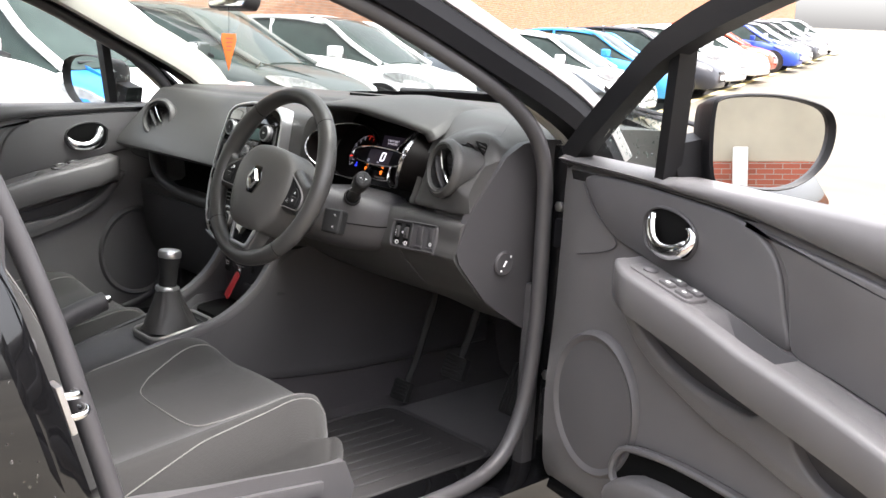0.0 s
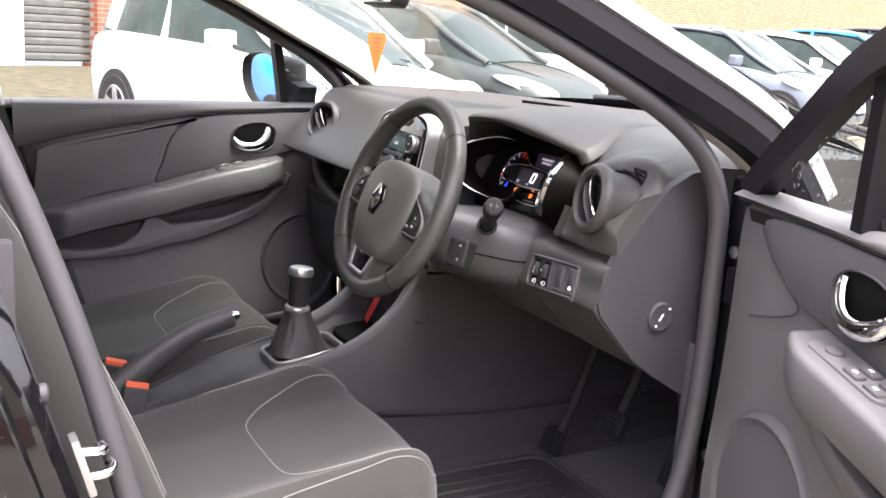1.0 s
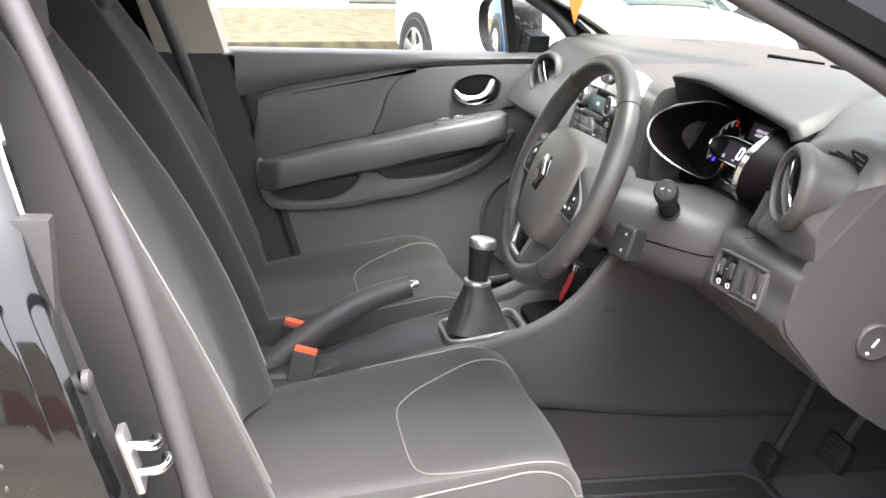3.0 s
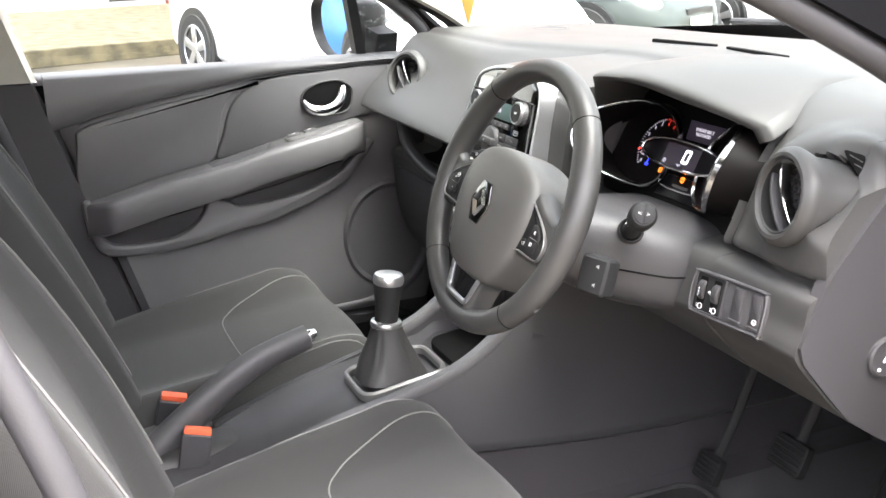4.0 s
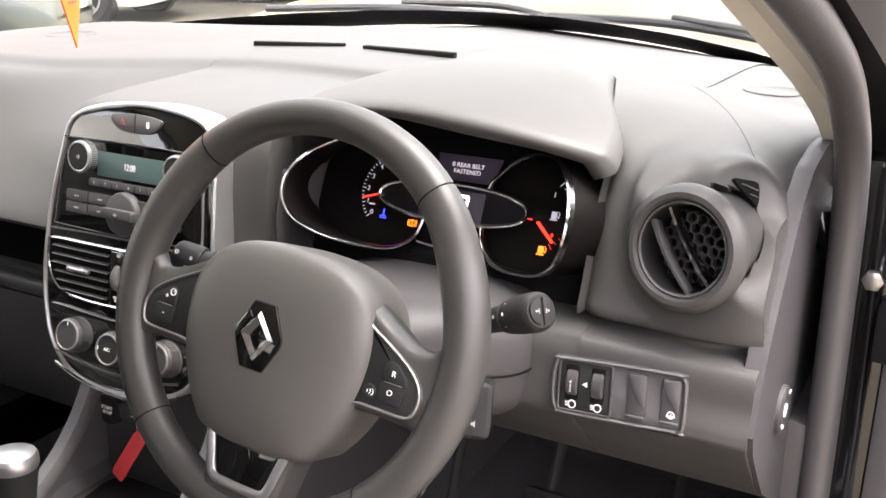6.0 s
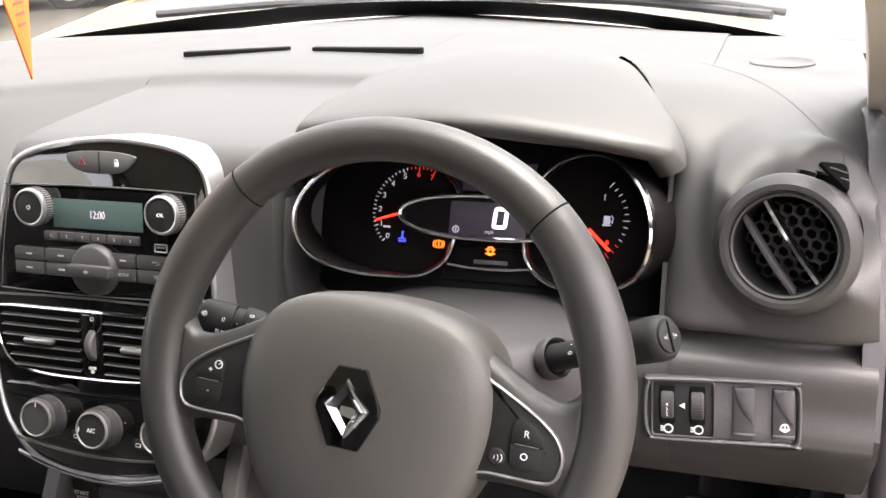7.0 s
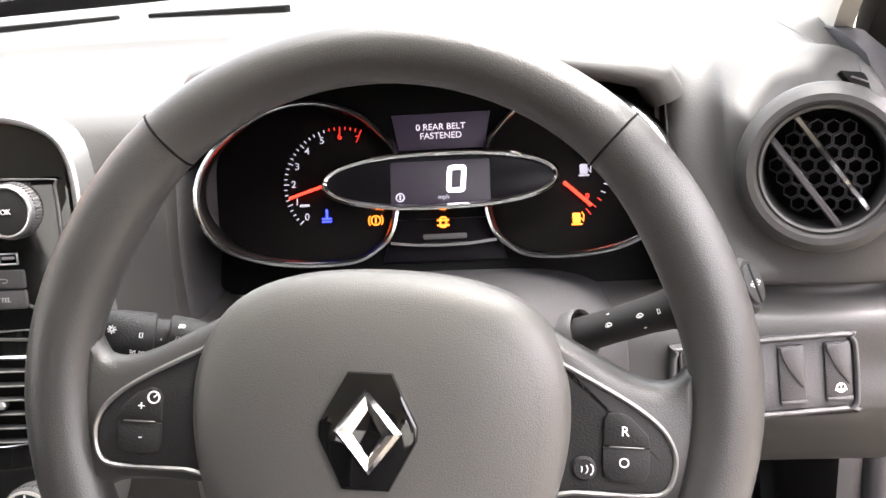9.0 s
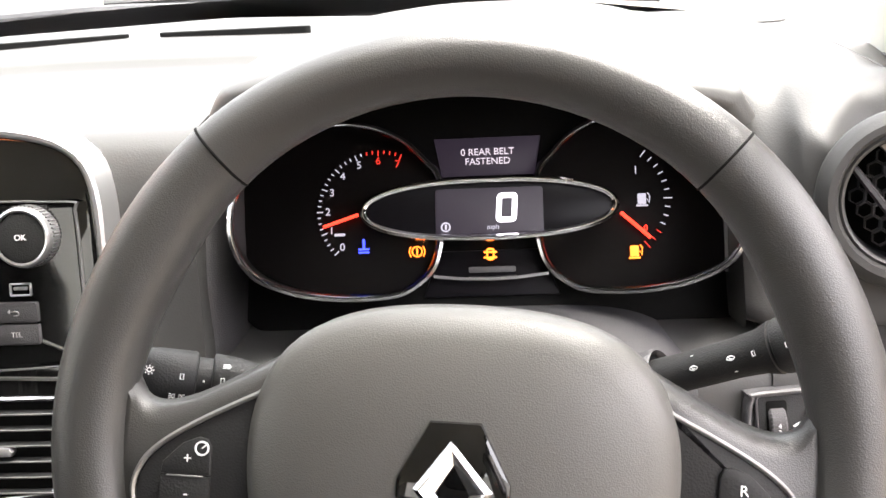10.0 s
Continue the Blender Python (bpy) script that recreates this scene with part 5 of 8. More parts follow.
for i, (x, y) in enumerate(((-0.0605, -0.1135), (0.0080, -0.1175), (0.0845, -0.1135))):
    km = FAS @ T(x, y, 0.003) @ pose(0, 0, 0, -6, 0, 0)
    bm = B()
    lathe(bm, [(0.0228, 0), (0.0226, 0.003), (0.0214, 0.004), (0.0206, 0.018), (0.0196, 0.0212), (0.0178, 0.0218)], 44, km, (True, False))
    kn = part("heater_knob", bm, PLASTIC_DARK, heater, "knurled silver-edged knob")
    bm = B()
    for k in range(40):
        a = 2 * math.pi * k / 40
        block(bm, (0.0009, 0.0014, 0.012), km @ T(0.0212 * math.cos(a), 0.0212 * math.sin(a), 0.011) @ pose(0, 0, 0, 0, 0, math.degrees(a)), 0)
    part("knurling", bm, PLASTIC_DARK, kn)
    bm = B()
    lathe(bm, [(0.0198, 0.0185), (0.0190, 0.0228), (0.0176, 0.0236), (0.0166, 0.0226)], 44, km, (False, False))
    part("knob_ring", bm, SILVER_TRIM, kn)
    bm = B()
    lathe(bm, [(0.0168, 0.015), (0.0168, 0.0220), (0.0, 0.0226)], 40, km, (True, False))
    part("knob_face", bm, PLASTIC_DARK if i != 1 else STALK, kn)
    if i == 1:
        part("knob_print", text_bm("A/C", 0.0062, km @ T(0, 0, 0.0231)), WHITE_INK, kn)
    bm = B()
    block(bm, (0.0012, 0.0045, 0.0006), km @ T(-0.0150 if i == 1 else 0.0, 0.0 if i == 1 else 0.0145, 0.0229), 0)
    part("pointer", bm, WHITE_INK, kn)
    for k in range(7):
        a = radians(165 - 25 * k)
        bm = B()
        slab(bm, rrect(0.0022, 0.0010, 0.0003, 2), 0.0, 0.0024, 0.0002, km @ T(0.0262 * math.cos(a), 0.0262 * math.sin(a), 0) @ pose(0, 0, 0, 0, 0, math.degrees(a)))
        part("scale_mark", bm, (BLUE_INK if k < 4 else DIM_RED_INK) if i == 0 else DULL_INK, kn)
for x in (-0.0265, 0.0490):
    bm = B()
    slab(bm, rrect(0.013, 0.012, 0.003, 3, x, -0.132), 0.003, 0.0062, 0.001, FAS)
    bt = part("heater_button", bm, STALK, heater)
    bm = B()
    frame_bar(bm, rrect(0.0062, 0.0042, 0.001, 2, x, -0.132), 0.0008, 0.005, 0.0066, 0.0002, FAS)
    part("button_print", bm, WHITE_INK, bt)

# lower stack: start button, card slot
LOW = axes((CX, 0.215, 0.655), (1, 0, 0), (0, 0.05, 1))
bm = B()
slab(bm, [(-0.12, 0.06), (0.12, 0.06), (0.125, -0.05), (0.09, -0.16), (-0.09, -0.16), (-0.125, -0.05)][::-1], -0.1, 0.0, 0.004, LOW)
part("lower_panel", bm, PLASTIC_DARK, stack, "dark lower panel of the stack")
bm = B()
lathe(bm, [(0.0225, 0), (0.0222, 0.004), (0.0205, 0.0065), (0.0185, 0.0062), (0.0, 0.0068)], 36, LOW @ T(-0.0875, -0.0105, 0), (True, False))
sb = part("start_button", bm, STALK, stack, "round black start stop button")
part("button_print", text_bm("START\nSTOP", 0.0068, LOW @ T(-0.0885, -0.0105, 0.0071)), WHITE_INK, sb)
bm = B()
block(bm, (0.088, 0.022, 0.016), LOW @ T(-0.021, -0.006, 0.0), 0.004, 2)
cs = part("card_slot", bm, PLASTIC_DARK, stack, "black key card slot")
bm = B()
block(bm, (0.036, 0.0014, 0.004), LOW @ T(-0.027, -0.0075, 0.008), 0.0005, 1)
part("slot_edge", bm, SATIN, cs)
bm = B()
slab(bm, rrect(0.035, 0.025, 0.004, 3, 0.006, -0.060), 0, 0.008, 0.003, LOW)
part("socket_cover", bm, PLASTIC_DARK, stack)
tag = thing("key_tag", "red plastic key tag hanging from a steel ring", "key tag")
ringc = LOW @ Vector((-0.022, -0.017, 0.013))
for ang in (0.0, 0.7):
    bm = B()
    tube(bm, [ringc + Vector((0.0075 * math.cos(a) * math.cos(ang), -0.0075 * math.cos(a) * math.sin(ang), 0.0105 * math.sin(a))) for a in (2 * math.pi * k / 20 for k in range(20))], 0.0010, 8, True)
    part("ring", bm, CHROME, tag)
TAGM = axes(ringc + Vector((0.003, -0.006, -0.009)), (0.84, -0.12, -0.53), (0.53, 0.10, 0.84))
bm = B()
slab(bm, [(p.x, p.y) for p in cat([(0.006, 0.003, 0), (0.0105, -0.004, 0), (0.0105, -0.04, 0), (0.0105, -0.078, 0), (0.0, -0.080, 0), (-0.0105, -0.078, 0), (-0.0105, -0.04, 0), (-0.0105, -0.004, 0), (-0.006, 0.003, 0)], 3, True)], -0.001, 0.001, 0.0004, TAGM)
part("tag_card", bm, RED_TAG, tag)
# ---- instruments ----
CL = axes((0.380, 0.336, 0.958), (1, 0, 0), (0, 0.44, 0.9))
cluster = thing("instrument_cluster", "lit instrument cluster with rev counter, speed display and fuel gauge", "instruments")
bm = B()
slab(bm, rrect(0.41, 0.20, 0.06, 6, 0.0, 0.01), -0.04, -0.002, 0.003, CL)
part("rear_housing", bm, BLACK_MATT, cluster)


def egg(sx):
    """Outline of one side dial, wider to the outside."""
    pts = [(0.0387, 0.0267), (0.0487, 0.041), (0.0673, 0.0585), (0.099, 0.0705), (0.134, 0.068), (0.170, 0.047), (0.189, 0.020), (0.1905, -0.010), (0.1766, -0.036), (0.150, -0.0505), (0.115, -0.0575), (0.0745, -0.0575), (0.055, -0.0495), (0.0423, -0.035), (0.0372, -0.005)]
    c = cat([(sx * x, y, 0) for x, y in pts], 5, True)
    return [(p.x, p.y) for p in c]


def reach(x, y, h):
    """A point of the cluster's face brought forward by h, towards the driver's eye."""
    return CL @ Vector((x * (1 - h / 0.72), y + (-0.145 - y) * h / 0.72, h))


def rim_height(x):
    return 0.010 + 0.090 * max(0.0, (abs(x) - 0.04) / 0.15) ** 1.6


for sx, nm in ((-1, "rev_counter"), (1, "fuel_gauge")):
    bm = B()
    slab(bm, egg(sx), -0.012, 0.0, 0.001, CL)
    dial = part(nm, bm, DIAL, cluster, "black rev counter dial" if sx < 0 else "black fuel gauge dial")
    bm = B()
    e0 = egg(sx)
    surf(bm, [[reach(x, y, rim_height(x) * f) for x, y in e0] for f in (0.0, 0.5, 1.0)], loop_v=True)
    part("dial_wall", bm, DIAL, dial, "glossy black dial wall")
    bm = B()
    rings = []
    for d, dz in ((0.001, 0.0), (-0.0003, 0.0025), (-0.002, 0.0036), (-0.0042, 0.0025), (-0.005, -0.004)):
        rings.append([reach(x, y, rim_height(x0) + dz) for (x, y), (x0, _) in zip(inset2(e0, d), e0)])
    surf(bm, rings, loop_v=True)
    part("bezel", bm, DARK_CHROME, dial, "chrome dial bezel")


def on_dial(cx, cy, r, deg):
    return cx + r * math.cos(radians(deg)), cy + r * math.sin(radians(deg))


dial = bpy.data.objects["rev_counter"]
RC = (-0.0825, 0.004)
for k in range(29):
    deg = 224 - k * 22.4 / 4
    big = k % 4 == 0
    x, y = on_dial(*RC, 0.0442 if big else 0.0450, deg)
    bm = B()
    slab(bm, rrect(0.0045 if big else 0.0026, 0.0009, 0.0003, 2), 0.001, 0.0016, 0.0001, CL @ T(x, y, 0) @ pose(0, 0, 0, 0, 0, deg))
    part("scale_mark", bm, G_MARK if k < 22 else G_DIM_RED, dial)
for k in range(8):
    deg = 224 - k * 22.4
    x, y = on_dial(*RC, 0.0382, deg)
    part("numeral", text_bm(str(k), 0.0080, CL @ T(x, y, 0.0015)), G_MARK if k < 6 else G_DIM_RED, dial)
bm = B()
x0, y0 = -0.1239, -0.0071
x1, y1 = -0.0975, 0.0013
strip(bm, [CL @ Vector((x1, y1, 0.004)), CL @ Vector((x0, y0, 0.004))], [(-0.0016, -0.0008), (0.0016, -0.0008), (0.0016, 0.0008), (-0.0016, 0.0008)])
part("needle", bm, G_RED, dial, "red lit needle")
bm = B()
slab(bm, rrect(0.008, 0.002, 0.0005, 2, *on_dial(*RC, 0.034, 210)), 0.001, 0.0016, 0.0001, CL)
part("unit_print", bm, G_MARK, dial)
bm = B()
for yy in (-0.0245, -0.0268):
    slab(bm, rrect(0.008, 0.0014, 0.0003, 2, -0.094, yy), 0.001, 0.0016, 0.0001, CL)
slab(bm, rrect(0.0018, 0.008, 0.0004, 2, -0.094, -0.0208), 0.001, 0.0016, 0.0001, CL)
part("coolant_lamp", bm, G_BLUE, dial, "blue lit coolant lamp")


def ring_lamp(x, y, mat, parent, nm, label):
    bm = B()
    lathe(bm, [(0.0042, 0.001), (0.0042, 0.0016), (0.0032, 0.0016), (0.0032, 0.001)], 18, CL @ T(x, y, 0), (False, False))
    slab(bm, rrect(0.0012, 0.005, 0.0003, 2, x, y), 0.001, 0.0016, 0.0001, CL)
    for s in (-1, 1):
        tube(bm, [CL @ Vector((x + s * 0.0058 * math.cos(a), y + 0.0058 * math.sin(a), 0.0013)) for a in (-0.7, -0.35, 0, 0.35, 0.7)], 0.0005, 6)
    return part(nm, bm, mat, parent, label)


ring_lamp(-0.0542, -0.0275, G_AMBER, dial, "brake_lamp", "amber lit brake lamp")
fuel = bpy.data.objects["fuel_gauge"]
FC = (0.088, 0.006)
for k in range(13):
    deg = -52 + k * 104 / 12
    x, y = on_dial(*FC, 0.043, deg)
    bm = B()
    slab(bm, rrect(0.0065 if k in (0, 6, 12) else 0.004, 0.0008, 0.0003, 2), 0.001, 0.0016, 0.0001, CL @ T(x, y, 0) @ pose(0, 0, 0, 0, 0, deg))
    part("scale_mark", bm, G_MARK if k > 2 else G_DIM_RED, fuel)
part("numeral", text_bm("1", 0.0085, CL @ T(0.1087, 0.0274, 0.0015)), G_MARK, fuel)
part("numeral", text_bm("0", 0.006, CL @ T(*on_dial(*FC, 0.034, -40), 0.0015)), G_RED, fuel)
bm = B()
strip(bm, [CL @ Vector((0.0962, -0.0040, 0.004)), CL @ Vector((0.1170, -0.0235, 0.004))], [(-0.0016, -0.0008), (0.0016, -0.0008), (0.0016, 0.0008), (-0.0016, 0.0008)])
part("needle", bm, G_RED, fuel, "red lit needle")


def pump(x, y, mat, parent, nm, label):
    bm = B()
    slab(bm, rrect(0.0062, 0.008, 0.0008, 2, x, y), 0.001, 0.0016, 0.0001, CL)
    slab(bm, rrect(0.0085, 0.0013, 0.0003, 2, x, y - 0.005), 0.001, 0.0016, 0.0001, CL)
    tube(bm, [CL @ Vector((x + 0.0036, y, 0.0013)), CL @ Vector((x + 0.0052, y - 0.003, 0.0013)), CL @ Vector((x + 0.0058, y + 0.002, 0.0013)), CL @ Vector((x + 0.0042, y + 0.0045, 0.0013))], 0.0005, 6)
    ob = part(nm, bm, mat, parent, label)
    return ob


pump(0.1122, 0.0060, G_MARK, fuel, "pump_symbol", "")
pump(0.1050, -0.0325, G_AMBER, fuel, "fuel_lamp", "amber lit low fuel lamp")
# middle: oval speed display, message screen, lower lamp
bm = B()
ov = [(0.0910 * math.copysign(abs(math.cos(a)) ** 0.85, math.cos(a)), -0.0008 + 0.0212 * math.copysign(abs(math.sin(a)) ** 0.9, math.sin(a))) for a in (2 * math.pi * k / 64 for k in range(64))]
OV = CL @ T(0, 0, 0.016)
slab(bm, ov, -0.02, 0.006, 0.001, OV)
speed = part("speed_display", bm, SCREEN_FACE, cluster, "oval black speed display reading zero")
bm = B()
frame_bar(bm, inset2(ov, -0.002), 0.0042, -0.02, 0.010, 0.0018, OV)
part("bezel", bm, CHROME, speed, "chrome oval bezel")
bm = B()
slab(bm, rrect(0.0775, 0.0335, 0.002, 2, 0.0005, -0.0025), 0.004, 0.0066, 0.0002, OV)
part("speed_screen", bm, G_LCD, speed)
bm = B()
frame_bar(bm, [(x + 0.08 * y, y) for x, y in rrect(0.0150, 0.0215, 0.0035, 3, 0.0133, -0.0005)], 0.0038, 0.006, 0.0073, 0.0002, OV)
part("speed_digit", bm, G_WHITE, speed, "white lit digit zero")
part("unit_print", text_bm("mph", 0.0050, OV @ T(0.003, -0.0145, 0.0071)), G_MARK, speed)
bm = B()
lathe(bm, [(0.0036, 0.006), (0.0036, 0.0072), (0.0026, 0.0072), (0.0026, 0.006)], 18, OV @ T(-0.031, -0.0135, 0), (False, False))
slab(bm, rrect(0.0012, 0.004, 0.0003, 2, -0.031, -0.0135), 0.006, 0.0072, 0.0001, OV)
part("start_stop_symbol", bm, G_MARK, speed)
bm = B()
slab(bm, [(-0.040, 0.0575), (-0.0345, 0.0285), (0.0345, 0.0285), (0.040, 0.0575)][::-1], -0.006, 0.0, 0.001, CL)
msg = part("message_screen", bm, G_LCD, cluster, "dim lit message screen")
part("message_print", text_bm("0 REAR BELT\nFASTENED", 0.0072, CL @ T(0.0, 0.0425, 0.0004)), G_SOFT, msg)
bm = B()
slab(bm, [(-0.038, -0.028), (-0.050, -0.062), (0.050, -0.062), (0.038, -0.028)], -0.006, 0.0005, 0.001, CL)
low = part("lamp_panel", bm, SCREEN_FACE, cluster)
bm = B()
frame_bar(bm, rrect(0.0062, 0.0092, 0.002, 3, 0.0, -0.0312), 0.0014, 0.001, 0.0018, 0.0002, CL)
slab(bm, rrect(0.0098, 0.0013, 0.0003, 2, 0.0, -0.0297), 0.001, 0.0018, 0.0001, CL)
slab(bm, rrect(0.0098, 0.0013, 0.0003, 2, 0.0, -0.0337), 0.001, 0.0018, 0.0001, CL)
part("door_lamp", bm, G_AMBER, low, "amber lit open-door lamp")
bm = B()
slab(bm, rrect(0.005, 0.002, 0.0004, 2, 0.0, -0.0228), 0.001, 0.0018, 0.0001, CL)
part("belt_lamp", bm, G_RED, low, "red lit belt lamp")
bm = B()
slab(bm, rrect(0.0345, 0.0042, 0.001, 2, 0.001, -0.0425), 0.0, 0.0018, 0.0002, CL)
part("sensor_bar", bm, PLASTIC_MID, low)
bm = B()
strip(bm, [CL @ Vector((0.042 * f, -0.0495 + 0.003 * f * f, 0.004)) for f in (-1, -0.5, 0, 0.5, 1)], [(-0.0012, -0.0012), (0.0012, -0.0012), (0.0012, 0.0012), (-0.0012, 0.0012)])
part("lower_edge", bm, CHROME, low)
# satin strip modelled for a light reflection on the flank
bm = B()
strip(bm, [Vector((0.5495, 0.345, 1.015)), Vector((0.5505, 0.325, 0.97)), Vector((0.5505, 0.31, 0.915))], [(-0.0015, -0.002), (0.0015, -0.002), (0.0015, 0.002), (-0.0015, 0.002)], (1, 0, 0))
part("flank_glint", bm, SATIN, cluster)

# ---- steering wheel ----
SW = axes((0.371, 0.0345, 0.938), (1, 0, 0), (0, 0.372, 0.928)) @ pose(0, 0, 0, 0, 0, -4.4)
wheel = thing("steering_wheel", "black leather steering wheel with grey hub and diamond badge", "steering wheel", SW)
NR = 96


RIM_R = 0.1752


def rim_ring(a):
    deg = math.degrees(a) % 360
    grip = sum(math.exp(-((min(abs(deg - c), 360 - abs(deg - c))) / 17) ** 2) for c in (26, 154))
    side = abs(math.cos(a)) ** 2
    r = 0.0158 + 0.0022 * side + 0.0012 * grip
    o = Vector((math.cos(a), math.sin(a), 0))
    return [o * (RIM_R - 0.003 * grip) + o * r * 1.04 * math.cos(b) + Vector((0, 0, r * math.sin(b))) for b in (2 * math.pi * k / 24 for k in range(24))]


SEAMS = [49, 134, 227, 313]
bm = B()
surf(bm, [rim_ring(2 * math.pi * k / NR) for k in range(NR)], loop_u=True, loop_v=True)
rim = part("rim", bm, LEATHER, wheel, "black grained leather rim")
for deg in SEAMS:
    bm = B()
    a = radians(deg)
    ring = rim_ring(a)
    tube(bm, ring, 0.0007, 6, True)
    part("seam", bm, BLACK_MATT, rim)
hub_half = [(0, 0.0595), (0.045, 0.0555), (0.075, 0.042), (0.092, 0.018), (0.0965, -0.012), (0.0920, -0.045), (0.0795, -0.078), (0.064, -0.102), (0.0515, -0.1135), (0.025, -0.1185)]
hub = cat([(x, y, 0) for x, y in hub_half] + [(0, -0.119, 0)] + [(-x, y, 0) for x, y in reversed(hub_half[1:])], 4, True)
bm = B()
rings = []
for f, z in ((0.99, -0.05), (1.0, -0.008), (0.992, 0.004), (0.97, 0.0115), (0.92, 0.0165), (0.82, 0.0210), (0.65, 0.0250), (0.45, 0.0275), (0.2, 0.0285)):
    rings.append([Vector((p.x * f * 1.035, -0.03 + (p.y + 0.03) * f * 1.015, z + 0.002)) for p in hub])
loft(bm, rings)
pad = part("hub_pad", bm, PAD, wheel, "grey grained airbag pad", angle=70)
bm = B()
lathe(bm, [(0.055, -0.10), (0.058, -0.06), (0.06, -0.03)], 28, T(0, -0.01, 0))
part("boss", bm, PLASTIC_DARK, wheel)
# badge
BM_ = T(-0.002, -0.0190, 0.0295)
bm = B()
hexa = [(-0.0112, 0.0290), (0.0112, 0.0290), (0.0248, 0.0035), (0.0248, -0.0035), (0.0118, -0.0290), (-0.0118, -0.0290), (-0.0248, -0.0035), (-0.0248, 0.0035)]
slab(bm, hexa[::-1], -0.006, 0.003, 0.002, BM_)
badge = part("badge_plate", bm, BLACK_GLOSS, wheel, "glossy black badge plate")
bm = B()
dia = [(-0.0015, 0.0212), (0.0172, 0), (0.0015, -0.0212), (-0.0172, 0)]
inn = [(0.0, 0.0108), (0.0074, -0.0015), (0.0012, -0.0128), (-0.0074, -0.0010)]
mid = [(-0.0008, 0.0178), (0.0140, 0), (0.0012, -0.0180), (-0.0140, 0)]
surf(bm, [[BM_ @ Vector((x, y, z)) for x, y in ring] for ring, z in ((dia, 0.001), (dia, 0.0035), (mid, 0.0075), (inn, 0.0035), (inn, 0.001))], loop_u=True, loop_v=True)
part("diamond", bm, CHROME, badge, "chrome diamond", angle=10)
for sg in (1, -1):
    bm = B()
    o = [(sg * 0.080, -0.004), (sg * 0.0875, -0.003), (sg * 0.0895, -0.0065), (sg * 0.0865, -0.0085), (sg * 0.0805, -0.0075)]
    tube(bm, cat([(x, y, 0.0162) for x, y in o], 4, True), 0.0005, 6, True)
    part("airbag_mark", bm, PAD, pad)
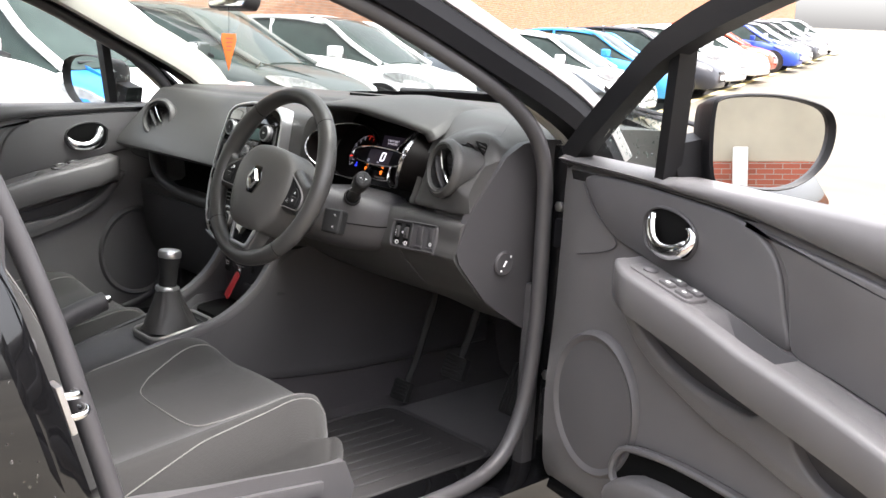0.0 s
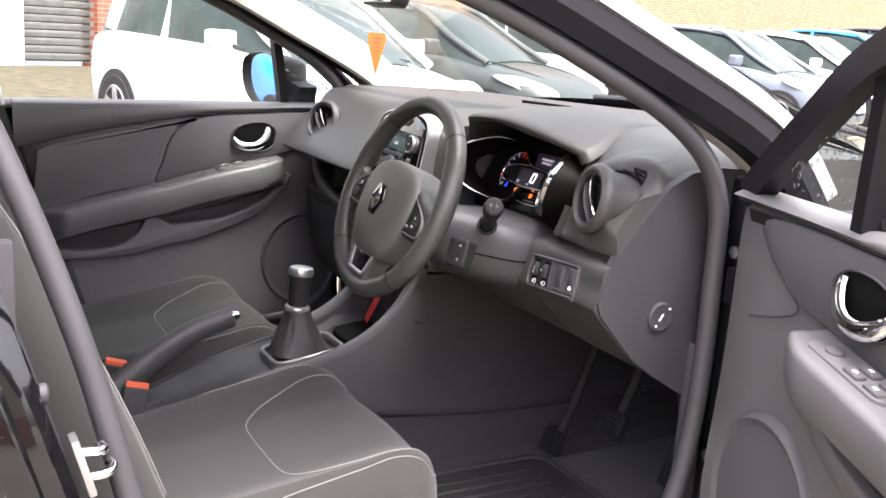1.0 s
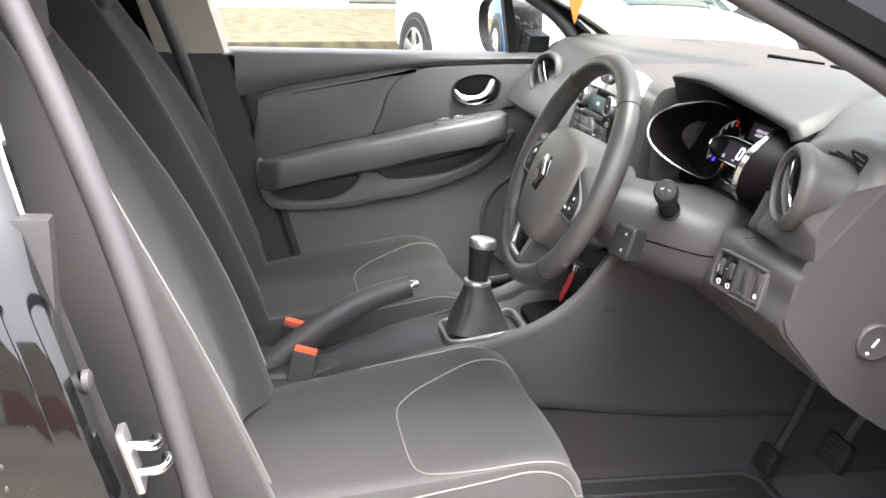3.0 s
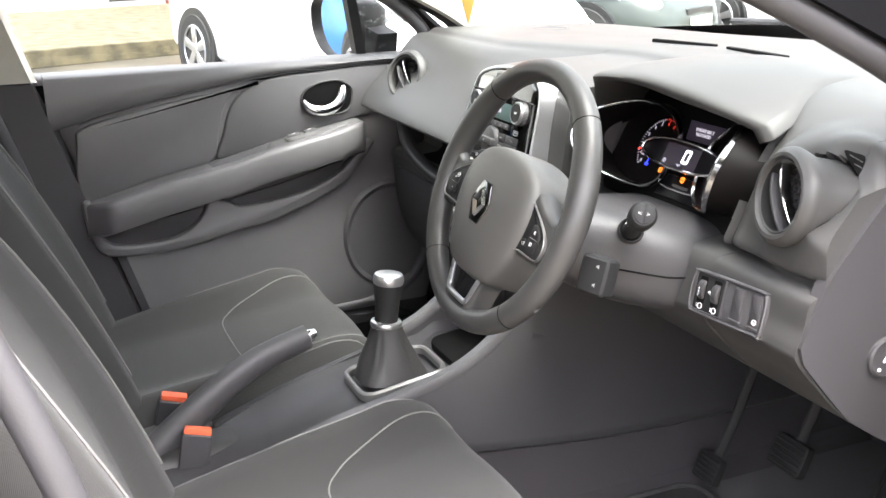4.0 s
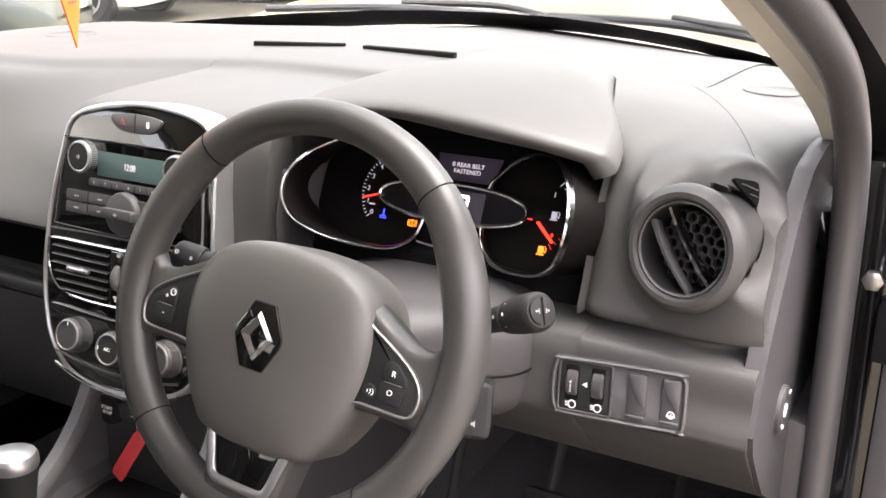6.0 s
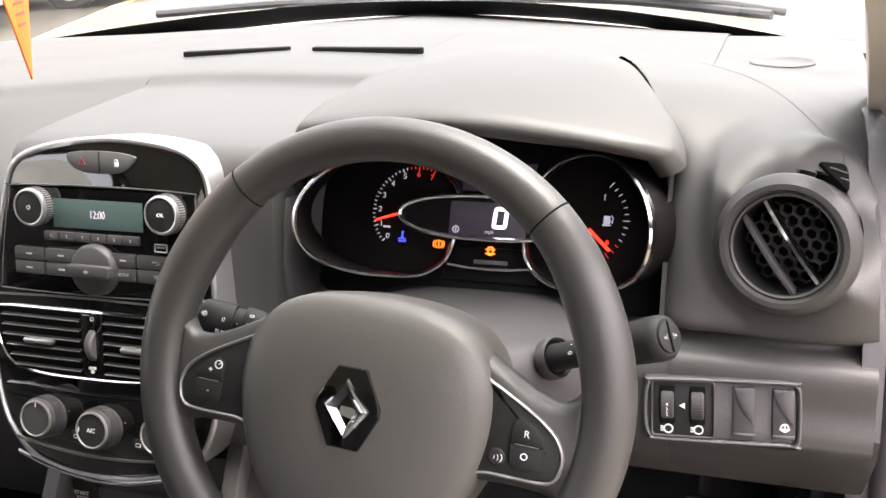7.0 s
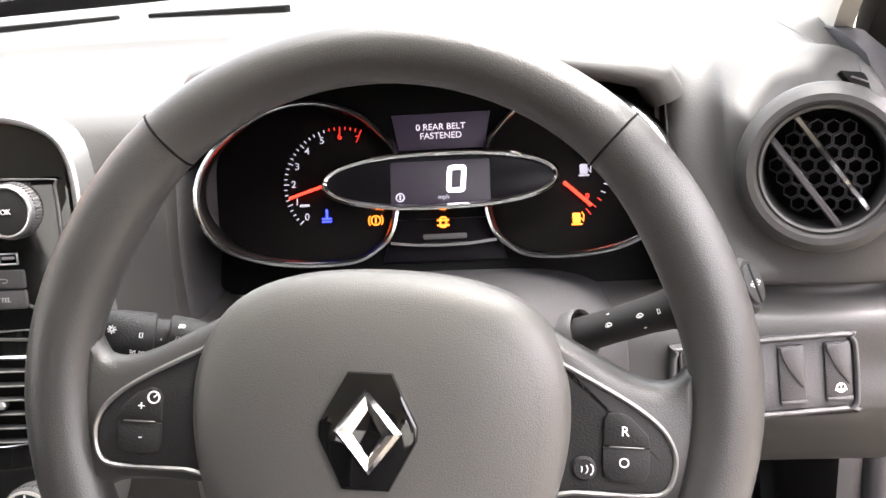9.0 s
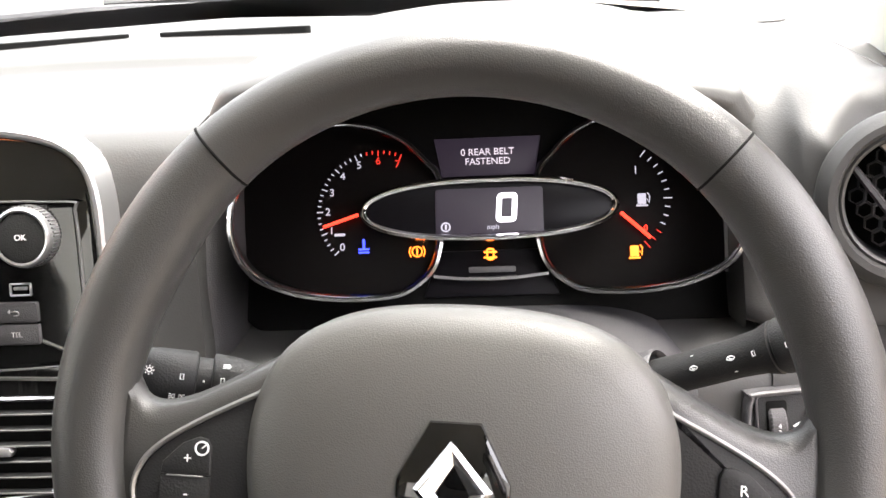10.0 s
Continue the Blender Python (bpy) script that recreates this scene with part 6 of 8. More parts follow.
# spokes
for sg in (1, -1):
    bm = B()
    rows = []
    for x, y1, y0, zt, zb in ((0.080, 0.038, -0.059, 0.008, -0.03), (0.094, 0.030, -0.0575, 0.011, -0.028), (0.110, 0.0215, -0.0565, 0.011, -0.026), (0.126, 0.0135, -0.0565, 0.010, -0.022), (0.141, 0.0095, -0.058, 0.009, -0.018), (0.151, 0.0135, -0.066, 0.008, -0.014), (0.159, 0.030, -0.084, 0.006, -0.010), (0.166, 0.050, -0.104, 0.004, -0.008)):
        mid = (y1 + y0) / 2
        rows.append([Vector((sg * x, y, z)) for y, z in ((y1 - 0.006, zb), (y1, (zt + zb) / 2), (y1 - 0.004, zt - 0.004), (y1 - 0.011, zt), (mid, zt), (y0 + 0.011, zt), (y0 + 0.004, zt - 0.004), (y0, (zt + zb) / 2), (y0 + 0.006, zb))])
    loft(bm, [list(r) for r in zip(*[cat(c, 3) for c in zip(*rows)])])
    sp = part("spoke", bm, LEATHER, wheel, "leather-covered side spoke", angle=60)
    tr = [(0.084, 0.0215), (0.0945, 0.0167), (0.109, 0.0095), (0.123, 0.0020), (0.136, -0.0062), (0.1455, -0.0150), (0.1505, -0.0260), (0.1500, -0.0365), (0.1465, -0.0440), (0.139, -0.0475), (0.12, -0.0480), (0.10, -0.0480), (0.084, -0.0480), (0.082, -0.015)]
    trim = [(p.x, p.y) for p in cat([(sg * x, y, 0) for x, y in tr], 4, True)]
    bm = B()
    frame_bar(bm, trim, 0.0024, -0.01, 0.0132, 0.001)
    part("spoke_trim", bm, SILVER_TRIM, sp, "satin silver trim")
    bm = B()
    slab(bm, inset2(trim, 0.0025), -0.012, 0.0118, 0.001)
    part("spoke_plate", bm, STALK, sp)
    bx0, bx1 = 0.1135, 0.1365
    upper = [(bx0, -0.0222), (bx0, -0.0095), (bx0 + 0.002, -0.0060), (bx0 + 0.006, -0.0050), (bx0 + 0.013, -0.0078), (bx1 - 0.0045, -0.0130), (bx1 - 0.001, -0.0165), (bx1, -0.0222)]
    lower = [(bx0, -0.0232), (bx1, -0.0232), (bx1, -0.034), (bx1 - 0.0015, -0.0380), (bx1 - 0.005, -0.0398), (bx0 + 0.006, -0.0398), (bx0 + 0.0015, -0.0380), (bx0, -0.034)]
    for j, shape in enumerate((upper, lower)):
        bm = B()
        slab(bm, [(sg * x, y) for x, y in shape], 0.004, 0.0143, 0.0010)
        bt = part("spoke_button", bm, STALK, sp)
        word = {(1, 0): "R", (1, 1): "O", (-1, 0): "+", (-1, 1): "-"}[(sg, j)]
        part("button_print", text_bm(word, 0.0068, T(sg * (bx0 + 0.0105), -0.0150 if j == 0 else -0.0305, 0.0146)), WHITE_INK, bt)
    bm = B()
    block(bm, (0.017, 0.0006, 0.0012), T(sg * (bx0 + bx1) / 2, -0.0227, 0.0141), 0.0002, 1)
    part("button_divider", bm, SILVER_TRIM, sp)
    if sg > 0:
        bm = B()
        lathe(bm, [(0.0062, 0.008), (0.0062, 0.0128), (0.005, 0.0138), (0, 0.0138)], 18, T(0.1045, -0.0345, 0), (True, False))
        vb_ = part("voice_button", bm, STALK, sp)
        bm = B()
        for k in (0, 1, 2):
            tube(bm, [Vector((0.1025 + 0.0018 * k + 0.001 * math.cos(a) * (1 + k), -0.0345 + 0.0016 * (1 + 0.5 * k) * math.sin(a), 0.0141)) for a in (-1, -0.5, 0, 0.5, 1)], 0.0003, 6)
        part("button_print", bm, WHITE_INK, vb_)
    else:
        bm = B()
        lathe(bm, [(0.0034, 0.0138), (0.0034, 0.015), (0.0026, 0.015), (0.0026, 0.0138)], 16, T(-0.1175, -0.0100, 0), (False, False))
        tube(bm, [Vector((-0.1175, -0.0100, 0.0146)), Vector((-0.1150, -0.0078, 0.0146))], 0.0004, 6)
        part("cruise_symbol", bm, WHITE_INK, sp)
low_out = [(p.x, p.y) for p in cat([(-0.060, -0.098, 0), (-0.0475, -0.120, 0), (-0.0415, -0.146, 0), (-0.0405, -0.160, 0), (-0.050, -0.172, 0), (0.0, -0.182, 0), (0.050, -0.172, 0), (0.0405, -0.160, 0), (0.0415, -0.146, 0), (0.0475, -0.120, 0), (0.060, -0.098, 0), (0.0, -0.09, 0)], 4, True)]
bm = B()
slab(bm, low_out, -0.022, 0.0120, 0.006)
ls = part("lower_spoke", bm, LEATHER, wheel, "dark leather-grained lower spoke", angle=60)
bm = B()
slab(bm, [(-0.040, -0.108), (-0.0285, -0.145), (-0.022, -0.150), (0.022, -0.150), (0.0285, -0.145), (0.040, -0.108)], 0.006, 0.0128, 0.001)
part("lower_plate", bm, BLACK_GLOSS, ls, "glossy black plate")
bm = B()
path = cat([(-0.0425, -0.108, 0.0115), (-0.0365, -0.128, 0.0115), (-0.0315, -0.1455, 0.0115), (-0.0255, -0.1520, 0.0115), (-0.012, -0.1530, 0.0115), (0.012, -0.1530, 0.0115), (0.0255, -0.1520, 0.0115), (0.0315, -0.1455, 0.0115), (0.0365, -0.128, 0.0115), (0.0425, -0.108, 0.0115)], 4)
strip(bm, path, [(-0.0042, -0.008), (0.0042, -0.008), (0.0042, 0.0018), (0.0020, 0.0034), (-0.0020, 0.0034), (-0.0042, 0.0018)], (0, 0, 1))
part("lower_trim", bm, SATIN, ls, "satin silver trim of the lower spoke")

# ---- stalks ----


def glyph(parent, m, strokes, r=0.00032):
    """A small printed symbol drawn with thin strokes; points in millimetres."""
    bm = B()
    for st in strokes:
        tube(bm, [m @ Vector((x / 1000, y / 1000, 0)) for x, y in st], r, 5)
    return part("stalk_symbol", bm, WHITE_INK, parent)


def arc_mm(cx, cy, r, a0, a1, n=10):
    return [(cx + r * math.cos(radians(a0 + (a1 - a0) * k / n)), cy + r * math.sin(radians(a0 + (a1 - a0) * k / n))) for k in range(n + 1)]


ZERO = [[(-0.8, -1.3), (-0.8, 1.3), (0.8, 1.3), (0.8, -1.3), (-0.8, -1.3)]]
SUN_MARK = [arc_mm(0, 0, 1.1, 0, 360)] + [[(1.7 * math.cos(k * 0.785), 1.7 * math.sin(k * 0.785)), (2.5 * math.cos(k * 0.785), 2.5 * math.sin(k * 0.785))] for k in range(8)]
LAMP_MARK = [arc_mm(-1.0, 0, 1.3, 90, 270), [(-1.0, -1.3), (-1.0, 1.3)], arc_mm(1.2, 0, 1.3, -90, 90), [(1.2, -1.3), (1.2, 1.3)]] + [[(-2.6, y), (-3.8, y * 1.4)] for y in (-1.1, 0, 1.1)] + [[(2.8, y), (4.0, y * 1.4)] for y in (-1.1, 0, 1.1)]
BEAM_MARK = [arc_mm(0.6, 0, 1.3, -90, 90), [(0.6, -1.3), (0.6, 1.3)]] + [[(0.0, y), (-1.8, y - 0.5)] for y in (-1.0, 0, 1.0)]
WIPE_MARK = [arc_mm(0, -1.5, 3.0, 35, 145), arc_mm(0, -1.5, 1.4, 35, 145), [(1.15, -0.7), (2.45, 0.2)], [(-1.15, -0.7), (-2.45, 0.2)], [(0, -1.2), (-1.0, 1.2)]]
DASH_MARK = [[(-0.8, 0), (0.8, 0)]]
DROP_MARK = [[(-1.6, 0.5), (-1.6, -0.3)], [(0, 0.6), (0, -0.3)], [(1.6, 0.5), (1.6, -0.3)], [(0, 1.4), (0, 3.2)], [(-0.8, 2.4), (0, 3.3), (0.8, 2.4)]]


def stalk(name, label, base, tip, profile, marks, right):
    """A lever turned about the line from base to tip; marks: (share of the length, degrees round, radius, strokes)."""
    base, tip = Vector(base), Vector(tip)
    d = (tip - base).normalized()
    L = (tip - base).length
    eye = Vector((0.24, -0.62, 0.34)) if right < 0 else Vector((-0.02, -0.70, 0.28))
    out = (eye - d * eye.dot(d)).normalized()
    xa = d * right
    ya = out.cross(xa)
    m = axes(base, out, d.cross(out))
    st = thing(name, label, "stalk")
    bm = B()
    lathe(bm, [(r, f * L) for f, r in profile], 32, m, (True, False))
    lever = part("lever", bm, STALK, st)
    for f, turn, r, strokes in marks:
        o = out * math.cos(radians(turn)) + ya * math.sin(radians(turn))
        glyph(lever, axes(base + d * (L * f) + o * r, xa, o.cross(xa)), strokes)
    return m, L, lever


m, L, lever = stalk("indicator_stalk", "black indicator and light stalk with white symbols", (0.325, 0.107, 0.920), (0.2045, 0.077, 0.954),
                    [(-0.05, 0.0105), (0.2, 0.0092), (0.42, 0.0095), (0.50, 0.0118), (0.62, 0.0145), (0.705, 0.0152), (0.712, 0.0146), (0.716, 0.0125), (0.772, 0.0125), (0.776, 0.0146), (0.785, 0.0153), (0.93, 0.0150), (0.975, 0.0142), (0.992, 0.0125), (1.0, 0.0105), (1.0, 0.0)],
                    [(0.955, 8, 0.0149, SUN_MARK), (0.83, 2, 0.0153, ZERO), (0.84, -38, 0.0153, LAMP_MARK), (0.745, -2, 0.0125, [arc_mm(0, 0, 0.35, 0, 360)]), (0.675, 2, 0.0150, ZERO), (0.675, -38, 0.0150, BEAM_MARK), (0.665, 34, 0.0148, BEAM_MARK), (0.35, 4, 0.0094, DASH_MARK)], -1)
m, L, lever = stalk("wiper_stalk", "black wiper stalk with white symbols and split end button", (0.484, 0.163, 0.904), (0.575, 0.115, 0.954),
                    [(-0.06, 0.0118), (0.1, 0.0112), (0.40, 0.0114), (0.52, 0.0125), (0.575, 0.0145), (0.60, 0.0152), (0.606, 0.0140), (0.616, 0.0140), (0.622, 0.0155), (0.75, 0.0170), (0.92, 0.0175), (0.975, 0.0168), (1.0, 0.0140), (1.0, 0.0)],
                    [(0.20, 8, 0.0112, WIPE_MARK), (0.20, 48, 0.0112, DASH_MARK), (0.40, 8, 0.0114, WIPE_MARK), (0.40, -32, 0.0114, DASH_MARK), (0.52, 6, 0.0126, ZERO), (0.70, 6, 0.0166, ZERO), (0.70, 40, 0.0166, DASH_MARK), (0.70, -34, 0.0166, DASH_MARK)], 1)
for sg in (-1, 1):
    half = [(0.0118 * math.cos(radians(sg * q)), 0.0118 * math.sin(radians(sg * q)) + sg * 0.0004) for q in range(4, 177, 9)]
    bm = B()
    slab(bm, half, L - 0.001, L + 0.0022, 0.0006, m @ pose(0, 0, 0, 0, 0, -90))
    eb = part("end_button", bm, STALK, lever, "half-round end button with drop symbols")
    glyph(eb, m @ pose(0, 0, L + 0.0024, 0, 0, 90 + (90 - 90 * sg)) @ T(0, 0.0036, 0), DROP_MARK, 0.0003)
# collar where the lever leaves the column; a black disc paints its hollow's shade
bm = B()
lathe(bm, [(0.0178, -0.012), (0.0178, -0.004), (0.0165, -0.002), (0.0150, -0.004), (0.0148, -0.006)], 32, m, (False, False))
boot = part("lever_boot", bm, PLASTIC_DARK, lever, "round collar on the column")
bm = B()
lathe(bm, [(0.0150, -0.0058), (0.0, -0.0055)], 32, m, (False, False))
part("boot_shade", bm, BLACK_MATT, boot)
sat = thing("audio_remote", "black audio remote pod behind the steering wheel", "remote")
bm = B()
SM = axes((0.520, 0.090, 0.862), (0.9, 0.35, -0.05), (0, 0.3, 1))
block(bm, (0.042, 0.050, 0.03), SM, 0.009, 3)
body = part("pod_body", bm, STALK, sat)
for yy in (0.016, -0.014):
    bm = B()
    slab(bm, [(-0.0016, 0.0012), (0.0, 0.0012), (0.002, 0.0028), (0.002, -0.0028), (0.0, -0.0012), (-0.0016, -0.0012)][::-1], 0.014, 0.0156, 0.0002, SM @ T(0.006, yy * 0.8, 0))
    part("volume_symbol", bm, DULL_INK, body)

# ---- pedals ----
for nm, lab, x, y, z, w, h in (("throttle_pedal", "tall black ribbed throttle pedal on a dark arm", 0.577, 0.60, 0.418, 0.050, 0.125), ("brake_pedal", "black ribbed rubber brake pedal on a dark arm", 0.40, 0.57, 0.43, 0.075, 0.058), ("clutch_pedal", "black ribbed rubber clutch pedal on a dark arm", 0.235, 0.541, 0.325, 0.06, 0.055)):
    pd = thing(nm, lab, "pedal", None, "pedals")
    pm = axes((x, y, z), (1, 0, 0), (0, 0.4, 1))
    bm = B()
    slab(bm, rrect(w, h, 0.008), -0.01, 0.006, 0.003, pm)
    pad = part("pad", bm, STALK, pd)
    for k in range(5):
        bm = B()
        if h > 0.1:
            block(bm, (0.004, h * 0.88, 0.004), pm @ T((k - 2) * w * 0.18, 0, 0.007), 0.001, 1)
        else:
            block(bm, (w * 0.85, 0.004, 0.004), pm @ T(0, (k - 2) * h * 0.17, 0.007), 0.001, 1)
        part("rib", bm, STALK, pad)
    bm = B()
    tube(bm, [Vector((x, y + 0.012, z)), Vector((x, y + 0.05, z + 0.08)), Vector((x, y + 0.10, z + 0.22)), Vector((x, y + 0.12, z + 0.34))], 0.010, 8, False, 0.6)
    part("arm", bm, STALK, pd, "black painted pedal arm")
# ---- tunnel console ----
console = thing("centre_console", "dark plastic tunnel console with grey side rails", "console")
RAIL = [(0.235, 0.735), (0.205, 0.690), (0.170, 0.640), (0.125, 0.600), (0.07, 0.570), (0.0, 0.549), (-0.08, 0.530), (-0.16, 0.508), (-0.24, 0.478)]
rail_z = [(p.x, p.y) for p in cat([(y, z, 0) for y, z in RAIL], 3)]
bm = B()
rows = []
for y, z in rail_z:
    w = 0.112 - 0.10 * max(0.0, -y - 0.02) ** 1.3
    dip = 0.050 if y > 0.09 else 0.050 - 0.028 * min(1.0, (0.09 - y) / 0.06)
    z = min(z, 0.600)
    rows.append([Vector((CX + sx, y, zz)) for sx, zz in ((-w - 0.008, 0.26), (-w, z - 0.03), (-w + 0.004, z - 0.012), (-w + 0.02, z - dip), (w - 0.02, z - dip), (w - 0.004, z - 0.012), (w, z - 0.03), (w + 0.008, 0.26))])
for y in (-0.35, -0.6):
    rows.append([Vector((CX + sx, y, zz)) for sx, zz in ((-0.093, 0.26), (-0.085, 0.40), (-0.081, 0.42), (-0.07, 0.43), (0.07, 0.43), (0.081, 0.42), (0.085, 0.40), (0.093, 0.26))])
loft(bm, rows)
part("tunnel_cover", bm, PLASTIC_DARK, console, angle=50)
for sx in (-1, 1):
    bm = B()
    path = [Vector((CX + sx * (0.110 - 0.10 * max(0.0, -y - 0.02) ** 1.3), y, z)) for y, z in rail_z if sx > 0 or y > 0.03]
    strip(bm, path, [(-0.012, -0.014), (0.012, -0.014), (0.0125, -0.003), (0.009, 0.002), (-0.009, 0.003), (-0.0125, -0.003)])
    part("side_rail", bm, PLASTIC_MID, console, "satin grey side rail")
    # side panel that sweeps down to the carpet
    bm = B()
    rows = []
    for y, zt, zb in ((-0.30, 0.445, 0.39), (-0.16, 0.495, 0.405), (-0.05, 0.525, 0.415), (0.07, 0.560, 0.413), (0.15, 0.610, 0.405), (0.22, 0.690, 0.396), (0.30, 0.72, 0.387), (0.42, 0.72, 0.377), (0.60, 0.70, 0.371), (0.95, 0.68, 0.37)):
        rows.append([Vector((CX + sx * x, y, z)) for x, z in ((0.100, zt), (0.1195, zt - 0.004), (0.1235, zt - 0.02), (0.126, (zt + zb) / 2), (0.131, zb + 0.02), (0.133, zb + 0.004), (0.128, zb - 0.002), (0.10, zb - 0.002))])
    loft(bm, [list(r) for r in zip(*[cat(c, 3) for c in zip(*rows)])])
    part("footwell_panel", bm, PLASTIC, console, "smooth dark footwell side panel", angle=60)
    bm = B()
    loft(bm, [[Vector((CX + sx * x, y, z)) for x, z in ((0.09, 0.41), (0.118, 0.41), (0.124, 0.36), (0.150, 0.285), (0.19, 0.262), (0.09, 0.262))] for y in (-0.45, 0.1, 0.6, 1.0)])
    part("tunnel_carpet", bm, CARPET, console, "black carpet on the side of the tunnel")
bm = B()
slab(bm, rrect(0.150, 0.10, 0.03, 5), -0.02, 0.004, 0.003, T(CX, 0.150, 0.551) @ pose(0, 0, 0, 6, 0, 0))
part("cup_tray", bm, BLACK_MATT, console)

gear = thing("gear_lever", "gear lever with a chrome-topped knob and leather gaiter", "gear lever")
GX = CX + 0.004
bm = B()
rings = []
for f in [k / 8 for k in range(9)]:
    z = 0.530 + 0.094 * f
    w, d = 0.026 * (1 - f) ** 1.4 + 0.025, 0.038 * (1 - f) ** 1.3 + 0.025
    ring = []
    for k in range(40):
        a = 2 * math.pi * k / 40
        fold = 1 + (0.11 * math.cos(4 * a) + 0.05 * math.sin(7 * a + 2 * f) + 0.03 * math.sin(11 * a)) * math.sin(f * 3.1)
        ring.append(Vector((GX + w * fold * math.copysign(abs(math.cos(a)) ** 0.6, math.cos(a)), -0.002 - 0.006 * f + d * fold * math.copysign(abs(math.sin(a)) ** 0.6, math.sin(a)), z)))
    rings.append(ring)
loft(bm, rings)
part("gaiter", bm, GAITER, gear, "folded grey-black leather gaiter", angle=70)
bm = B()
frame_bar(bm, rrect(0.128, 0.165, 0.030, 5), 0.009, -0.010, 0.006, 0.003, T(GX, 0.005, 0.533) @ pose(0, 0, 0, 9, 0, 0))
part("gaiter_frame", bm, SILVER_TRIM, gear, "satin silver gaiter frame")
km = axes((GX - 0.002, -0.008, 0.626), (1, 0, 0), (0, 0.995, -0.08))
bm = B()
lathe(bm, [(0.024, -0.010), (0.0275, -0.003), (0.028, 0.001), (0.0265, 0.005), (0.019, 0.007)], 28, km)
part("collar", bm, SATIN, gear, "silver collar")
bm = B()
lathe(bm, [(0.0205, 0.0), (0.0205, 0.018), (0.0220, 0.042), (0.0248, 0.064), (0.0258, 0.074)], 28, km)
part("knob", bm, STALK, gear, "black gear knob")
bm = B()
lathe(bm, [(0.0255, 0.073), (0.0270, 0.078), (0.0266, 0.086), (0.0242, 0.0905), (0.016, 0.0925), (0.0, 0.0930)], 32, km, (True, False))
part("knob_cap", bm, SATIN, gear, "chrome knob cap")

brake = thing("handbrake", "dark grey handbrake lever with a bright button", "handbrake")
bm = B()
path = cat([(-0.045, -0.43, 0.42), (-0.05, -0.36, 0.475), (-0.055, -0.29, 0.527), (-0.06, -0.215, 0.568), (-0.06, -0.13, 0.595)], 5)
n = len(path)
tube(bm, path, [0.037 - 0.011 * k / n for k in range(n)], 16, False, 0.8)
part("grip", bm, PLASTIC, brake, "grained grey grip")
bm = B()
d = (path[-1] - path[-2]).normalized()
tube(bm, [path[-1] - d * 0.004, path[-1] + d * 0.006, path[-1] + d * 0.016], [0.012, 0.0115, 0.008], 14)
part("button", bm, CHROME, brake, "bright release button")
bm = B()
loft(bm, [[Vector((-0.03 + x, y, z)) for x, y in rrect(0.085 * f + 0.02, 0.22 * f + 0.03, 0.02, 4, -0.01, -0.33)] for f, z in ((1, 0.42), (0.85, 0.435), (0.45, 0.448))])
part("brake_gaiter", bm, GAITER, brake)

for x, y, z, lean in ((-0.135, -0.36, 0.487, 8), (0.005, -0.345, 0.484, -8)):
    bk = thing("belt_buckle", "black seat belt buckle with an orange release button", "belt buckle", None, "belt buckles")
    m = pose(x, y, z, 0, lean, 0) @ pose(0, 0, 0, 0, 12, 78)
    bm = B()
    block(bm, (0.05, 0.024, 0.11), m @ T(0, 0, -0.055), 0.006, 3)
    part("housing", bm, PLASTIC_DARK, bk)
    bm = B()
    block(bm, (0.045, 0.017, 0.014), m @ T(0, 0, 0.003), 0.004, 2)
    part("release_button", bm, ORANGE_BUCKLE, bk, "orange release button")
    bm = B()
    block(bm, (0.03, 0.006, 0.16), m @ T(0, 0, -0.17), 0.002, 1)
    part("stem", bm, BLACK_MATT, bk)


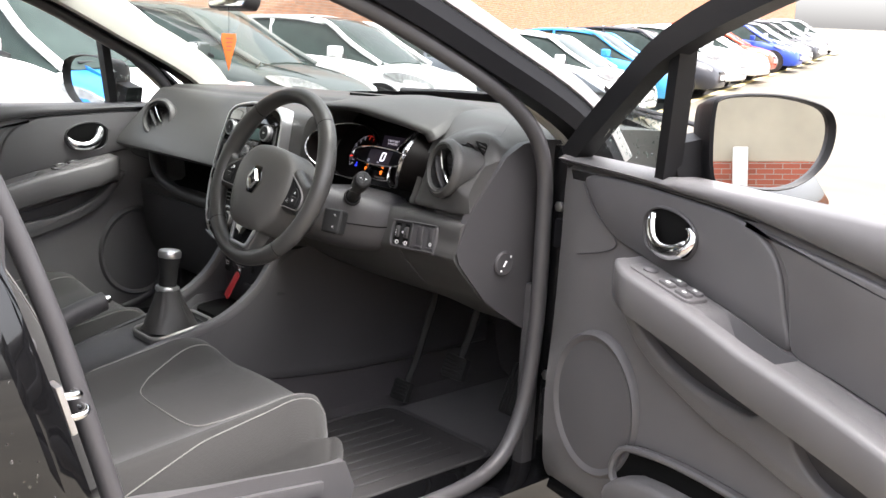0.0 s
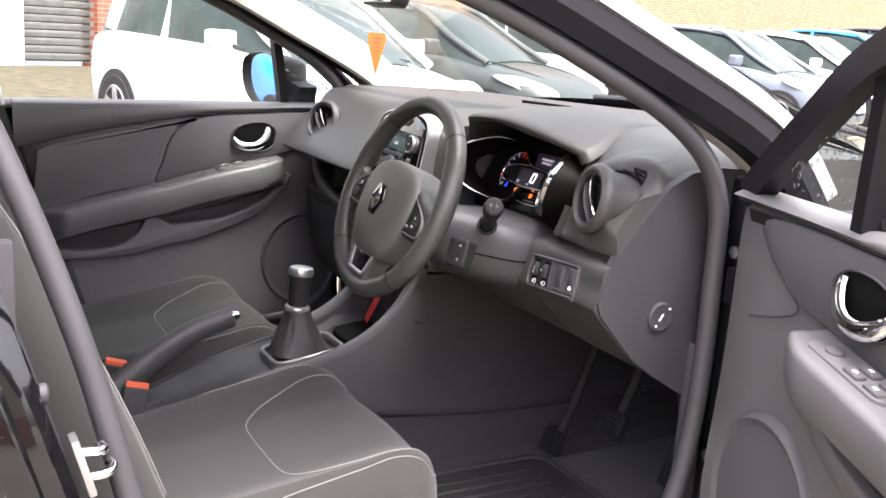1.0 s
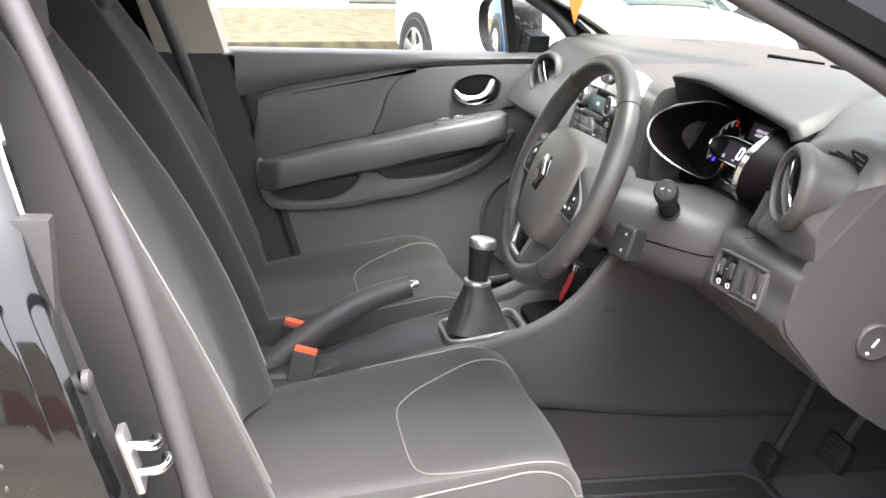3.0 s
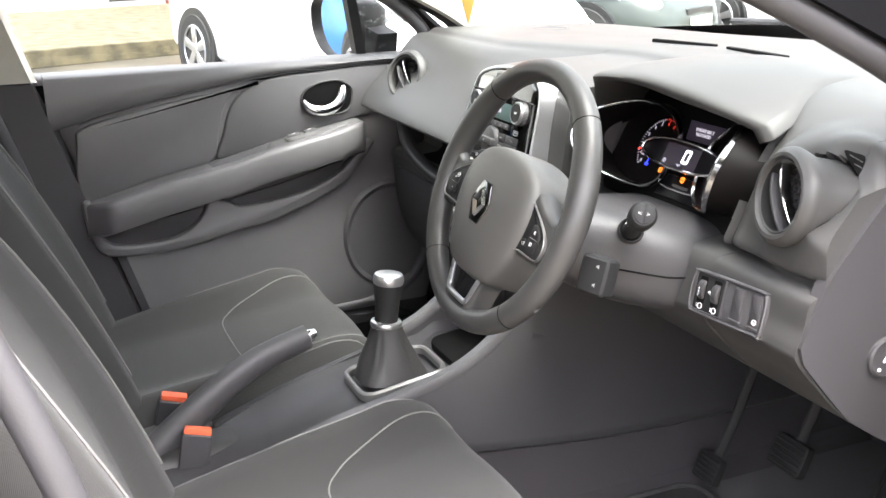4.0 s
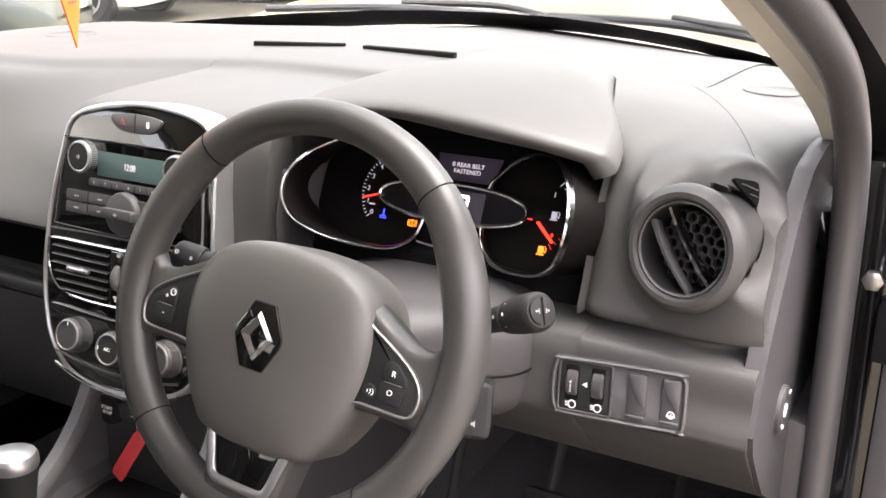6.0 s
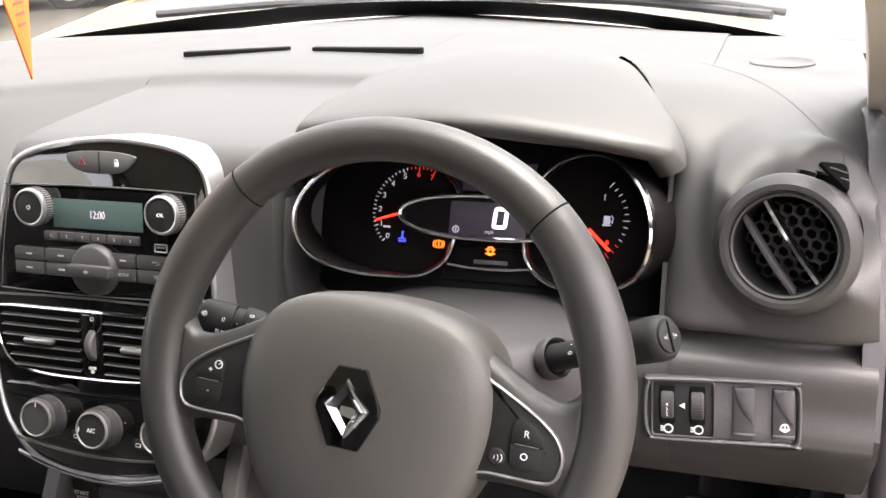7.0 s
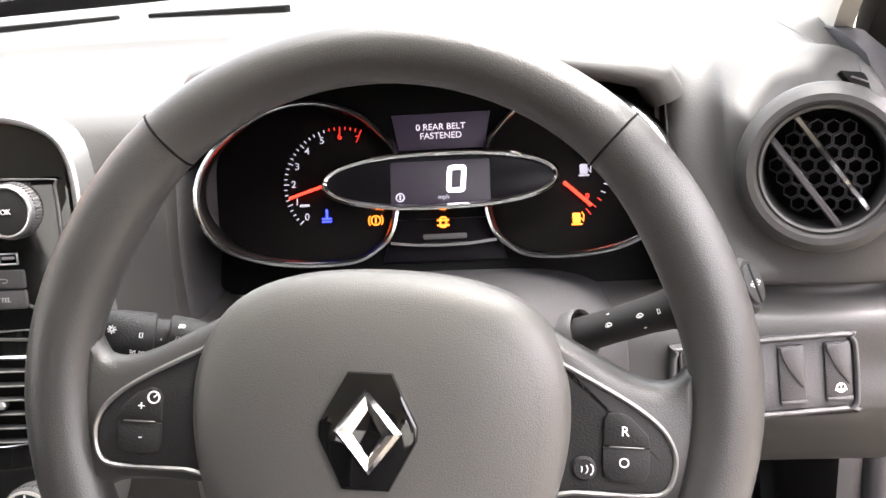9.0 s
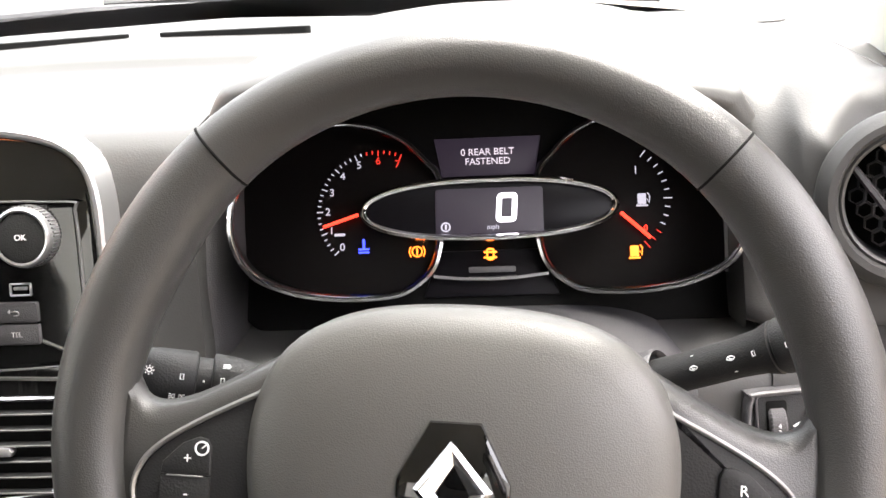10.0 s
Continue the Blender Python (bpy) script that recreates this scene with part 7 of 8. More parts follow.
# ---- seats ----
def seat(cx, name, label):
    s = thing(name, label, "car seat", T(cx, 0, 0), "front seats")
    # cushion: cross sections from back to front
    nx = 24
    rows = []
    stations = [(-0.50, 0.225, 0.445, 0.01, 0.33), (-0.44, 0.235, 0.452, 0.025, 0.31), (-0.34, 0.245, 0.462, 0.036, 0.31), (-0.22, 0.255, 0.476, 0.042, 0.31), (-0.11, 0.262, 0.492, 0.044, 0.31),
                (-0.02, 0.264, 0.506, 0.040, 0.32), (0.035, 0.255, 0.500, 0.032, 0.33), (0.065, 0.24, 0.465, 0.02, 0.35), (0.07, 0.232, 0.42, 0.01, 0.36)]
    for y, w, z, bol, bot in stations:
        ring = []
        for k in range(nx + 1):
            u = k / nx * 2 - 1
            rise = bol * max(0.0, (abs(u) - 0.45) / 0.4) ** 1.3 if abs(u) < 0.85 else bol * (1 - ((abs(u) - 0.85) / 0.15) ** 2 * 0.8)
            edge = 0.05 * max(0.0, (abs(u) - 0.88) / 0.12) ** 2
            ring.append(Vector((u * w, y - 0.035 * u * u * (y > -0.05), z + min(rise, bol * 1.02) - edge)))
        ring += [Vector((w * 1.0, y, z - 0.05)), Vector((w * 0.97, y, bot)), Vector((-w * 0.97, y, bot)), Vector((-w * 1.0, y, z - 0.05))]
        rows.append(ring)
    grid = [list(r) for r in zip(*[cat(c, 4) for c in zip(*rows)])]
    bm = B()
    loft(bm, grid)
    cush = part("cushion", bm, FABRIC, s, "dark grey woven cloth cushion", angle=60)

    def top_z(x, y):
        """Height of the cushion's upper side."""
        prev = None
        for row in grid:
            for p, q in zip(row[:nx], row[1:nx + 1]):
                if p.x <= x <= q.x:
                    f = (x - p.x) / max(1e-9, q.x - p.x)
                    here = p.lerp(q, f)
                    break
            else:
                continue
            if prev and prev.y <= y <= here.y:
                return prev.z + (here.z - prev.z) * (y - prev.y) / max(1e-9, here.y - prev.y)
            prev = here
        return prev.z

    pipe = cat([(-0.175, 0.045, 0), (-0.19, 0.0, 0), (-0.185, -0.06, 0), (-0.165, -0.12, 0), (-0.14, -0.17, 0), (-0.10, -0.2, 0), (0.0, -0.205, 0), (0.10, -0.2, 0), (0.14, -0.17, 0), (0.165, -0.12, 0), (0.185, -0.06, 0), (0.19, 0.0, 0), (0.175, 0.045, 0)], 6)
    bm = B()
    tube(bm, [Vector((p.x, p.y, top_z(p.x, p.y) + 0.0012)) for p in pipe], 0.0014, 6)
    part("piping", bm, PIPING, cush, "pale grey piping")
    for sx in (-1, 1):
        bm = B()
        ed = [Vector((sx * 0.232 * (1 - 0.0 * k), -0.42 + 0.44 * k / 10, 0)) for k in range(11)] + [Vector((sx * 0.20, 0.045, 0))]
        tube(bm, [Vector((p.x, p.y, top_z(p.x, p.y) + 0.0012)) for p in cat(ed, 3)], 0.0013, 6)
        part("stitching", bm, PIPING, cush, "pale double stitching")
    # side shields
    for sx in (-1, 1):
        bm = B()
        prof = [(-0.56, 0.30), (-0.56, 0.42), (-0.40, 0.44), (-0.15, 0.42), (0.05, 0.40), (0.075, 0.34), (0.06, 0.29), (-0.2, 0.28)]
        loft(bm, [[Vector((sx * x, y, z)) for y, z in prof] for x in (0.235, 0.268)])
        sd = part("side_shield", bm, PLASTIC_MID, s, "grey plastic side shield")
        bm = B()
        block(bm, (0.012, 0.22, 0.028), T(sx * 0.275, -0.12, 0.375) @ pose(0, 0, 0, -6, 0, 0), 0.005, 2)
        part("height_lever", bm, PLASTIC_MID, sd)
    # backrest
    rows = []
    for f in [k / 12 for k in range(13)]:
        z = 0.47 + 0.70 * f
        y = -0.465 - 0.26 * f - 0.06 * f * f + 0.02 * math.sin(f * 3.14)
        w = 0.235 + 0.025 * math.sin(min(1, f * 1.4) * 3.14) - 0.09 * max(0, f - 0.55) / 0.45
        bol = 0.06 * (1 - 0.75 * f)
        ring = []
        for k in range(nx + 1):
            u = k / nx * 2 - 1
            rise = bol * min(1.0, max(0.0, (abs(u) - 0.45) / 0.35)) ** 1.4
            ring.append(Vector((u * w, y + rise - 0.05 * max(0, (abs(u) - 0.87) / 0.13) ** 2, z)))
        ring += [Vector((w * 1.0, y - 0.06, z)), Vector((w * 0.9, y - 0.12, z)), Vector((-w * 0.9, y - 0.12, z)), Vector((-w * 1.0, y - 0.06, z))]
        rows.append(ring)
    bm = B()
    loft(bm, rows)
    back = part("backrest", bm, FABRIC, s, "grey cloth backrest with a darker middle", angle=60)
    bm = B()
    inner = []
    for r in rows[1:11]:
        inner.append([r[k] + Vector((0, 0.004, 0)) for k in range(6, 19)])
    surf(bm, inner)
    part("back_panel", bm, FABRIC_DARK, back, "darker cloth middle panel")
    for sx in (-1, 1):
        bm = B()
        tube(bm, [r[12 + sx * 10] + Vector((0, 0.002, 0)) for r in rows[1:11]], 0.0018, 6)
        part("stitching", bm, STITCH, back)
    # head restraint
    bm = B()
    rings = []
    for z, w, d in ((1.10, 0.06, 0.03), (1.115, 0.115, 0.048), (1.17, 0.132, 0.055), (1.24, 0.128, 0.055), (1.29, 0.105, 0.048), (1.305, 0.06, 0.03)):
        yc = -0.77 - 0.25 * (z - 1.1)
        rings.append([Vector((x, yc + y, z)) for x, y in rrect(2 * w, 2 * d, 0.045, 5)])
    loft(bm, rings)
    hr = part("head_restraint", bm, FABRIC_DARK, s, "dark cloth head restraint", angle=70)
    for sx in (-1, 1):
        bm = B()
        tube(bm, [Vector((sx * 0.07, -0.785, 1.14)), Vector((sx * 0.07, -0.755, 1.0))], 0.006, 10)
        part("post", bm, CHROME, hr)
    return s


seat(0.365, "driver_seat", "dark grey cloth driver's seat with pale piping")
seat(-0.375, "passenger_seat", "dark grey cloth passenger seat with pale piping")
rear = thing("rear_bench", "dark cloth rear bench seat", "car seat")
bm = B()
block(bm, (1.2, 0.5, 0.16), T(0, -1.15, 0.45), 0.05, 3)
part("cushion", bm, FABRIC_DARK, rear)
bm = B()
block(bm, (1.2, 0.14, 0.6), T(0, -1.48, 0.78) @ pose(0, 0, 0, 16, 0, 0), 0.05, 3)
part("backrest", bm, FABRIC_DARK, rear)


# ---- doors, built closed: x from the hinge to the rear, y into the car, z up ----
def door(name, label, m, flip, glass_up, front, xf=I4, mx=0.225):
    dr = thing(name, label, "car door", m, "front doors")
    F = -1 if flip else 1

    def Y(v):
        return F * v
    X1 = lambda z: 0.85 + 0.30 * (z - 0.55)     # rear edge
    # outer skin and inner frame
    bm = B()
    rows = []
    for z, o in ((0.30, -0.02), (0.42, -0.055), (0.65, -0.066), (0.85, -0.055), (0.965, -0.02)):
        rows.append([Vector((0.0, Y(o + 0.05), z)), Vector((0.0, Y(o), z)), Vector((X1(z) * 0.5, Y(o - 0.006), z)), Vector((X1(z), Y(o), z)), Vector((X1(z), Y(o + 0.08), z)), Vector((0.0, Y(o + 0.08), z))])
    loft(bm, rows)
    part("outer_skin", bm, PAINT, dr, "black painted door skin")
    # inner trim panel
    bm = B()
    rows = []
    for z, d in ((0.32, 0.050), (0.36, 0.066), (0.5, 0.068), (0.62, 0.062), (0.70, 0.058), (0.82, 0.056), (0.90, 0.056), (0.95, 0.054), (0.972, 0.05), (0.982, 0.035), (0.985, 0.0)):
        x0, x1 = front + 0.05 * max(0, 0.5 - z), X1(z) - 0.035
        rows.append([Vector((x0, Y(0.0), z)), Vector((x0, Y(d * 0.75), z)), Vector((x0 + 0.02, Y(d), z))] + [Vector((x0 + (x1 - x0) * k / 8, Y(d), z)) for k in range(1, 8)] + [Vector((x1 - 0.02, Y(d), z)), Vector((x1, Y(d * 0.75), z)), Vector((x1, Y(0.0), z))])
    loft(bm, [list(r) for r in zip(*[cat(c, 2) for c in zip(*rows)])])
    panel = part("trim_panel", bm, DOOR_TRIM, dr, "grey plastic door trim")
    M2 = Matrix(((1, 0, 0, 0), (0, 0, F, 0), (0, 1, 0, 0), (0, 0, 0, 1)))

    def relief(nm, pts, n, z0, z1, bevel, mat, parent, lab="", closed=True):
        bm = B()
        o = [(p.x, p.y) for p in cat([(x, y, 0) for x, y in pts], n, True)]
        slab(bm, o, z0, z1, bevel, M2)
        return part(nm, bm, mat, parent, lab, angle=50)

    # rail over the panel: the groove under it sweeps down towards the rear
    groove = [(front + 0.01, 0.976), (0.15, 0.972), (0.30, 0.964), (0.43, 0.956), (0.52, 0.944), (0.66, 0.921), (0.80, 0.894), (0.87, 0.874)]
    bm = B()
    rows = []
    for p in cat([(x, z, 0) for x, z in groove + [(0.93, 0.86)]], 4):
        zt = 0.99 - 0.006 * p.x
        lo = p.y + 0.004
        rows.append([Vector((p.x, Y(yy), zz)) for yy, zz in ((0.02, lo), (0.066, lo), (0.072, lo + 0.004), (0.074, lo + 0.4 * (zt - lo)), (0.070, zt - 0.006), (0.058, zt), (0.01, zt + 0.002))])
    loft(bm, rows)
    part("upper_rail", bm, DOOR_TRIM, panel, "grey soft rail under the window", angle=60)
    # dark tube strengthens the shadow in the gap under the rail
    bm = B()
    tube(bm, [Vector((p.x, Y(0.060), p.y + 0.001)) for p in cat([(x, z, 0) for x, z in groove], 4)], 0.003, 6)
    part("rail_shadow", bm, PLASTIC_DARK, panel, "dark tube for the shadow gap below the rail")
    # front field round the handle and swept rear field; two greys paint soft shading
    relief("handle_field", [(0.05, 0.957), (0.16, 0.967), (0.30, 0.960), (0.43, 0.950), (0.498, 0.924), (0.533, 0.885), (0.552, 0.825), (0.567, 0.767), (0.45, 0.795), (0.32, 0.82), (0.227, 0.840), (0.15, 0.858), (0.088, 0.90)], 4, 0.03, 0.0645, 0.006, PLASTIC_MID, panel, "grained field round the handle, soft shading as darker grey")
    relief("insert", [(0.455, 0.944), (0.52, 0.932), (0.66, 0.911), (0.80, 0.884), (0.868, 0.862), (0.878, 0.83), (0.874, 0.70), (0.74, 0.733), (0.66, 0.75), (0.579, 0.768), (0.563, 0.828), (0.546, 0.888), (0.512, 0.925)], 4, 0.03, 0.0660, 0.005, DOOR_TRIM, panel, "paler swept rear field")
    bm = B()
    tube(bm, [Vector((p.x, Y(0.0615), p.y)) for p in cat([(0.044, 0.945, 0), (0.062, 0.92, 0), (0.088, 0.895, 0), (0.147, 0.858, 0), (0.15, 0.84, 0), (0.11, 0.823, 0), (0.042, 0.805, 0)], 5)], 0.0016, 6)
    part("panel_seam", bm, PLASTIC_DARK, panel, "curved seam of the front corner")
    # armrest with a pull pocket sunk into its top
    bm = B()
    path = cat([(0.214, 0, 0.838), (0.218, 0, 0.838), (0.235, 0, 0.8355), (0.30, 0, 0.823), (0.42, 0, 0.799), (0.49, 0, 0.7825), (0.545, 0, 0.768), (0.60, 0, 0.757), (0.66, 0, 0.745), (0.75, 0, 0.725), (0.85, 0, 0.70), (0.876, 0, 0.692)], 8)
    rings = []
    for p in path:
        w = 0.100 * min(1.0, 0.55 + 0.45 * math.sqrt(max(0.0, min(1.0, (p.x - 0.214) / 0.07)))) * min(1.0, 0.35 + 0.65 * (0.876 - p.x) / 0.05)
        fall = 0.006 * max(0.0, 1 - (p.x - 0.214) / 0.02) ** 2
        dip = 0.060 * max(0.0, min(1.0, (p.x - 0.445) / 0.045, (0.590 - p.x) / 0.012))
        z = p.z - fall
        rings.append([Vector((p.x, Y(yy), z + zz)) for yy, zz in ((0.04, 0.004), (0.066, 0.004), (0.068, 0.003 - dip * 0.9), (0.072, 0.003 - dip), (0.05 + w * 0.60, 0.003 - dip), (0.05 + w * 0.64, 0.003 - dip * 0.9), (0.05 + w * 0.67, 0.004), (0.05 + w * 0.90, 0.0035), (0.05 + w * 0.965, 0.001), (0.05 + w, -0.007), (0.05 + w * 0.99, -0.05), (0.05 + w * 0.92, -0.068), (0.05 + w * 0.4, -0.084), (0.04, -0.088))])
    loft(bm, rings)
    arm = part("armrest", bm, DOOR_TRIM, panel, "grey plastic armrest with a sunk pull pocket", angle=50)
    bm = B()
    AR = Matrix.Translation((0.335, Y(0.096), 0.8205)) @ Matrix.Rotation(radians(10.5), 4, "Y")
    slab(bm, rrect(0.155, 0.052, 0.014), -0.01, 0.003, 0.001, AR)
    sp_ = part("switch_plate", bm, DOOR_TRIM, arm)
    for i in range(2):
        for j in range(2 if flip else 1):
            bm = B()
            slab(bm, rrect(0.03, 0.018, 0.004, 3, 0.012 + 0.04 * i, -0.012 + 0.024 * j), 0.0, 0.008, 0.002, AR)
            part("window_switch", bm, PLASTIC_MID, sp_)
            bm = B()
            slab(bm, rrect(0.008, 0.006, 0.001, 2, 0.012 + 0.04 * i, -0.012 + 0.024 * j), 0.007, 0.0085, 0.0003, AR)
            part("switch_symbol", bm, WHITE_INK, sp_)
    if flip:
        bm = B()
        lathe(bm, [(0.014, 0), (0.013, 0.006), (0.008, 0.008), (0, 0.008)], 18, AR @ T(-0.045, 0, 0), (True, False))
        part("mirror_switch", bm, PLASTIC_MID, sp_, "round grey mirror switch")
    # handle
    ho = [(0.229, 0.895), (0.233, 0.920), (0.262, 0.938), (0.312, 0.936), (0.352, 0.918), (0.363, 0.890), (0.350, 0.864), (0.325, 0.853), (0.268, 0.852), (0.238, 0.866)]
    hc = relief("handle_cup", ho, 4, 0.03, 0.0662, 0.002, BLACK_MATT, panel, "recessed black handle cup")
    bm = B()
    frame_bar(bm, [(p.x, p.y) for p in cat([(x, y, 0) for x, y in ho], 4, True)], 0.005, 0.05, 0.0705, 0.003, M2)
    part("cup_rim", bm, PLASTIC, hc)
    bm = B()
    hp = cat([(0.253, 0.926, 0.068), (0.257, 0.915, 0.076), (0.264, 0.898, 0.082), (0.276, 0.882, 0.087), (0.296, 0.871, 0.090), (0.320, 0.869, 0.090), (0.342, 0.876, 0.087), (0.354, 0.888, 0.080), (0.355, 0.899, 0.074), (0.348, 0.908, 0.069), (0.340, 0.912, 0.066)], 4)
    if not flip:
        hp = hp[:-9]
    n = len(hp) - 1
    rings = []
    for k, p in enumerate(hp):
        t = (hp[min(k + 1, n)] - hp[max(k - 1, 0)]).normalized()
        side = Vector((t.y, -t.x, 0)).normalized()
        w = 0.0085 + 0.0045 * math.sin(3.14 * k / n) - 0.004 * max(0.0, k / n - 0.7) / 0.3 if 0 < k < n else 0.003
        rings.append([p + side * (w * math.cos(q)) + Vector((0, 0, 1)) * (0.006 * math.sin(q)) for q in (2 * math.pi * j / 12 for j in range(12))])
    loft(bm, [[Vector((p.x, Y(p.z), p.y)) for p in r] for r in rings])
    part("door_handle", bm, CHROME, panel, "bright satin chrome door handle")
    # speaker and pockets
    bm = B()
    SPM = Matrix.Translation((0.140, Y(0.058), 0.532)) @ M2.to_3x3().to_4x4()
    lathe(bm, [(0.130, -0.01), (0.127, 0.012), (0.121, 0.019), (0.115, 0.016), (0.111, 0.013), (0.06, 0.018), (0.0, 0.020)], 44, SPM @ Matrix.Diagonal((1, 1.12, 1, 1)), (True, False))
    part("speaker", bm, PLASTIC_MID, panel, "round speaker grille with a raised rim")
    # dark slab on the trim paints the shade below the armrest
    relief("pocket_shade", [(0.26, 0.735), (0.40, 0.70), (0.60, 0.66), (0.85, 0.62), (0.84, 0.59), (0.66, 0.59), (0.47, 0.63), (0.33, 0.67)], 3, 0.03, 0.0665, 0.001, PLASTIC_DARK, panel, "dark slab for the shade under the armrest")
    relief("pocket_lip", [(0.20, 0.785), (0.25, 0.735), (0.30, 0.70), (0.37, 0.672), (0.449, 0.658), (0.528, 0.654), (0.553, 0.668), (0.597, 0.679), (0.624, 0.635), (0.684, 0.596), (0.80, 0.592), (0.842, 0.612), (0.858, 0.66), (0.862, 0.70), (0.882, 0.70), (0.876, 0.64), (0.858, 0.588), (0.81, 0.566), (0.655, 0.570), (0.535, 0.596), (0.467, 0.606), (0.385, 0.632), (0.325, 0.655), (0.255, 0.695), (0.186, 0.775)], 3, 0.03, 0.088, 0.006, DOOR_TRIM, panel, "curved lip of the upper door pocket")
    bin_o = [(0.215, 0.42), (0.235, 0.485), (0.30, 0.505), (0.40, 0.516), (0.55, 0.515), (0.74, 0.495), (0.79, 0.44), (0.77, 0.39), (0.55, 0.375), (0.30, 0.38)]
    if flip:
        # flat black slab drawn for the shade inside the bin
        pk = relief("pocket", bin_o, 3, 0.03, 0.072, 0.002, BLACK_MATT, panel, "lower door bin, its inner shade a black slab")
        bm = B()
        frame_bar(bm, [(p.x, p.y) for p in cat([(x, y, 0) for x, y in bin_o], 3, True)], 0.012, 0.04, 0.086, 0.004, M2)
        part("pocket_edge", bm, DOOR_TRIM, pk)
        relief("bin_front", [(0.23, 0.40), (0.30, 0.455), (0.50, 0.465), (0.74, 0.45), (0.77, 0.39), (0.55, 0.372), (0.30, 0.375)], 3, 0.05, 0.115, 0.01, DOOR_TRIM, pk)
    # window frame: sloping front bar, upright divider
    fr = cat([(-0.10, -0.004, 0.955), (-0.05, 0.004, 1.0), (0.08, 0.025, 1.105), (0.215, 0.05, 1.20), (0.42, 0.08, 1.285), (0.62, 0.11, 1.345), (0.85, 0.135, 1.385), (1.04, 0.14, 1.39), (1.085, 0.12, 1.30), (1.03, 0.06, 1.13), (0.985, 0.01, 0.97)], 5)
    bm = B()
    strip(bm, [Vector((p.x, Y(p.y), p.z)) for p in fr], [(-0.022, -0.022), (0.022, -0.022), (0.024, 0.012), (0.012, 0.022), (-0.012, 0.022), (-0.024, 0.012)], (0, 1, 0))
    bm.transform(xf)
    wf = part("window_frame", bm, FRAME, dr, "black door window frame")
    bm = B()
    strip(bm, [Vector((0.185, Y(0.0), 0.97)), Vector((0.236, Y(0.045), 1.20))], [(-0.012, -0.018), (0.012, -0.018), (0.012, 0.018), (-0.012, 0.018)], (0, 1, 0))
    bm.transform(xf)
    part("divider", bm, FRAME, wf, "upright black divider")
    bm = B()
    surf(bm, [[Vector((-0.03, Y(0.003), 0.985)), Vector((0.185, Y(0.003), 0.985))], [Vector((-0.02, Y(0.012), 1.055)), Vector((0.232, Y(0.045), 1.19))]])
    bm.transform(xf)
    qg = part("quarter_glass", bm, WINDOW, wf, "small triangular quarter glass with rain drops")
    qg.visible_shadow = False
    # rain on the quarter glass
    bm = B()
    rnd = random.Random(11)
    for k in range(150):
        u, v = rnd.random(), rnd.random() ** 0.8
        p = Vector((-0.02 + 0.2 * u + 0.03 * v, Y(0.004 + 0.02 * v), 0.99 + v * (0.06 + 0.12 * u)))
        r = rnd.uniform(0.0012, 0.0034)
        lathe(bm, [(r, -0.0002), (r * 0.8, r * 0.3), (r * 0.35, r * 0.42)], 7, Matrix.Translation(p) @ M2.to_3x3().to_4x4() @ Matrix.Diagonal((1, rnd.uniform(1, 1.5), 1, 1)))
    bm.transform(xf)
    tagged(part("rain_drops", bm, DROP, wf, "rain drops on the quarter glass"), "rain drops on the quarter glass", kind="stuff")
    if glass_up:
        bm = B()
        surf(bm, [[Vector((x0 + (x1 - x0) * f, Y(y), z)) for f in (0, 0.33, 0.66, 1)] for x0, x1, y, z in ((0.19, 0.98, 0.003, 0.985), (0.225, 1.03, 0.045, 1.15), (0.5, 1.07, 0.095, 1.3), (0.8, 1.05, 0.13, 1.375))])
        wg = part("window_glass", bm, WINDOW, dr, "clear door window glass")
        wg.visible_shadow = False
    # door mirror
    MM = Matrix.Translation((mx, Y(-0.165), 1.045)) @ Matrix.Rotation(radians(F * (9 if glass_up else 12)), 4, "Z") @ Matrix.Rotation(radians(0 if glass_up else -8.3), 4, "Y")
    mo = [(p.x, p.y) for p in cat([(-0.10, 0.072, 0), (0.0, 0.080, 0), (0.09, 0.066, 0), (0.119, 0.035, 0), (0.112, -0.02, 0), (0.075, -0.062, 0), (0.015, -0.082, 0), (-0.09, -0.076, 0), (-0.116, -0.055, 0), (-0.12, 0.045, 0)], 4, True)]
    bm = B()
    loft(bm, [[MM @ Vector((x, F * -y * k, z * k)) for y, z in mo] for x, k in ((-0.088, 0.35), (-0.075, 0.68), (-0.045, 0.9), (0.0, 1.0), (0.036, 1.02), (0.042, 0.985), (0.034, 0.955), (0.018, 0.94))], (True, False))
    bm.transform(xf)
    mir = part("mirror_housing", bm, FRAME, dr, "black door mirror housing")
    bm = B()
    loft(bm, [[MM @ Vector((x, F * -y * 0.95, z * 0.945)) for y, z in mo] for x in (0.022, 0.026)])
    bm.transform(xf)
    part("mirror_glass", bm, MIRROR, mir, "mirror glass")
    bm = B()
    strip(bm, [Vector((mx - 0.055, Y(-0.01), 1.0)), Vector((mx - 0.035, Y(-0.09), 1.02))], [(-0.035, -0.03), (0.035, -0.03), (0.03, 0.035), (-0.03, 0.035)])
    bm.transform(xf)
    part("mirror_foot", bm, FRAME, mir)
    return dr


# hinge axis at the front edge; the driver's door stands wide open
OPEN_DOOR = T(0.858, 0.467, 0) @ pose(0, 0, 0, 0, 0, 76.4 - 90) @ T(0.014, 0, 0.031)
FRAME_SET = T(0.835, 0.435, 0) @ pose(0, 0, 0, 0, 0, 74 - 90) @ T(0.04, 0, 0.055) @ pose(0, 0, 0, 0, 3.6, 0)
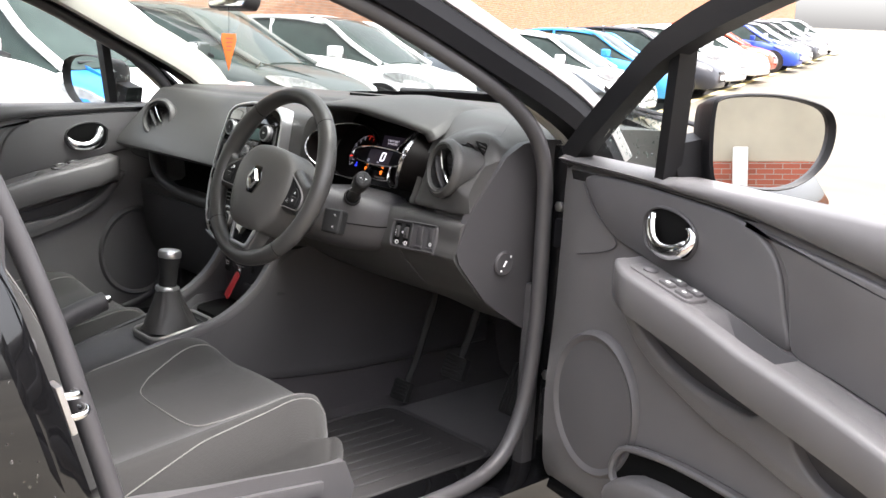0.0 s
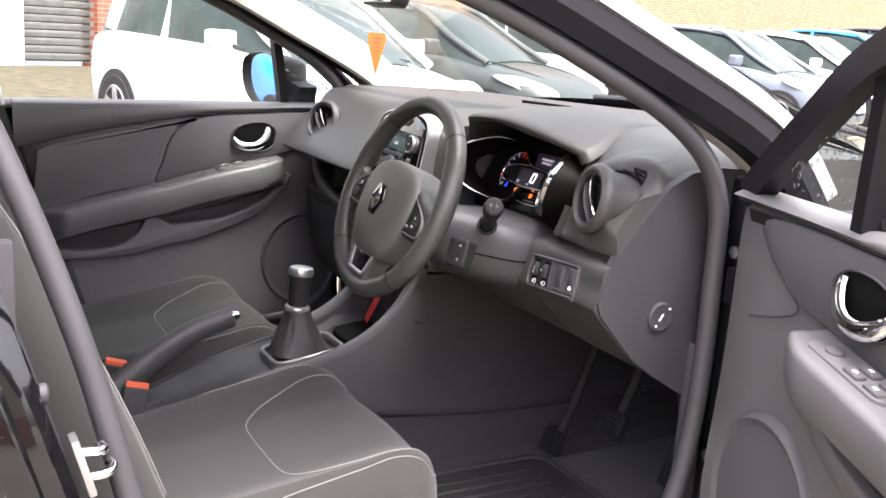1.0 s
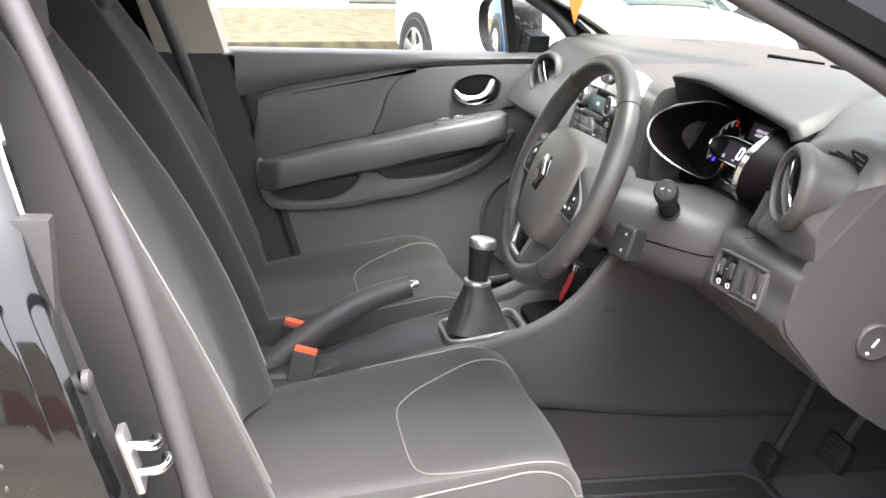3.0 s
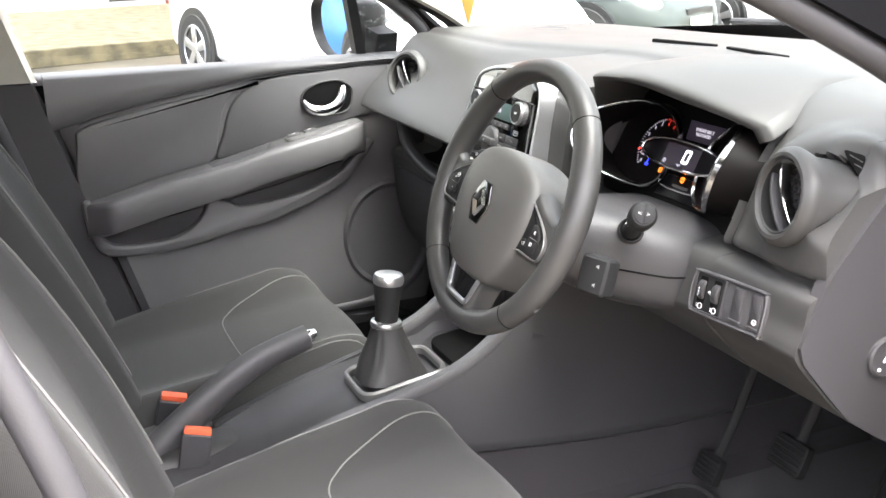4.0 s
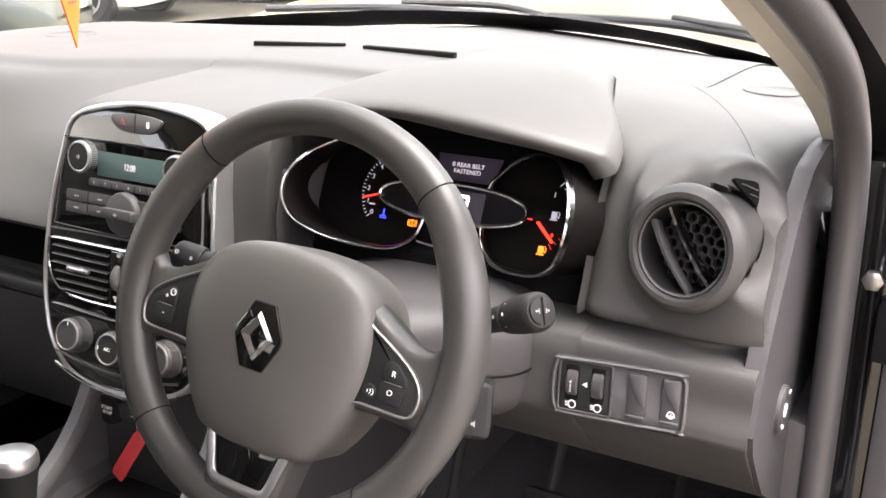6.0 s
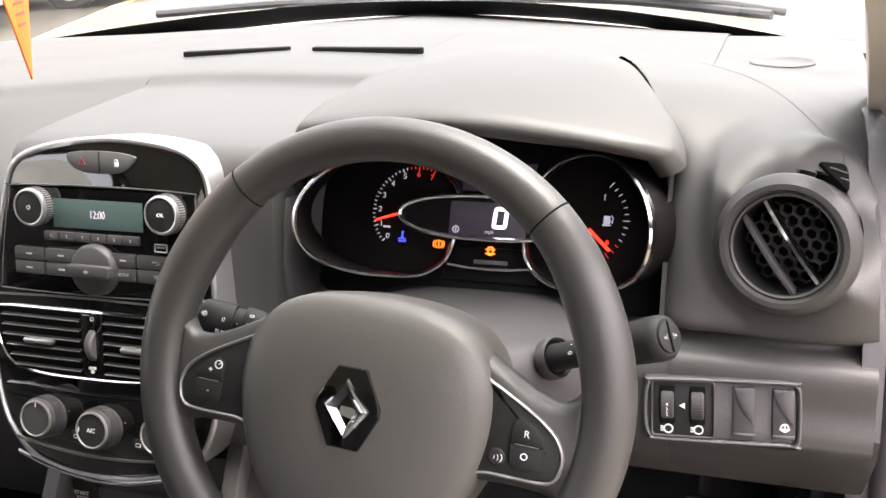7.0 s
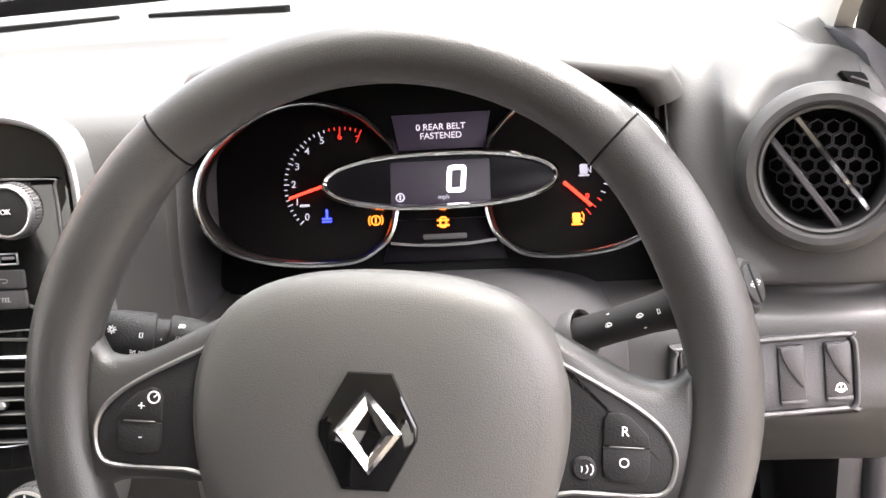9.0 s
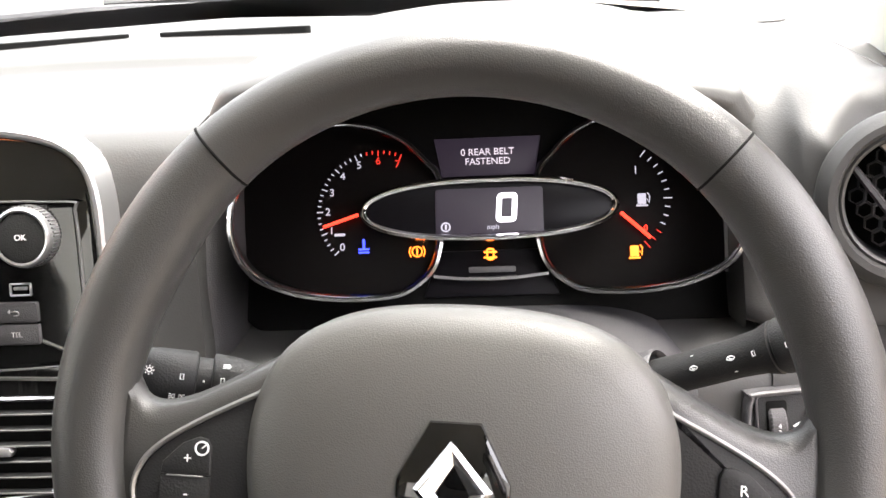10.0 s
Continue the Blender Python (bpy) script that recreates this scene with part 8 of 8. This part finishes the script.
# right door: x axis runs to the back (-y), y axis into the car (-x)
drv = door("driver_door", "open black driver's door with grey trim and chrome handle", I4, True, False, -0.04, OPEN_DOOR.inverted() @ FRAME_SET)
drv.matrix_world = OPEN_DOOR
pas = door("passenger_door", "closed passenger door with grey trim and chrome handle", I4, False, True, 0.02, I4, 0.165)
pas.matrix_world = T(-0.845, 0.445, 0) @ pose(0, 0, 0, 0, 0, -90)

# ---- mirror, hanging tag ----
rv = thing("rear_view_mirror", "black rear-view mirror on the windscreen", "mirror")
bm = B()
RM = axes((-0.005, 0.16, 1.306), (1, -0.15, 0), (0, 0.15, 1))
slab(bm, rrect(0.235, 0.065, 0.025, 6), -0.03, 0.004, 0.004, RM)
part("mirror_case", bm, PLASTIC_DARK, rv)
bm = B()
slab(bm, rrect(0.222, 0.054, 0.022, 6), 0.0, 0.0055, 0.0006, RM)
part("mirror_glass", bm, MIRROR, rv)
bm = B()
tube(bm, [Vector((0.02, 0.18, 1.34)), Vector((0.02, 0.25, 1.35)), Vector((0.02, 0.30, 1.335))], 0.012, 10)
part("stem", bm, PLASTIC_DARK, rv)
tagm = axes((0.022, 0.145, 1.182), (-0.34, 0.94, 0), (0, 0, 1))
sign = thing("hanging_tag", "orange pointed paper tag hanging from the mirror", "tag")
bm = B()
slab(bm, [(-0.024, 0.035), (0.024, 0.035), (0.027, 0.02), (0.015, -0.01), (0.0, -0.05), (-0.015, -0.01), (-0.027, 0.02)][::-1], -0.0008, 0.0008, 0.0003, tagm)
card = part("tag_card", bm, ORANGE, sign)
bm = B()
for k in range(4):
    block(bm, (0.024 - 0.003 * k, 0.002, 0.0004), tagm @ T(0, 0.024 - 0.009 * k, 0.001), 0)
part("print_bar", bm, RED_TAG, card, "lines of unreadable print")
bm = B()
tube(bm, [tagm @ Vector((0, 0.034, 0)), Vector((0.012, 0.150, 1.30))], 0.0006, 6)
part("string", bm, BLACK_MATT, sign)

# ---- wipers ----
for x0, x1, y0, y1 in ((-0.55, 0.02, 1.16, 1.30), (0.06, 0.62, 1.31, 1.10)):
    wp = thing("windscreen_wiper", "black windscreen wiper resting at the foot of the glass", "wiper", None, "wipers")
    bm = B()
    tube(bm, cat([(x0, y0 + 0.01, 1.055), ((x0 + x1) / 2, (y0 + y1) / 2 + 0.035, 1.062), (x1, y1 + 0.01, 1.05)], 6), 0.008, 8)
    part("blade", bm, RUBBER, wp)
    bm = B()
    tube(bm, cat([((x0 + x1) / 2, (y0 + y1) / 2 + 0.045, 1.072), (x1 - 0.1, y1 + 0.06, 1.066), (x1 + 0.02, y1 + 0.08, 1.045)], 6), 0.007, 8)
    part("arm", bm, PLASTIC_DARK, wp)
bm = B()
surf(bm, [[Vector((x, 1.30 - 0.42 * abs(x) ** 2 + dy, 1.03 - 0.06 * abs(x) + dz)) for x in [k / 8 * 0.8 for k in range(-8, 9)]] for dy, dz in ((-0.015, 0.006), (0.02, 0.004), (0.09, -0.01))])
tagged(part("scuttle_trim", bm, PLASTIC_DARK), "black plastic scuttle below the windscreen", "scuttle", kind="structure")

# ---- floor mats ----
for x in (0.385, -0.385):
    mat_ = thing("floor_mat", "black ribbed rubber mat on the carpet", "floor mat", T(x, 0.28, 0.262), "floor mats")
    bm = B()
    slab(bm, rrect(0.42, 0.56, 0.06, 6), 0.0, 0.008, 0.003)
    sheet = part("sheet", bm, RUBBER_TREAD, mat_)
    bm = B()
    frame_bar(bm, rrect(0.40, 0.54, 0.05, 6), 0.012, 0.004, 0.014, 0.003)
    part("raised_edge", bm, RUBBER_TREAD, sheet)
    for k in range(9):
        bm = B()
        block(bm, (0.008, 0.40, 0.006), T(-0.14 + 0.035 * k, 0.0, 0.009), 0.002, 1)
        part("rib", bm, RUBBER_TREAD, sheet)
